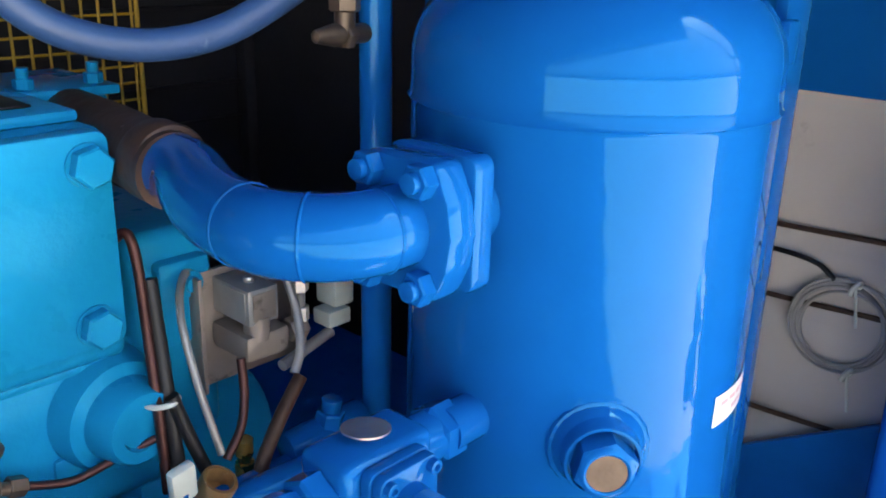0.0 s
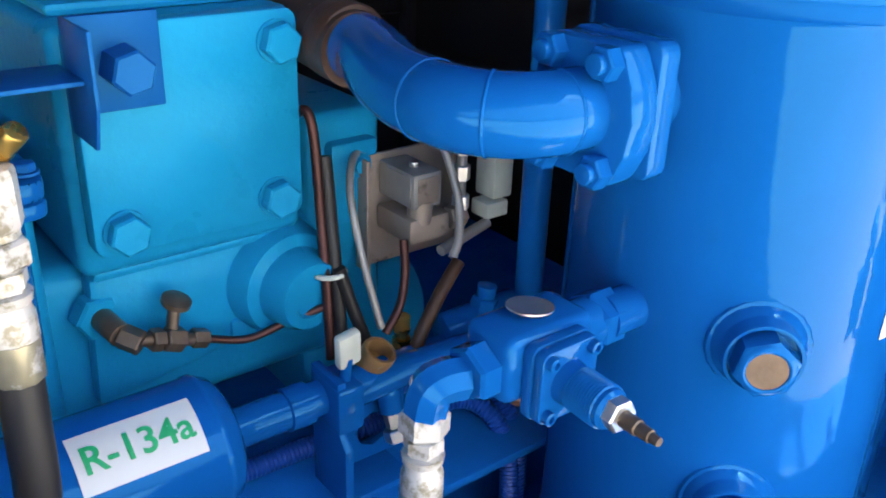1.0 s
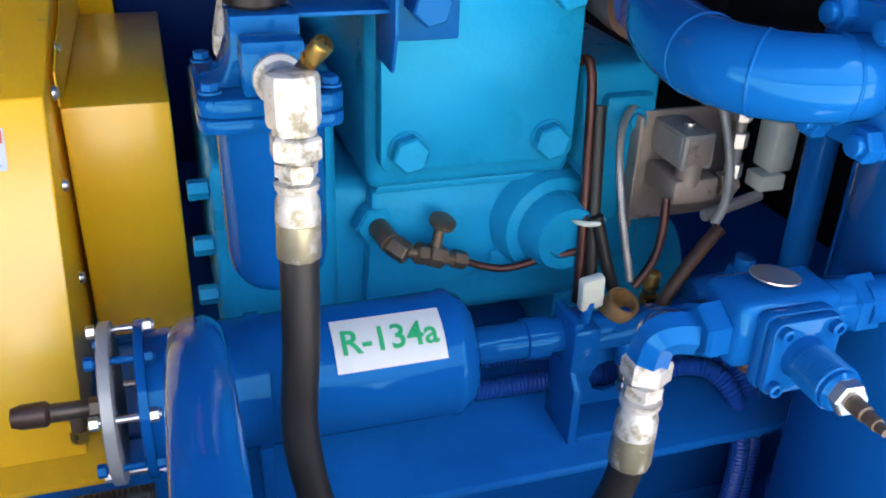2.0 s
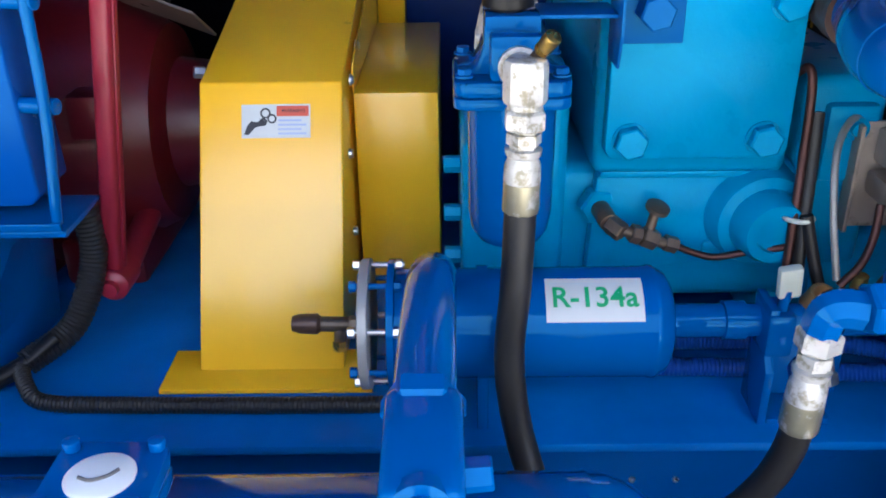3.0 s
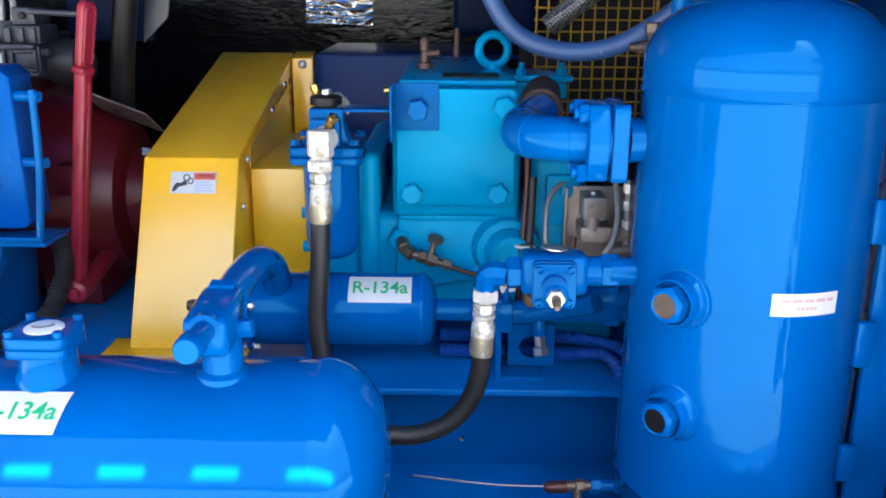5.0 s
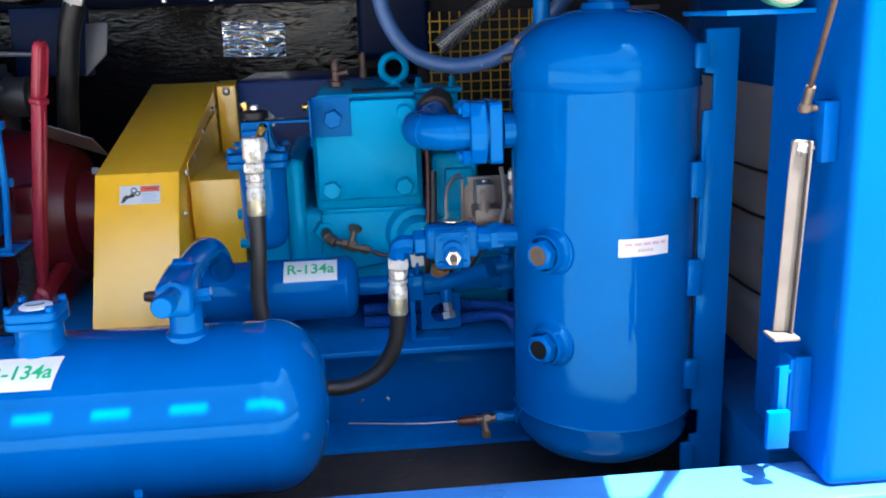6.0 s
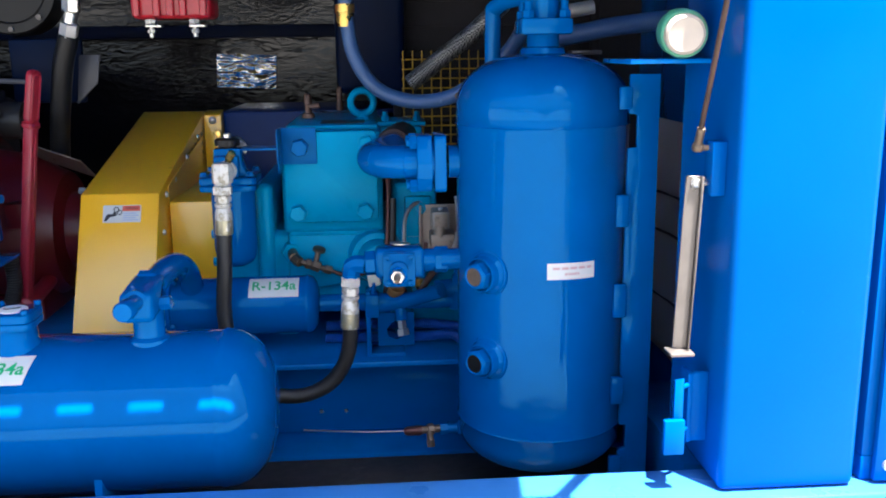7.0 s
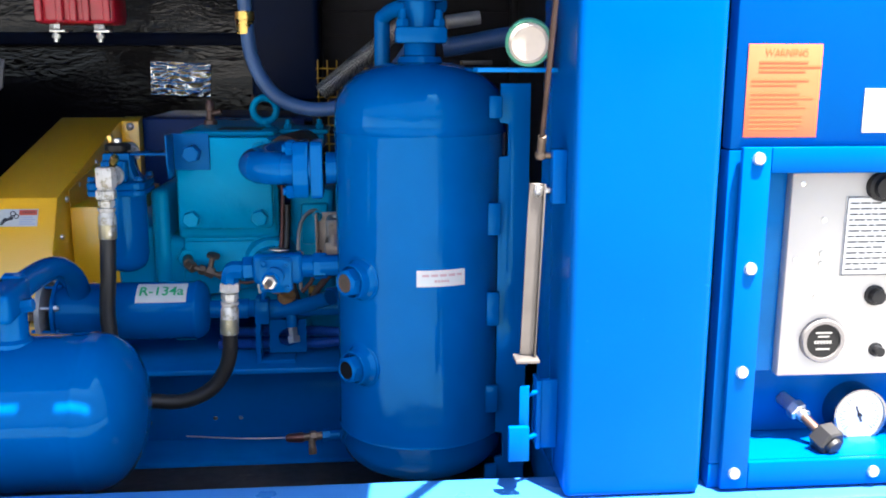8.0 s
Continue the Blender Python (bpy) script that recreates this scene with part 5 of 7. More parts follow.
# copper lines beside the compressor
for pts, r, mat, lbl in (
        ([(0.436, 0.765, 1.316), (0.446, 0.752, 1.326), (0.449, 0.742, 1.30), (0.446, 0.728, 1.22), (0.441, 0.712, 1.15), (0.437, 0.700, 1.07)], 0.0052, COPPER, "brown copper tube"),
        ([(0.459, 0.740, 1.28), (0.457, 0.728, 1.22), (0.453, 0.712, 1.15), (0.452, 0.700, 1.07)], 0.0075, RUBBER, "black sleeved tube"),
        ([(0.540, 0.785, 1.255), (0.510, 0.765, 1.262), (0.486, 0.735, 1.235), (0.482, 0.705, 1.17), (0.488, 0.680, 1.10)], 0.0042, GREYTUBE, "grey capillary tube"),
        ([(0.578, 0.665, 1.16), (0.560, 0.66, 1.145), (0.540, 0.655, 1.125), (0.515, 0.65, 1.09), (0.505, 0.645, 1.06)], 0.0075, LAGGING, "dark lagged tube"),
        ([(0.530, 0.70, 1.185), (0.525, 0.69, 1.15), (0.512, 0.68, 1.12), (0.490, 0.675, 1.095)], 0.0048, COPPER, "brown copper tube"),
        ([(0.452, 0.705, 1.17), (0.465, 0.698, 1.12), (0.480, 0.69, 1.07)], 0.007, RUBBER, "black sleeved tube")):
    bm = B()
    tube(bm, pts, r, 12)
    solo("copper_tube" if mat is COPPER else "line_tube", bm, mat, lbl + " beside the compressor", "tube")
bm = B()
ring(bm, (0.447, 0.714, 1.163), (0, 0.1, 1), 0.0155, 0.003, 24, 8)
solo("cable_tie", bm, PLASTICTIE, "white cable tie round the tubes", "tie")

# solenoid valve on a steel plate
so = thing("solenoid_unit", (0.56, 0.75, 1.14), "solenoid valve on a dusty steel mounting plate", "valve", move=(0.004, 0.014, 0.006))
bm = B()
box(bm, (0.519, 0.756, 1.120), (0.660, 0.762, 1.252), 0.001)
part("plate", bm, PLATE, so)
bm = B()
box(bm, (0.514, 0.738, 1.120), (0.5188, 0.762, 1.252), 0.001)
part("lip", bm, PLATE, so, "bright bent lip")
bm = B()
box(bm, (0.541, 0.690, 1.206), (0.579, 0.7555, 1.246), 0.003)
part("coil_case", bm, GREYTUBE, so, "pale metal coil case")
bm = B()
box(bm, (0.546, 0.6882, 1.211), (0.574, 0.6898, 1.241), 0.0006)
part("coil_face", bm, PLATE, so)
bm = B()
box(bm, (0.5392, 0.694, 1.209), (0.5408, 0.738, 1.243), 0.0006)
part("coil_side", bm, GREYTUBE, so, "pale side plate")
bm = B()
rod(bm, (0.560, 0.715, 1.2462), (0.560, 0.715, 1.252), 0.006, 14, 0.001)
part("coil_nut", bm, STEEL, so)
bm = B()
rod(bm, (0.558, 0.700, 1.213), (0.556, 0.700, 1.188), 0.014, 18)
box(bm, (0.536, 0.688, 1.166), (0.592, 0.7555, 1.196), 0.006)
hexa(bm, (0.600, 0.705, 1.180), (0.622, 0.705, 1.180), 0.014)
part("valve_body", bm, PLATE, so)
bm = B()
tube(bm, [(0.596, 0.72, 1.275), (0.598, 0.705, 1.25), (0.598, 0.685, 1.21), (0.588, 0.668, 1.175), (0.573, 0.66, 1.155)], 0.0050, 12)
part("loop_tube", bm, GREYTUBE, so)
for z in (1.27, 1.24, 1.205):
    bm = B()
    hexa(bm, (0.618, 0.705, z), (0.618, 0.705, z - 0.018), 0.010)
    part("nut", bm, STEEL, so)
bm = B()
rod(bm, (0.618, 0.705, 1.275), (0.618, 0.705, 1.15), 0.006, 12)
rod(bm, (0.58, 0.69, 1.150), (0.66, 0.705, 1.160), 0.0065, 12)
part("pipework", bm, GREYTUBE, so)
bm = B()
box(bm, (0.668, 0.705, 1.185), (0.698, 0.74, 1.245), 0.004)
box(bm, (0.655, 0.700, 1.165), (0.688, 0.73, 1.1845), 0.003)
part("terminal_block", bm, PLASTICTIE, so, "white terminal block")

# ---- suction line ----
sl = thing("suction_line", (0.45, 0.55, 1.35), "thick blue suction pipe with an elbow and bolted flanges", "pipe")
bm = B()
prism(bm, [(0.5325, SY + a, SZ + b) for a, b in rounded_rect(0.090, 0.106, 0.010)], (0.022, 0, 0), 0.003)
part("flange", bm, BLUE, sl)
bm = B()
lens = [(a, b) for b in (-0.052, -0.044, -0.026, 0.0, 0.026, 0.044, 0.052) for a in (0.034 + 0.018 * (1 - (b / 0.052) ** 2),)]
prism(bm, [(0.500, SY - a, SZ + b) for a, b in lens] + [(0.500, SY + a, SZ + b) for a, b in reversed(lens)], (0.029, 0, 0), 0.004)
part("bulged_flange", bm, BLUE, sl)
bm = B()
rod(bm, (0.5285, SY, SZ), (0.5330, SY, SZ), 0.040, 32)
part("gasket", bm, BLUE_DECK, sl)
for a in (-1, 1):
    for b in (-1, 1):
        bm = B()
        p = Vector((0.501, SY + a * 0.027, SZ + b * 0.040))
        hexa(bm, p, p - Vector((0.014, 0, 0)), 0.0135)
        rod(bm, p - Vector((0.013, 0, 0)), p - Vector((0.020, 0, 0)), 0.008, 14, 0.001)
        part("bolt", bm, BLUE, sl)
PIPE = [(0.516, SY, SZ)]
for k in range(0, 19):
    a = radians(5 * k)
    PIPE.append((0.486 - 0.067 * math.sin(a), SY + 0.067 * (1 - math.cos(a)), SZ))
for p in spline([(0.419, SY + 0.067, SZ), (0.422, SY + 0.105, SZ), (0.431, SY + 0.145, SZ + 0.001), (0.446, SY + 0.185, SZ + 0.003), (0.457, SY + 0.215, SZ + 0.004), (0.462, SY + 0.248, SZ + 0.004)], 5)[1:]:
    PIPE.append(tuple(p))
bm = B()
tube(bm, PIPE, 0.0315, 28, 0)
part("elbow", bm, BLUE, sl)
for i in (2, 11, 20):
    bm = B()
    p, q = Vector(PIPE[i]), Vector(PIPE[i + 1])
    ring(bm, p, q - p, 0.0307, 0.0018, 32, 8)
    part("weld_bead", bm, BLUE, sl)
end = Vector(PIPE[-1])
bm = B()
tube(bm, [end - Vector((0.004, 0.012, 0.002)), end + Vector((0.001, 0.05, 0.001)), (0.474, 0.82, 1.402), (0.498, 1.010, 1.398)], 0.035, 26)
part("lagged_pipe", bm, LAGGING, sl, "dark brown lagged pipe")
bm = B()
p, q = end + Vector((0.0, -0.004, 0.0)), end + Vector((0.001, 0.030, 0.001))
rod(bm, p, q, 0.038, 30, 0.004)
part("lagging_collar", bm, LAGGING, sl, "dark brown collar")

# ---- belt guard ----
gd = thing("belt_guard", (-0.2, 0.95, 0.956), "yellow sheet-steel belt guard with a sloping front", "guard", move=(0.014, 0, 0))
bm = B()
prism(bm, [(-0.278, y, z) for y, z in [(0.712, 0.957), (0.879, 1.282), (1.505, 1.432), (1.56, 1.41), (1.56, 0.957)]], (0.180, 0, 0), 0.003)
part("cover", bm, YELLOW, gd)
bm = B()
box(bm, (-0.318, 0.672, 0.9565), (-0.06, 0.76, 0.963), 0.001)
part("foot_flange", bm, YELLOW, gd)
bm = B()
prism(bm, [(-0.0935, y, z) for y, z in [(1.45, 1.20), (1.45, 1.422), (1.505, 1.435), (1.505, 1.20)]], (0.05, 0, 0), 0.001)
part("end_strip", bm, YELLOW, gd)
bm = B()
box(bm, (-0.092, 0.938, 0.957), (0.022, 1.38, 1.250), 0.004)
part("side_box", bm, YELLOW, gd)
bm = B()
prism(bm, [(-0.0920, y, z) for y, z in [(0.938, 1.2515), (1.38, 1.2515), (1.38, 1.365), (0.938, 1.290)]], (0.002, 0, 0))
part("side_sheet", bm, YELLOW, gd)
slope = (1.432 - 1.285) / (1.505 - 0.890)
for i in range(5):
    for j in range(3):
        y = 1.22 + 0.045 * i
        z = 1.285 + slope * (y - 0.89) - 0.035 - 0.026 * j
        bm = B()
        prism(bm, [(-0.0935, y + a, z + b) for a, b in rounded_rect(0.026, 0.013, 0.006)], (0.0012, 0, 0))
        part("vent_slot", bm, BLACK, gd, "dark vent slot")
for y in (0.925, 1.02, 1.18, 1.34):
    z = 1.285 + slope * (y - 0.89) - 0.022
    bm = B()
    lathe(bm, (-0.094, y, z), (1, 0, 0), [(0, 0.008), (0.002, 0.008), (0.006, 0.005), (0.007, 0)], 14)
    part("screw", bm, STEEL, gd)
for z in (1.19, 1.08, 0.99):
    bm = B()
    lathe(bm, (-0.094, 0.87, z), (1, 0, 0), [(0, 0.007), (0.002, 0.007), (0.006, 0.005), (0.007, 0)], 14)
    part("screw", bm, STEEL, gd)
bm = B()
lathe(bm, (-0.068, 1.4495, 1.408), (0, -1, 0), [(0, 0.011), (0.002, 0.011), (0.006, 0.007), (0.008, 0)], 16)
part("screw", bm, STEEL, gd)
bm = B()
hexa(bm, (-0.278, 0.915, 1.286), (-0.292, 0.91, 1.288), 0.008)
part("screw", bm, STEEL, gd)
# pictogram label on the sloping front
fa = math.atan2(0.325, 0.167)
fm = Matrix.Translation((-0.167, 0.8563, 1.2385)) @ Euler((fa, 0, 0)).to_matrix().to_4x4()
pl = thing("pictogram_label", (-0.178, 0.866, 1.234), "white warning label with a red strip and a hand pictogram", "label")


def flat(lo, hi, t0, t1):
    return placed(box(B(), (lo[0], lo[1], t0), (hi[0], hi[1], t1), 0), fm)


part("sheet", flat((-0.043, -0.021), (0.043, 0.021), 0.001, 0.002), LABEL, pl)
part("red_strip", flat((0.001, 0.006), (0.041, 0.019), 0.002, 0.0026), REDPRINT, pl)
bm = B()
for k in range(4):
    placed(box(bm, (0.003, -0.017 + 0.0055 * k, 0.002), (0.038 - 0.006 * (k % 2), -0.0145 + 0.0055 * k, 0.0024), 0), Matrix.Identity(4))
part("print", placed(bm, fm), BLUEPRINT, pl)
bm = B()
prism(bm, [(x, y, 0.002) for x, y in ((-0.040, -0.017), (-0.034, -0.017), (-0.026, -0.008), (-0.018, -0.006), (-0.012, -0.001), (-0.016, 0.002), (-0.024, -0.001), (-0.031, 0.000), (-0.036, -0.006))], (0, 0, 0.0006))
for cx, cy, r in ((-0.013, 0.010, 0.0055), (-0.005, 0.003, 0.0048), (-0.016, -0.001, 0.004)):
    ring(bm, (cx, cy, 0.0024), (0, 0, 1), r, 0.0011, 20, 6)
part("pictogram", placed(bm, fm), INK, pl)
part("heading", placed(lettering("WARNING", 0.006), fm @ Matrix.Translation((0.022, 0.0125, 0.003))), INK, pl)

# blue casing behind the guard
bc = thing("belt_casing", (0.1, 1.6, 0.956), "dark blue steel casing behind the guard", "casing")
bm = B()
box(bm, (-0.028, 1.49, 0.957), (0.45, 1.51, 1.428), 0.003)
part("front", bm, NAVY, bc)
bm = B()
box(bm, (-0.028, 1.5105, 1.418), (0.62, 1.95, 1.430), 0.002)
part("lid", bm, NAVY, bc)

# ---- red clutch housing and lever ----
rh = thing("clutch_housing", (-0.42, 1.1, 0.956), "dark red cast clutch housing", "clutch housing")
bm = B()
lathe(bm, (-0.62, 1.12, 1.155), (1, 0, 0), [(0, 0.26), (0.02, 0.262), (0.06, 0.25), (0.07, 0.215), (0.19, 0.19), (0.20, 0.175), (0.25, 0.15), (0.26, 0.10), (0.34, 0.09)], 56)
part("bell", bm, RED, rh)
for k in range(10):
    a = radians(36 * k + 10)
    bm = B()
    p = Vector((-0.555, 1.12 + 0.235 * math.cos(a), 1.155 + 0.235 * math.sin(a)))
    hexa(bm, p, p + Vector((0.014, 0, 0)), 0.011)
    part("bolt", bm, RED, rh)
bm = B()
box(bm, (-0.45, 0.90, 1.20), (-0.40, 0.955, 1.26), 0.006)
part("lug", bm, RED, rh)
bm = B()
box(bm, (-0.52, 0.95, 0.957), (-0.40, 1.25, 1.03), 0.01)
part("foot", bm, RED, rh)
bm = B()
box(bm, (-0.075, -0.06, -0.002), (0.075, 0.06, 0.002), 0.0008, 1, pose(-0.36, 1.05, 1.345, -28, 18, -10))
part("tag_plate", bm, NAMEPLATE, rh, "dark brown tag plate")
lv2 = thing("clutch_lever", (-0.40, 0.84, 1.0), "long dark red cast clutch lever", "lever")
bm = B()
d0, d1 = Vector((-0.388, 0.815, 1.050)), Vector((-0.329, 0.800, 1.452))
box(bm, (-0.0135, -0.012, 0), (0.0135, 0.012, (d1 - d0).length), 0.006, 3, Matrix.Translation(d0) @ (d1 - d0).to_track_quat("Z", "Y").to_matrix().to_4x4())
part("shaft", bm, REDLEVER, lv2)
bm = B()
box(bm, (-0.0035, -0.0145, 0.02), (0.0035, -0.0120, (d1 - d0).length - 0.02), 0.001, 1, Matrix.Translation(d0) @ (d1 - d0).to_track_quat("Z", "Y").to_matrix().to_4x4())
part("rib", bm, REDLEVER, lv2)
d2 = Vector((-0.306, 0.790, 1.570))
mm = Matrix.Translation(d1) @ (d2 - d1).to_track_quat("Z", "Y").to_matrix().to_4x4()
hl = (d2 - d1).length
bm = B()
prism(bm, [(a, -0.009, hl / 2 + b) for a, b in rounded_rect(0.030, hl, 0.014, 6)], (0, 0.018, 0), 0.004)
placed(bm, mm)
part("grip", bm, REDLEVER, lv2)
bm = B()
out = rounded_rect(0.021, hl - 0.018, 0.0095, 6)
tube(bm, [mm @ Vector((a, -0.0095, hl / 2 + b)) for a, b in out + out[:1]], 0.0022, 6, 0)
part("grip_rim", bm, REDLEVER, lv2)
bm = B()
box(bm, (-0.0165, -0.014, -0.008), (0.0165, 0.014, 0.006), 0.005, 3, mm)
part("collar", bm, REDLEVER, lv2)
bm = B()
lathe(bm, (-0.387, 0.845, 1.040), (0, -1, 0), [(0, 0.021), (0.05, 0.021), (0.054, 0.017), (0.056, 0.011), (0.064, 0.010)], 28)
part("pivot_boss", bm, REDLEVER, lv2)
bm = B()
rod(bm, (-0.387, 0.843, 1.04), (-0.40, 1.0, 1.05), 0.018, 18)
part("pivot_shaft", bm, REDLEVER, lv2)

# ---- gauge panel on its stand ----
gp = thing("gauge_box", (-0.54, 0.76, 0.956), "blue gauge box with a guard bar on a folded stand", "gauge panel")
bm = B()
prism(bm, [(x, 0.722, z) for x, z in ((-0.655, 1.455), (-0.445, 1.463), (-0.425, 1.445), (-0.418, 1.195), (-0.43, 1.183), (-0.655, 1.180), (-0.662, 1.19))], (0, 0.085, 0), 0.004)
part("case", bm, BLUE_BOX, gp)


def gauge(x, z, r, face, style):
    g = thing("dial_gauge", (x, 0.715, z - r), "round %s dial gauge set in the blue box" % ("grey" if face is DIAL else "black"), "gauge", "gauges of the blue box")
    bm = B()
    lathe(bm, (x, 0.7215, z), (0, -1, 0), [(0, r), (0.003, r), (0.006, r * 0.99), (0.006, r * (0.965 if r > 0.04 else 0.90)), (0.004, r * (0.955 if r > 0.04 else 0.875))], 44)
    part("bezel", bm, CHROME, g, "chrome bezel")
    bm = B()
    lathe(bm, (x, 0.7175, z), (0, -1, 0), [(0, r * 0.945), (0.0012, r * 0.945)], 40)
    part("black_ring", bm, DIALBLACK, g)
    bm = B()
    lathe(bm, (x, 0.7163, z), (0, -1, 0), [(0, r * 0.79), (0.0007, r * 0.79)], 40)
    part("dial", bm, face, g)
    if r > 0.04:
        bm = B()
        seg = [radians(228 + 84 * k / 12) for k in range(13)]
        prism(bm, [(x + math.cos(a) * r * 0.765, 0.7154, z + math.sin(a) * r * 0.765) for a in seg], (0, -0.0006, 0))
        part("lower_mask", bm, DIALBLACK, g)
    bm = B()
    for k in range(6):
        a = radians(-40 + 260 * k / 5)
        c, s = -math.cos(a), math.sin(a)
        rod(bm, (x + c * r * 0.52, 0.7152, z + s * r * 0.52), (x + c * r * 0.68, 0.7152, z + s * r * 0.68), r * 0.022, 5)
    for k in range(26):
        a = radians(-40 + 260 * k / 25)
        c, s = -math.cos(a), math.sin(a)
        rod(bm, (x + c * r * 0.64, 0.7153, z + s * r * 0.64), (x + c * r * 0.70, 0.7153, z + s * r * 0.70), r * 0.010, 4)
    part("scale_marks", bm, WHITEDIAL, g)
    bm = B()
    a = radians(style)
    prism(bm, [(x + math.cos(a + 1.57) * r * 0.04, 0.7150, z + math.sin(a + 1.57) * r * 0.04), (x - math.cos(a + 1.57) * r * 0.04, 0.7150, z - math.sin(a + 1.57) * r * 0.04), (x + math.cos(a) * r * 0.62, 0.7150, z + math.sin(a) * r * 0.62)], (0, -0.0006, 0))
    lathe(bm, (x, 0.7152, z), (0, -1, 0), [(0, r * 0.09), (0.002, r * 0.07)], 12)
    part("pointer", bm, NEEDLE if r > 0.04 else WHITEDIAL, g)


gauge(-0.497, 1.369, 0.0475, DIAL, 92)
gauge(-0.596, 1.266, 0.0295, DIALBLACK, 130)
gauge(-0.492, 1.266, 0.0300, DIAL, 80)
gauge(-0.545, 1.219, 0.0285, DIALBLACK, 35)
for x, sgn in ((-0.662, -1), (-0.418, 1)):
    for z in (1.413, 1.30):
        bm = B()
        rod(bm, (x - sgn * 0.004, 0.735, z), (x + sgn * 0.040, 0.725, z), 0.0095, 16, 0.001)
        part("guard_stub", bm, BLUE, gp)
    bm = B()
    tube(bm, [(x + sgn * 0.030, 0.722, 1.425), (x + sgn * 0.030, 0.716, 1.30), (x + sgn * 0.024, 0.700, 1.172)], 0.0068, 10)
    part("guard_bar", bm, BLUE, gp)
bm = B()
box(bm, (-0.70, 0.690, 1.158), (-0.382, 0.80, 1.166), 0.002)
part("tray", bm, BLUE, gp)
bm = B()
box(bm, (-0.695, 0.688, 1.1665), (-0.386, 0.693, 1.176), 0.001)
part("tray_lip", bm, BLUE, gp)
bm = B()
prism(bm, [(-0.610, 0.73, 1.157), (-0.610, 0.86, 1.157), (-0.64, 0.86, 0.957), (-0.655, 0.70, 0.957), (-0.652, 0.70, 1.03)], (0.006, 0, 0), 0.001)
part("stand_side", bm, BLUE, gp)
bm = B()
prism(bm, [(-0.480, 0.73, 1.157), (-0.480, 0.86, 1.157), (-0.50, 0.86, 0.957), (-0.515, 0.70, 0.957), (-0.512, 0.70, 1.03)], (0.006, 0, 0), 0.001)
part("stand_side", bm, BLUE, gp)
bm = B()
prism(bm, [(-0.604, 0.852, 1.157), (-0.480, 0.852, 1.157), (-0.503, 0.852, 0.957), (-0.645, 0.852, 0.957)], (0, 0.006, 0), 0.001)
part("stand_back", bm, BLUE, gp)
for x, z in ((-0.545, 1.11), (-0.56, 1.05)):
    bm = B()
    lathe(bm, (x, 0.852, z), (0, -1, 0), [(0, 0.008), (0.004, 0.007), (0.005, 0)], 12)
    part("bolt", bm, BLUE, gp)

# relief valve behind the receiver
rv = thing("relief_valve", (-0.426, 0.40, 1.09), "brown bronze relief valve on a blue adapter", "valve")
bm = B()
rod(bm, (-0.390, 0.362, 1.070), (-0.394, 0.382, 1.108), 0.0155, 6, 0.003)
part("adapter", bm, BLUE, rv, "blue painted adapter")
bm = B()
hexa(bm, (-0.394, 0.382, 1.107), (-0.396, 0.392, 1.120), 0.0145)
rod(bm, (-0.396, 0.391, 1.119), (-0.398, 0.404, 1.136), 0.012, 18)
hexa(bm, (-0.398, 0.403, 1.134), (-0.404, 0.432, 1.170), 0.0185)
rod(bm, (-0.402, 0.420, 1.155), (-0.380, 0.428, 1.157), 0.014, 8, 0.003)
part("body", bm, BRONZE, rv)

# ribbed conduits
cd = thing("conduit", (-0.4, 0.66, 0.956), "black ribbed conduit with taped joints along the deck", "conduit")
bm = B()
tube(bm, [(-0.405, 0.80, 1.155), (-0.402, 0.79, 1.08), (-0.425, 0.75, 1.01), (-0.47, 0.70, 0.985)], 0.016, 12, 8, 0.0018, 0.006)
part("drop", bm, RUBBER, cd)
bm = B()
tube(bm, [(-0.44, 0.725, 1.005), (-0.475, 0.69, 0.985), (-0.52, 0.665, 0.975), (-0.62, 0.655, 0.972), (-0.80, 0.65, 0.972), (-1.1, 0.65, 0.972)], 0.0115, 12)
part("taped_run", bm, BLACK, cd)
bm = B()
tube(bm, [(-0.475, 0.695, 0.988), (-0.455, 0.660, 0.978), (-0.43, 0.642, 0.969), (-0.35, 0.636, 0.968), (-0.12, 0.634, 0.967), (-0.02, 0.634, 0.967)], 0.009, 10, 8, 0.0014, 0.005)
part("branch", bm, RUBBER, cd)
for k, pts in enumerate(([(0.30, 0.70, 0.972), (0.42, 0.695, 0.972), (0.52, 0.68, 0.975), (0.585, 0.655, 0.985), (0.61, 0.62, 0.96), (0.615, 0.60, 0.90), (0.615, 0.60, 0.80)],
                         [(0.30, 0.73, 0.990), (0.45, 0.725, 0.992), (0.56, 0.70, 0.995), (0.625, 0.66, 0.985), (0.64, 0.62, 0.93), (0.64, 0.61, 0.80)])):
    bm = B()
    tube(bm, pts, 0.0105, 10, 8, 0.0014, 0.005)
    solo("blue_conduit", bm, CONDUIT_BLUE, "blue overpainted ribbed conduit on the deck", "conduit")

# drain valve at the foot of the vessel
dv = thing("drain_valve", (0.53, 0.46, 0.82), "small tarnished brass drain valve", "valve", move=(-0.018, -0.014, 0.010))
bm = B()
hexa(bm, (0.572, 0.468, 0.843), (0.556, 0.466, 0.843), 0.013)
part("adapter", bm, BLUE, dv)
bm = B()
rod(bm, (0.558, 0.466, 0.843), (0.515, 0.462, 0.842), 0.0080, 14)
hexa(bm, (0.545, 0.465, 0.843), (0.532, 0.463, 0.843), 0.011)
rod(bm, (0.535, 0.460, 0.842), (0.537, 0.452, 0.818), 0.007, 12)
hexa(bm, (0.537, 0.453, 0.824), (0.538, 0.449, 0.811), 0.009)
part("body", bm, OLDBRASS, dv)
bm = B()
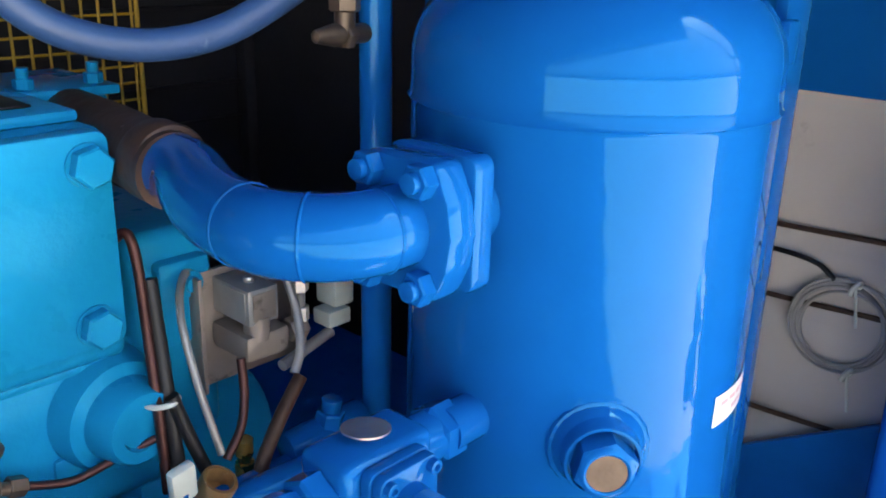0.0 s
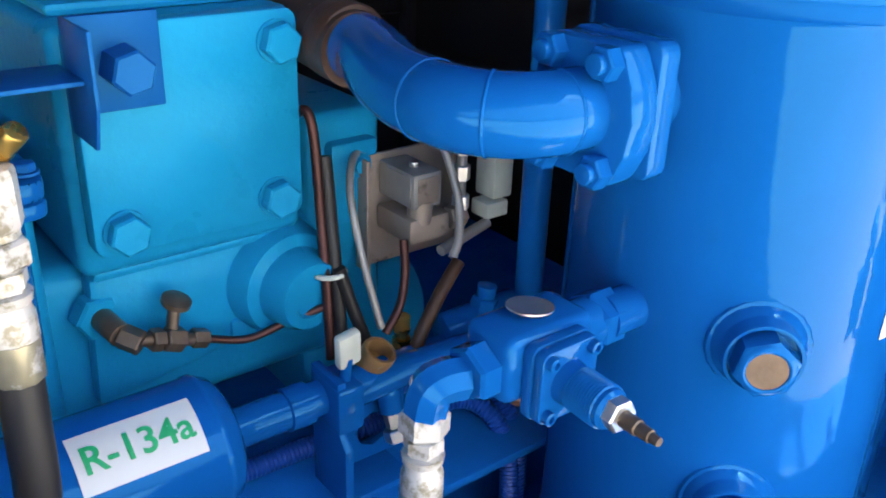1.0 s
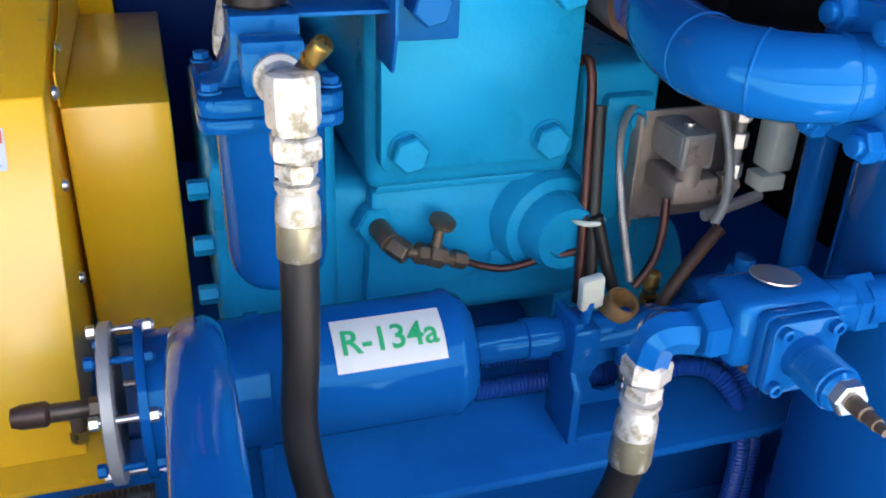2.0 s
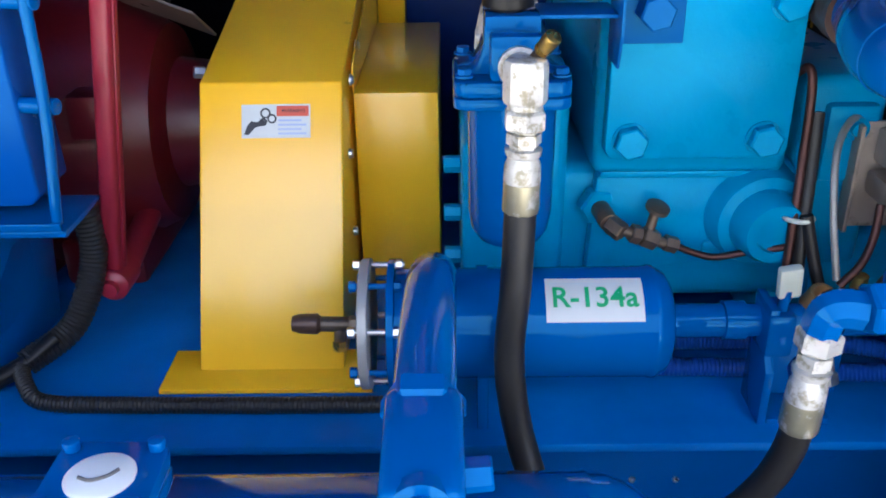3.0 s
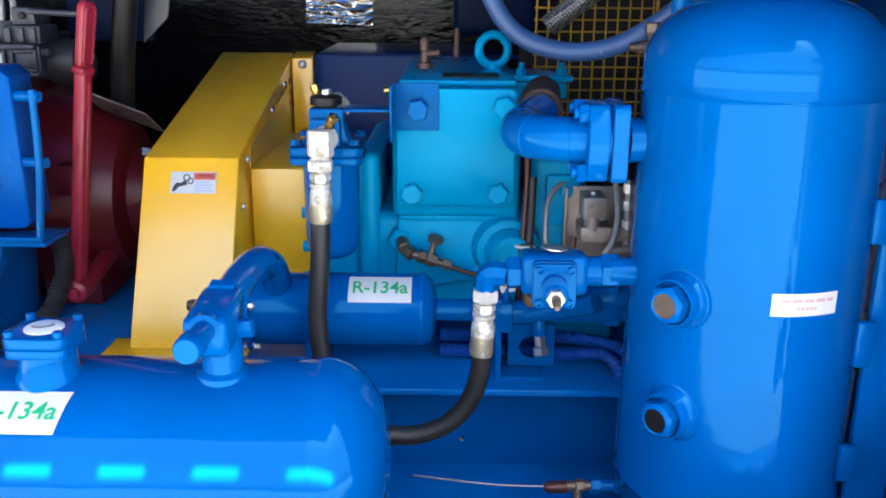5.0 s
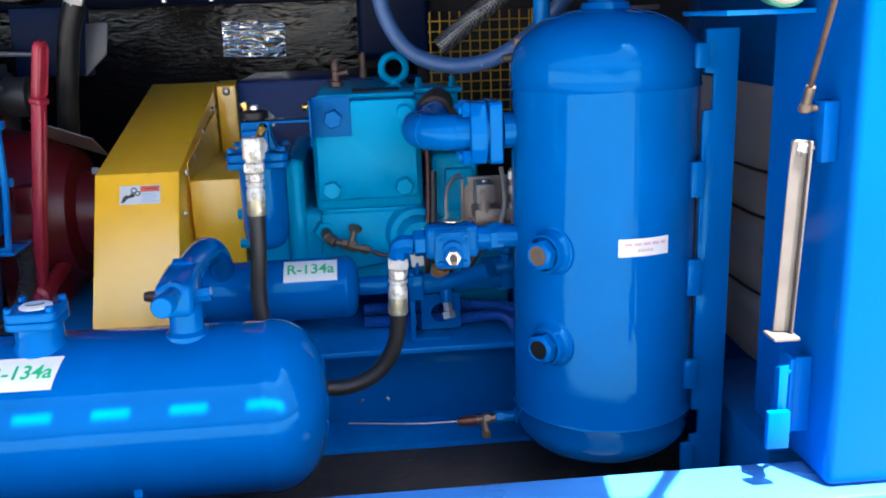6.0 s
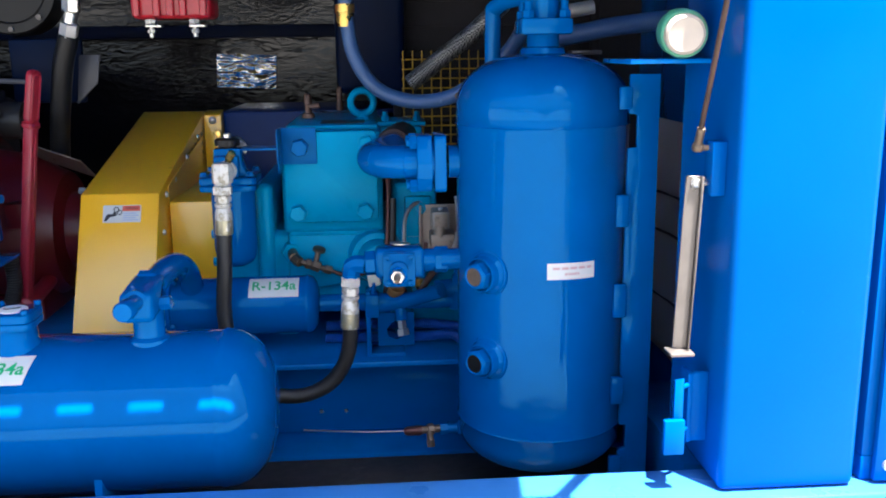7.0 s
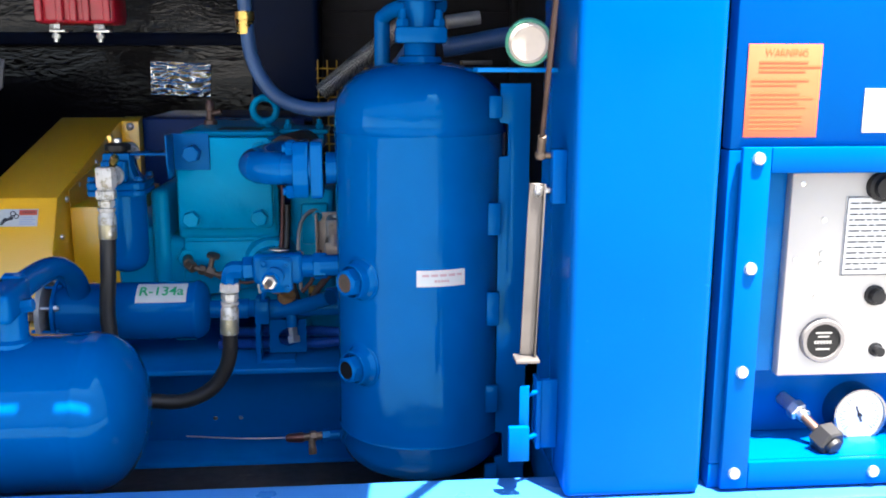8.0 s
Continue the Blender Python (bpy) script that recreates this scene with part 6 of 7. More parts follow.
lathe(bm, (0.520, 0.462, 0.842), (-1, -0.05, 0), [(0, 0.009), (0.004, 0.0105), (0.030, 0.009), (0.036, 0.005)], 14)
part("cap", bm, COPPER, dv, "brown cap")
bm = B()
tube(bm, [(0.49, 0.462, 0.842), (0.40, 0.47, 0.840), (0.28, 0.50, 0.836)], 0.0012, 6)
part("capillary", bm, GREYTUBE, dv)

# pipes behind the vessel
bm = B()
tube(bm, [(0.690, 0.650, 0.956), (0.690, 0.650, 1.30), (0.690, 0.650, 1.64), (0.697, 0.640, 1.685), (0.735, 0.585, 1.70), (0.80, 0.50, 1.70)], 0.0165, 20)
solo("riser_pipe", bm, BLUE_DECK, "dark blue riser pipe behind the vessel", "pipe", move=(-0.018, 0, 0))

rv2 = thing("riser_cock", (0.62, 0.648, 1.49), "tarnished brass cock on the dark blue riser", "valve", move=(-0.018, 0, 0))
bm = B()
rod(bm, (0.676, 0.650, 1.507), (0.640, 0.648, 1.507), 0.0095, 14, 0.001)
hexa(bm, (0.655, 0.649, 1.507), (0.643, 0.648, 1.507), 0.014)
rod(bm, (0.648, 0.648, 1.510), (0.648, 0.648, 1.545), 0.010, 14)
hexa(bm, (0.648, 0.648, 1.528), (0.648, 0.648, 1.545), 0.015)
part("body", bm, OLDBRASS, rv2)
bm = B()
lathe(bm, (0.642, 0.648, 1.507), (-1, 0, 0), [(0, 0.010), (0.006, 0.011), (0.016, 0.009), (0.030, 0.006), (0.033, 0.0)], 16)
part("cap", bm, OLDBRASS, rv2)

# ---- prop strut, link bar and hinge on the post ----
st = thing("gas_strut", (0.885, 0.005, 1.44), "dark slender gas strut with a brass ball joint", "strut", move=(0, 0.002, 0.007))
bm = B()
rod(bm, (0.886, 0.012, 1.47), (0.881, -0.140, 1.81), 0.0038, 14)
part("rod", bm, LAGGING, st)
bm = B()
rod(bm, (0.8812, -0.135, 1.80), (0.8755, -0.325, 2.222), 0.0105, 16)
part("cylinder", bm, BLACK, st)
bm = B()
rod(bm, (0.8865, 0.018, 1.455), (0.886, 0.006, 1.482), 0.0062, 14, 0.001)
lathe(bm, (0.8865, 0.018, 1.443), (0, 0, 1), [(0.003, 0.003), (0.005, 0.0075), (0.010, 0.0092), (0.015, 0.0075), (0.017, 0.003)], 18)
rod(bm, (0.8865, 0.018, 1.453), (0.910, 0.012, 1.453), 0.0042, 12)
part("ball_joint", bm, OLDBRASS, st, "tarnished brass ball joint")
hb = thing("strut_bracket", (0.92, 0.02, 1.37), "blue steel angle bracket on the post", "bracket")
bm = B()
box(bm, (0.9000, -0.004, 1.392), (0.9215, 0.030, 1.470), 0.003)
part("plate", bm, BLUE_CAB, hb)
lk = thing("link_bar", (0.88, 0.03, 1.16), "galvanised steel link bar with a bent foot", "bar", move=(0, -0.012, -0.004))
bm = B()
d0, d1 = Vector((0.872, 0.030, 1.164)), Vector((0.880, 0.030, 1.424))
mm = Matrix.Translation(d0) @ (d1 - d0).to_track_quat("Z", "Y").to_matrix().to_4x4()
box(bm, (-0.0105, -0.002, 0), (0.0105, 0.002, (d1 - d0).length), 0.001, 1, Matrix.Translation(d0) @ pose(0, 0, 0, 0, 2, -8))
part("flat", bm, GALV, lk)
bm = B()
box(bm, (0.0106, -0.012, 0), (0.0135, 0.002, (d1 - d0).length), 0.001, 1, Matrix.Translation(d0) @ pose(0, 0, 0, 0, 2, -8))
part("flange", bm, GALV, lk)
bm = B()
box(bm, (0.852, 0.004, 1.158), (0.888, 0.040, 1.163), 0.0015)
part("foot", bm, GALV, lk)
bm = B()
lathe(bm, (0.884, 0.030, 1.413), (0.6, -0.8, 0), [(0, 0.0105), (0.003, 0.0105), (0.004, 0.007), (0.009, 0.006)], 16)
rod(bm, (0.884, 0.03, 1.413), (0.922, 0.03, 1.413), 0.005, 10)
part("pivot", bm, STEEL, lk)
hg = thing("latch_hinge", (0.88, 0.0, 0.99), "blue two-leaf hinge with cut corners, in the sun", "hinge", move=(-0.010, 0.020, 0))
bm = B()
box(bm, (0.898, -0.006, 1.008), (0.906, 0.030, 1.119), 0.002)
box(bm, (0.9065, -0.002, 1.008), (0.9318, 0.006, 1.119), 0.002)
part("fixed_leaf", bm, BLUE_CAB, hg)
bm = B()
prism(bm, [(0.866, -0.040, 1.030), (0.866, -0.040, 1.124), (0.872, -0.010, 1.112), (0.872, -0.010, 1.030)], (0.015, 0.004, 0), 0.001)
box(bm, (0.849, -0.052, 1.010), (0.880, -0.041, 1.064), 0.002)
part("moving_leaf", bm, BLUE_CAB, hg)
for z in (1.03, 1.10):
    bm = B()
    rod(bm, (0.874, -0.018, z), (0.900, -0.002, z), 0.004, 10)
    part("pin", bm, BLUE_CAB, hg)

# filter cup with a green rim, and its shelf
fc = thing("filter_cup", (0.878, 0.06, 1.56), "green rimmed cup with a dusty cream face", "cup", move=(-0.003, 0.020, 0.026))
ax = Vector((-0.18, -1, -0.08)).normalized()
c0 = Vector((0.884, 0.085, 1.5965))
bm = B()
lathe(bm, c0, ax, [(0, 0.0345), (0.042, 0.0345), (0.045, 0.0325), (0.045, 0.0295)], 40)
part("rim", bm, TEAL, fc)
bm = B()
lathe(bm, c0 + ax * 0.0455, ax, [(0, 0.0292), (0.012, 0.028), (0.016, 0.024), (0.0145, 0.019), (0.015, 0.0)], 40)
part("face", bm, CAPWHITE, fc, "dusty cream face")
bm = B()
box(bm, (0.80, 0.075, 1.577), (0.9215, 0.24, 1.584), 0.002)
solo("shelf_plate", bm, BLUE_DECK, "blue shelf plate behind the post", "plate", kind="structure")

# ---- rear of the housing ----
bm = B()
prism(bm, [(-0.168, 2.228, 1.476), (0.050, 2.230, 1.466), (0.056, 2.2425, 1.590), (-0.166, 2.2425, 1.598)], (0, 0.006, 0))
solo("foil_patch", bm, SILVERFOIL, "crinkled silver foil patch on the black wall", "foil patch")
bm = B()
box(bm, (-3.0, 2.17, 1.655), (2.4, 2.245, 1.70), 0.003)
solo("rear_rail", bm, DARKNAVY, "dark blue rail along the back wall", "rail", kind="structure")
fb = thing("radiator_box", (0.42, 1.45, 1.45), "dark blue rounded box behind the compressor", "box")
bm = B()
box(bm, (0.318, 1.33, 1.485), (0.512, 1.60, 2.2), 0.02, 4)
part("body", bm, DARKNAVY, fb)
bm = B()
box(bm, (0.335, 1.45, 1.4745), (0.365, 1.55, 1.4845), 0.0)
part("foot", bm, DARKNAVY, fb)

# yellow mesh fan guard
mg = thing("fan_guard", (0.65, 1.3, 1.2), "yellow welded wire mesh fan guard", "mesh guard")
MY = 1.30
for k in range(11):
    bm = B()
    x = 0.505 + 0.0262 * k
    rod(bm, (x, MY, 1.25), (x, MY, 1.600), 0.0022, 6)
    part("wire", bm, MESHYELLOW, mg)
for k in range(13):
    bm = B()
    z = 1.262 + 0.0262 * k
    rod(bm, (0.50, MY + 0.004, z), (0.775, MY + 0.004, z), 0.0022, 6)
    part("wire", bm, MESHYELLOW, mg)
bm = B()
rod(bm, (0.776, MY, 1.24), (0.776, MY, 1.602), 0.004, 8)
part("edge_rod", bm, MESHYELLOW, mg)
rad = thing("radiator", (0.79, 1.5, 0.957), "black radiator behind the fan guard", "radiator")
bm = B()
box(bm, (0.48, 1.47, 0.957), (1.098, 1.50, 2.2), 0.004)
part("core", bm, VEILBLACK, rad)
for x in (0.49, 1.08):
    bm = B()
    box(bm, (x - 0.012, 1.44, 0.957), (x + 0.012, 1.4695, 2.2), 0.003)
    part("side_post", bm, VEILBLACK, rad)
for k in range(9):
    bm = B()
    box(bm, (0.504, 1.455, 1.25 + 0.07 * k), (1.066, 1.4695, 1.256 + 0.07 * k), 0.001)
    part("fin", bm, VEILBLACK, rad)

# hoses overhead
bhs = thing("blue_hose", (0.49, 0.80, 1.47), "faded blue rubber hose hanging above the compressor", "hose", move=(0.010, 0.035, -0.004))
bm = B()
tube(bm, [(0.352, 0.86, 1.80), (0.354, 0.86, 1.70), (0.368, 0.85, 1.60), (0.415, 0.83, 1.525), (0.49, 0.80, 1.493), (0.58, 0.77, 1.50), (0.66, 0.73, 1.55), (0.72, 0.68, 1.62), (0.76, 0.62, 1.72)], 0.0165, 20, 10)
part("hose", bm, BLUEHOSE, bhs)
bm = B()
lathe(bm, (0.352, 0.86, 1.66), (0, 0, 1), [(0, 0.020), (0.03, 0.020), (0.031, 0.022), (0.05, 0.022), (0.051, 0.015), (0.08, 0.015)], 18)
part("ferrule", bm, BRASS, bhs, "pale brass ferrule")
bm = B()
tube(bm, [(0.52, 1.18, 1.515), (0.60, 1.16, 1.58), (0.70, 1.12, 1.66), (0.80, 1.08, 1.76)], 0.022, 18, 10, 0.0012, 0.008)
solo("braided_hose", bm, BRAID, "braided steel hose behind the compressor", "hose")

# red unit overhead with two terminals
ru = thing("red_switch_unit", (-0.06, 1.1, 1.64), "bright red hanging unit with two bolted terminals", "switch unit", move=(0.022, -0.055, 0.008))
bm = B()
box(bm, (-0.175, 1.08, 1.675), (0.015, 1.20, 1.90), 0.012, 3)
part("case", bm, REDBRIGHT, ru)
for x in (-0.160, -0.112, -0.080, -0.050, -0.002):
    bm = B()
    box(bm, (x - 0.009, 1.068, 1.678), (x + 0.009, 1.0795, 1.90), 0.005, 3)
    part("rib", bm, REDBRIGHT, ru)
for x in (-0.135, -0.03):
    bm = B()
    hexa(bm, (x, 1.109, 1.675), (x, 1.109, 1.662), 0.014)
    box(bm, (x - 0.012, 1.095, 1.655), (x + 0.026, 1.123, 1.6615), 0.002)
    rod(bm, (x, 1.109, 1.662), (x, 1.109, 1.632), 0.006, 12)
    hexa(bm, (x, 1.109, 1.650), (x, 1.109, 1.641), 0.010)
    part("terminal", bm, STEEL, ru, "bare steel terminal")
bm = B()
rod(bm, (-0.08, 1.15, 1.90), (-0.08, 1.15, 2.299), 0.012, 12)
part("hanger", bm, BLACK, ru)

bm = B()
tube(bm, [(0.80, 0.66, 1.622), (0.86, 0.655, 1.632), (0.93, 0.65, 1.645), (1.07, 0.64, 1.66)], 0.020, 18)
solo("pale_hose", bm, BLUEHOSE, "faded pale blue hose behind the vessel", "hose")
bm = B()
box(bm, (0.84, 0.66, 1.588), (0.905, 0.70, 1.597), 0.002)
box(bm, (0.842, 0.68, 1.50), (0.848, 0.70, 1.5875), 0.001)
solo("small_ledge", bm, GALV, "pale metal ledge behind the vessel", "bracket")
bm = B()
rod(bm, (0.80, 0.60, 1.672), (0.87, 0.60, 1.682), 0.014, 14, 0.002)
solo("grey_fitting", bm, GREYTUBE, "grey pipe fitting behind the vessel", "fitting")
rc2 = thing("air_cleaner", (-0.46, 1.15, 1.66), "black round air cleaner with bolted cover", "air cleaner")
bm = B()
lathe(bm, (-0.46, 1.10, 1.76), (0.2, -1, 0), [(-0.2, 0.11), (0.0, 0.11), (0.006, 0.106), (0.006, 0.085), (0.001, 0.080), (0.001, 0.0)], 40)
part("drum", bm, BLACK, rc2)
for k in range(8):
    a = radians(45 * k)
    bm = B()
    hexa(bm, (-0.46 + 0.097 * math.cos(a), 1.096, 1.76 + 0.097 * math.sin(a)), (-0.459 + 0.097 * math.cos(a), 1.086, 1.76 + 0.097 * math.sin(a)), 0.007)
    part("bolt", bm, DIAL, rc2)
bm = B()
rod(bm, (-0.46, 1.2, 1.86), (-0.46, 1.2, 2.299), 0.012, 10)
part("hanger", bm, BLACK, rc2)

# ---- engine ----
en = thing("engine", (-1.0, 1.2, 0.956), "grey painted diesel engine with cast covers", "engine")


def ep(name, shapes, mat=None, lbl=""):
    bm = B()
    for s in shapes:
        if s[0] == "b":
            box(bm, s[1], s[2], s[3] if len(s) > 3 else 0.005, 2)
        elif s[0] == "r":
            rod(bm, s[1], s[2], s[3], 22, 0.002)
        elif s[0] == "h":
            hexa(bm, s[1], s[2], s[3])
    return part(name, bm, mat or ENGINE, en, lbl)


ep("block", [("b", (-1.7, 1.02, 0.957), (-0.66, 1.6, 1.478), 0.02)])
ep("head", [("b", (-1.7, 1.05, 1.479), (-0.70, 1.55, 1.62), 0.02)])
ep("gasket_rail", [("b", (-1.7, 0.955, 1.474), (-0.625, 1.04, 1.490), 0.004)])
for x, rr in ((-1.10, 0.026), (-0.98, 0.026), (-0.86, 0.026), (-0.775, 0.030), (-0.705, 0.024)):
    ep("boss", [("r", (x, 1.0, 1.36), (x, 1.0, 1.4735), rr)])
for x in (-0.935, -0.815, -0.738):
    ep("rail_bolt", [("h", (x, 0.972, 1.468), (x, 0.972, 1.459), 0.008), ("r", (x, 0.972, 1.4745), (x, 0.972, 1.46), 0.004)])
ep("lug", [("b", (-0.665, 0.948, 1.452), (-0.630, 0.99, 1.4735), 0.005)], ENGTRIM)
ep("timing_cover", [("b", (-0.728, 1.02, 1.4905), (-0.664, 1.25, 1.70), 0.018), ("b", (-0.735, 1.005, 1.50), (-0.722, 1.24, 1.69), 0.004)], ENGTRIM, "pale grey cast cover")
# injection pump with two framed windows
ep("pump_body", [("b", (-0.612, 0.965, 1.418), (-0.478, 1.10, 1.482), 0.008)])
ep("pump_flange", [("b", (-0.600, 0.948, 1.474), (-0.482, 0.9645, 1.484), 0.003)], ENGTRIM)
ep("pump_flange", [("b", (-0.600, 0.950, 1.424), (-0.478, 0.9645, 1.432), 0.003)], ENGTRIM)
for x0, x1, m2 in ((-0.592, -0.542, LABEL), (-0.533, -0.482, ENGINE)):
    ep("window_frame", [("b", (x0, 0.955, 1.4325), (x0 + 0.006, 0.9645, 1.4735), 0.001), ("b", (x1 - 0.006, 0.955, 1.4325), (x1, 0.9645, 1.4735), 0.001),
                        ("b", (x0 + 0.0065, 0.955, 1.4325), (x1 - 0.0065, 0.9645, 1.438), 0.001), ("b", (x0 + 0.0065, 0.955, 1.467), (x1 - 0.0065, 0.9645, 1.4735), 0.001)], ENGINE)
    ep("window_plate", [("b", (x0 + 0.0075, 0.961, 1.439), (x1 - 0.0075, 0.9645, 1.466), 0.001)], m2)
ep("pump_stud", [("h", (-0.478, 0.975, 1.468), (-0.462, 0.972, 1.468), 0.007)], ENGTRIM)
ep("governor", [("r", (-0.477, 1.03, 1.445), (-0.425, 1.03, 1.445), 0.045), ("r", (-0.425, 1.03, 1.44), (-0.405, 1.03, 1.44), 0.030)], RUBBER)
ep("upper_casting", [("b", (-0.55, 0.975, 1.4825), (-0.478, 1.06, 1.518), 0.004)])
for x in (-0.538, -0.513, -0.490):
    ep("rib", [("b", (x - 0.006, 0.966, 1.486), (x + 0.006, 0.9745, 1.514), 0.002)], ENGTRIM)
ep("control_block", [("b", (-0.535, 0.985, 1.5185), (-0.49, 1.05, 1.552), 0.004)])
ep("control_pin", [("r", (-0.512, 0.985, 1.536), (-0.512, 0.976, 1.536), 0.007)], BLACK)
for k, x in enumerate((-0.60, -0.575, -0.553)):
    ep("delivery_valve", [("r", (x, 1.03, 1.4825), (x, 1.03, 1.51 + 0.012 * (k % 2)), 0.011), ("h", (x, 1.03, 1.51), (x, 1.03, 1.525), 0.013)])
for k in range(3):
    bm = B()
    tube(bm, [(-0.60 + 0.024 * k, 1.03, 1.52), (-0.60 + 0.024 * k, 1.035, 1.56), (-0.63 + 0.03 * k, 1.06, 1.60), (-0.70 + 0.03 * k, 1.10, 1.64)], 0.0065, 10)
    part("injector_line", bm, GREYTUBE, en)
ep("pump_bracket", [("b", (-0.662, 0.99, 1.4905), (-0.615, 1.06, 1.535), 0.006), ("b", (-0.650, 1.0, 1.5355), (-0.622, 1.05, 1.59), 0.005)])
ep("bracket_bolt", [("h", (-0.64, 0.99, 1.512), (-0.64, 0.978, 1.512), 0.009)], ENGTRIM)
# cast flank of the block, undercut towards the deck
bm = B()
prism(bm, [(-1.05, y, z) for y, z in ((0.886, 1.20), (0.886, 1.075), (0.905, 1.02), (0.955, 1.0), (0.962, 1.0), (0.962, 1.205))], (0.33, 0, 0), 0.008)
part("flank_casting", bm, ENGTRIM, en, "worn grey cast flank")
for x, z in ((-0.765, 1.175), (-0.80, 1.12), (-0.762, 1.06), (-0.90, 1.18)):
    ep("flank_bolt", [("h", (x, 0.8855, z), (x, 0.876, z), 0.008)], ENGINE)
ep("flank_rib", [("b", (-0.86, 0.876, 1.07), (-0.848, 0.8855, 1.195), 0.003)], ENGTRIM)
ep("flank_rib", [("b", (-0.738, 0.876, 1.07), (-0.728, 0.8855, 1.195), 0.003)], ENGTRIM)
ep("control_rod", [("r", (-0.50, 0.985, 1.544), (-0.37, 0.985, 1.538), 0.0055)], ENGTRIM, "bare steel control rod")
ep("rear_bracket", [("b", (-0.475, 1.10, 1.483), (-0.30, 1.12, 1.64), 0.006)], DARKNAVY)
bm = B()
prism(bm, [(-0.315, 1.08, 1.48), (-0.262, 1.08, 1.53), (-0.250, 1.08, 1.60), (-0.300, 1.08, 1.60)], (0, 0.006, 0), 0.001)
part("corner_plate", bm, ENGINE, en)
# intake pipe with a two-lug flange
bm = B()
tube(bm, [(-1.4, 0.97, 1.55), (-1.1, 0.955, 1.55), (-0.90, 0.945, 1.549), (-0.771, 0.945, 1.549)], 0.030, 28)
part("intake_pipe", bm, ALU, en, "polished aluminium pipe")
bm = B()
lathe(bm, (-0.772, 0.945, 1.549), (1, -0.15, 0), [(0, 0.031), (0, 0.048), (0.002, 0.050), (0.009, 0.050), (0.011, 0.048), (0.011, 0.0)], 36)
part("pipe_flange", bm, ALU, en)
for dz in (-0.045, 0.045):
    lug = ep("flange_lug", [("b", (-0.790, 0.918, 1.549 + dz - 0.014), (-0.758, 0.932, 1.549 + dz + 0.014), 0.005)], ALU)
    ep("lug_nut", [("h", (-0.775, 0.918, 1.549 + dz), (-0.775, 0.910, 1.549 + dz), 0.009)], BLACK)
ep("intake_cover", [("b", (-0.7585, 0.92, 1.4905), (-0.690, 1.0195, 1.66), 0.014), ("b", (-0.6895, 0.945, 1.50), (-0.678, 1.0195, 1.64), 0.004)], ENGTRIM, "pale grey cast cover")
# starter and lower castings
bm = B()
lathe(bm, (-1.05, 0.95, 1.275), (1, 0, 0), [(0, 0.05), (0.01, 0.062), (0.26, 0.062), (0.265, 0.066), (0.285, 0.066), (0.29, 0.058), (0.345, 0.045), (0.35, 0.02)], 40)
part("starter", bm, ENGINE, en)
ep("side_casting", [("b", (-0.93, 0.965, 1.06), (-0.69, 1.0195, 1.20), 0.014)])
rr = rounded_rect(0.075, 0.100, 0.016, 5)
bm = B()
tube(bm, [(-0.775 + a, 0.963, 1.13 + b) for a, b in rr + rr[:1]], 0.007, 10, 0)
part("casting_rim", bm, ENGINE, en)
for x, z in ((-0.72, 1.185), (-0.715, 1.08), (-0.685, 1.16), (-0.68, 1.05)):
    ep("casting_bolt", [("h", (x, 0.968, z), (x, 0.954, z), 0.010)], ALU)
ep("side_plate", [("b", (-0.70, 0.955, 1.02), (-0.645, 1.0, 1.24), 0.008)], ENGTRIM, "pale cast aluminium plate")
ep("union", [("r", (-0.655, 0.94, 1.09), (-0.625, 0.925, 1.075), 0.014), ("h", (-0.64, 0.932, 1.083), (-0.628, 0.926, 1.077), 0.019)], STEEL)
bm = B()
tube(bm, [(-0.66, 0.94, 1.15), (-0.635, 0.925, 1.135), (-0.630, 0.92, 1.10), (-0.64, 0.92, 1.04), (-0.66, 0.92, 0.99)], 0.008, 12)
part("bent_tube", bm, GREYTUBE, en)
bm = B()
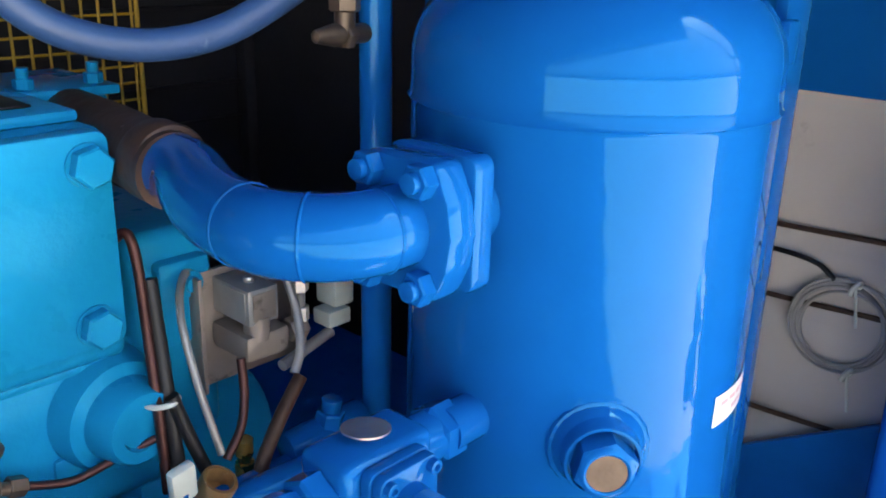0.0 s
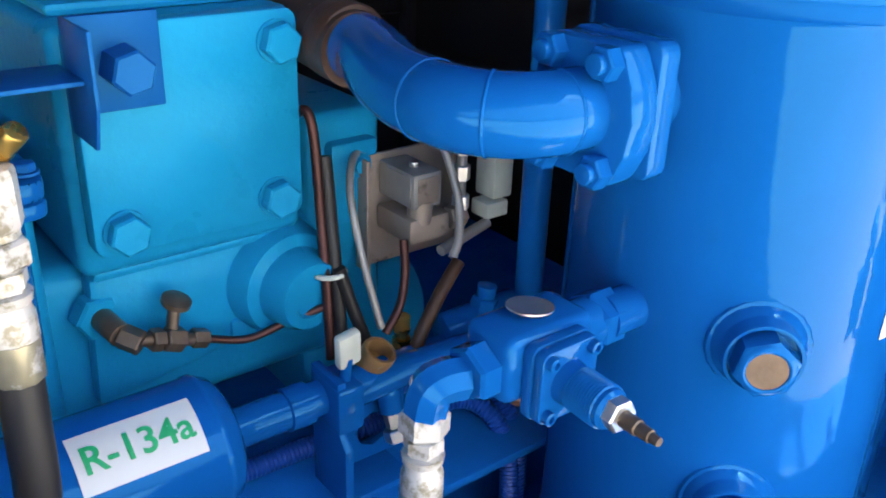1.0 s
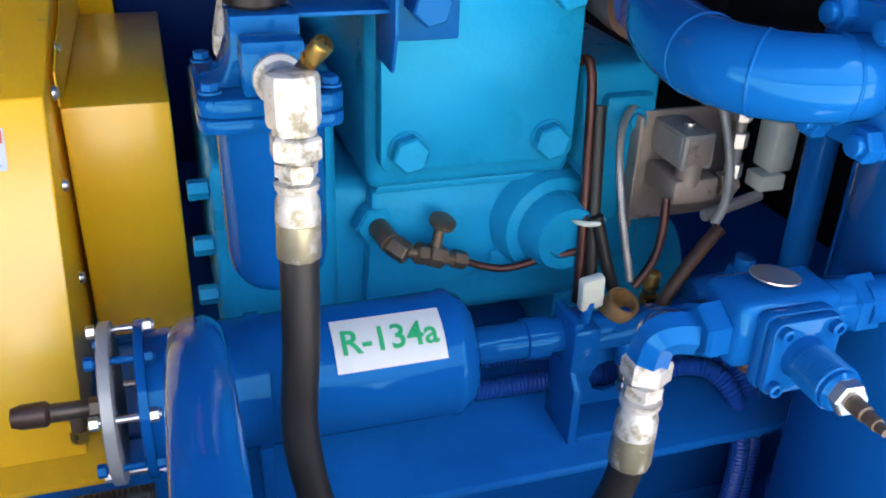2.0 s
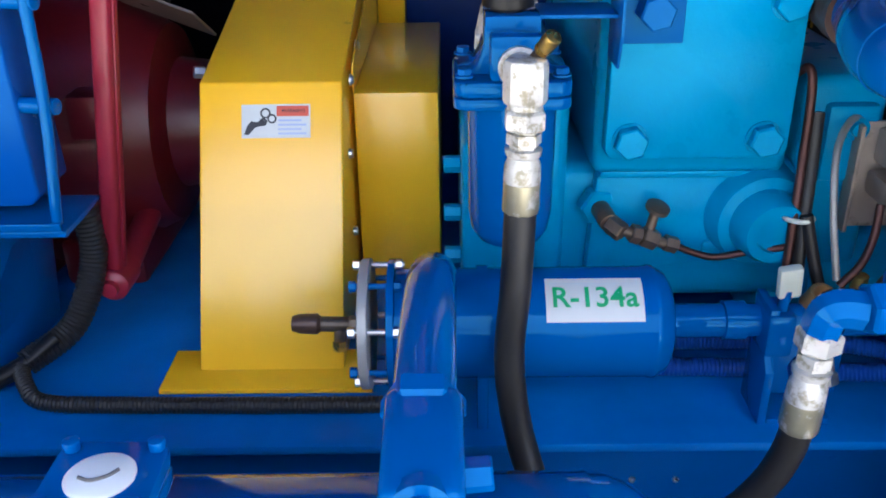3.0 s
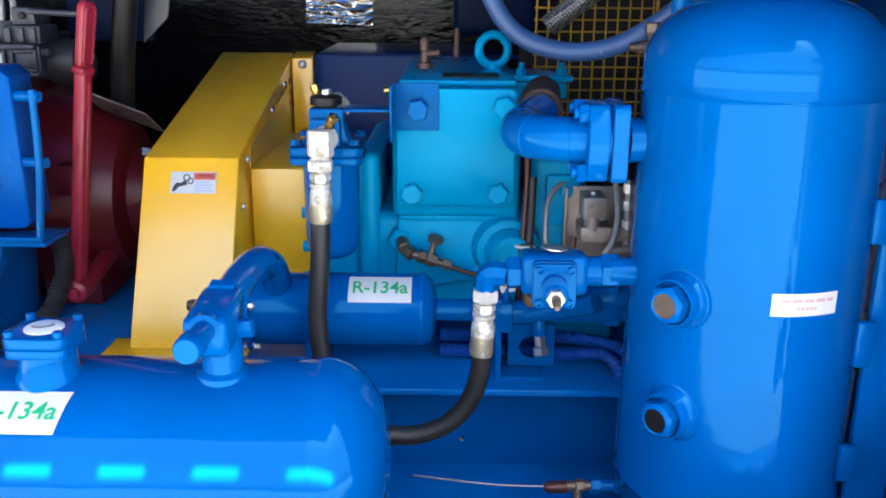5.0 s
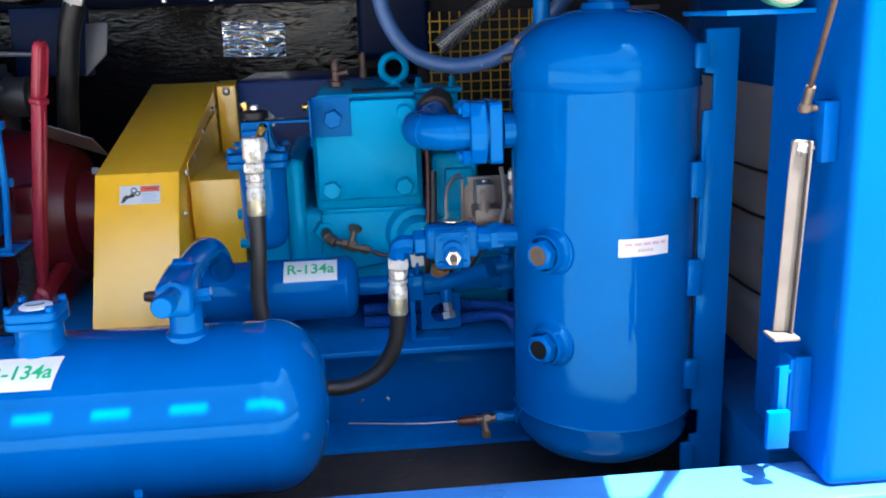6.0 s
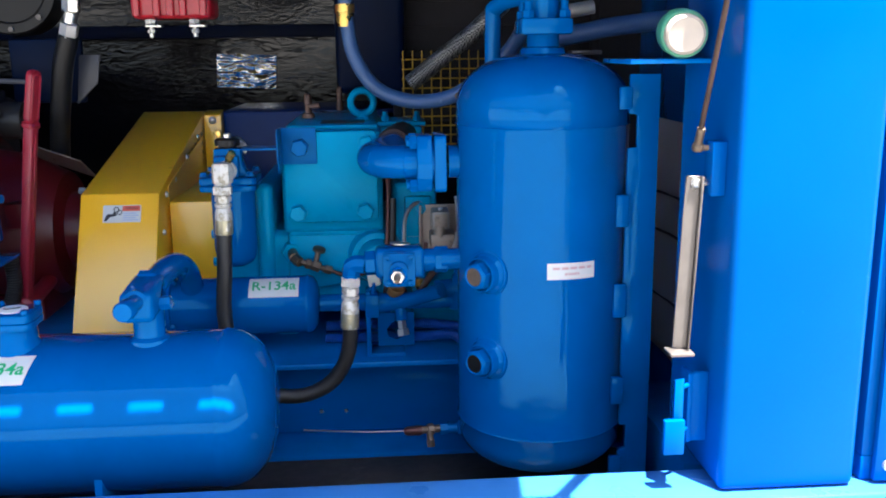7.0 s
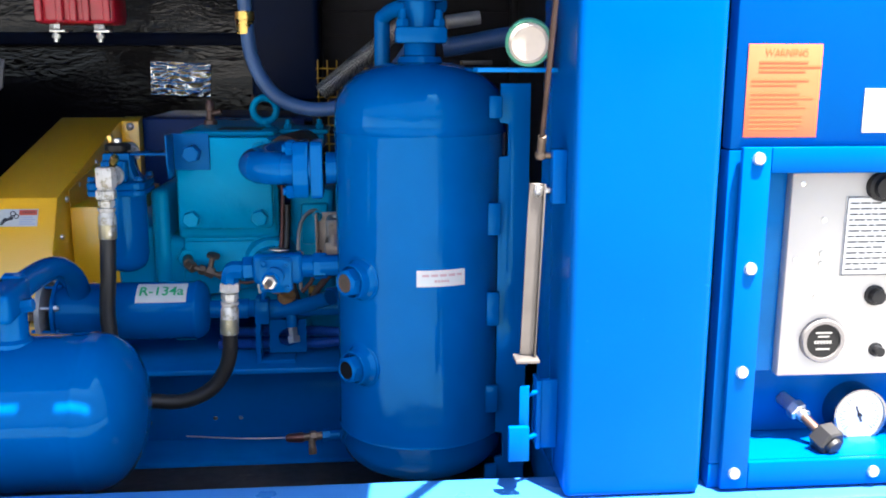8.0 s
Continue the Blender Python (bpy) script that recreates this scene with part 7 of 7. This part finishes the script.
tube(bm, [(-0.85, 0.94, 1.40), (-0.875, 0.885, 1.33), (-0.88, 0.85, 1.22), (-0.88, 0.84, 1.12)], 0.012, 12)
part("fuel_hose", bm, BLACK, en)
bh2 = thing("black_hose", (-0.34, 1.05, 1.35), "thick black hose with a brass swivel end", "hose")
bm = B()
tube(bm, [(-0.30, 1.02, 1.645), (-0.325, 1.03, 1.57), (-0.35, 1.05, 1.45), (-0.37, 1.08, 1.35)], 0.024, 18)
part("hose", bm, BLACK, bh2)
bm = B()
hexa(bm, (-0.302, 1.018, 1.64), (-0.292, 1.012, 1.675), 0.022)
rod(bm, (-0.292, 1.012, 1.675), (-0.286, 1.008, 1.70), 0.016, 16)
hexa(bm, (-0.286, 1.008, 1.698), (-0.283, 1.006, 1.73), 0.021)
rod(bm, (-0.283, 1.006, 1.73), (-0.28, 1.0, 1.90), 0.014, 14)
part("swivel", bm, STEEL, bh2, "dull brass swivel end")
cbn = thing("cable_bundle", (-0.90, 0.83, 0.956), "black ribbed cable bundle with white ties", "cable")
bm = B()
tube(bm, [(-0.88, 0.87, 1.20), (-0.875, 0.845, 1.12), (-0.88, 0.84, 1.04), (-0.91, 0.83, 0.985), (-0.98, 0.81, 0.976)], 0.020, 14, 8, 0.002, 0.007)
part("sleeve", bm, BLACK, cbn)
for p in ((-0.875, 0.845, 1.12), (-0.88, 0.84, 1.045)):
    bm = B()
    ring(bm, p, (0, 0.15, 1), 0.0235, 0.0028, 24, 8)
    part("tie", bm, LABEL, cbn, "white cable tie")
fr = thing("fuel_line", (-0.79, 0.93, 1.36), "black line with a red sleeve on the engine", "tube")
bm = B()
tube(bm, [(-0.86, 0.96, 1.46), (-0.82, 0.945, 1.462), (-0.795, 0.938, 1.445)], 0.009, 12)
part("line", bm, BLACK, fr)
bm = B()
tube(bm, [(-0.797, 0.939, 1.447), (-0.786, 0.936, 1.43), (-0.782, 0.935, 1.405)], 0.0115, 12)
part("sleeve", bm, REDBRIGHT, fr, "red sleeve")
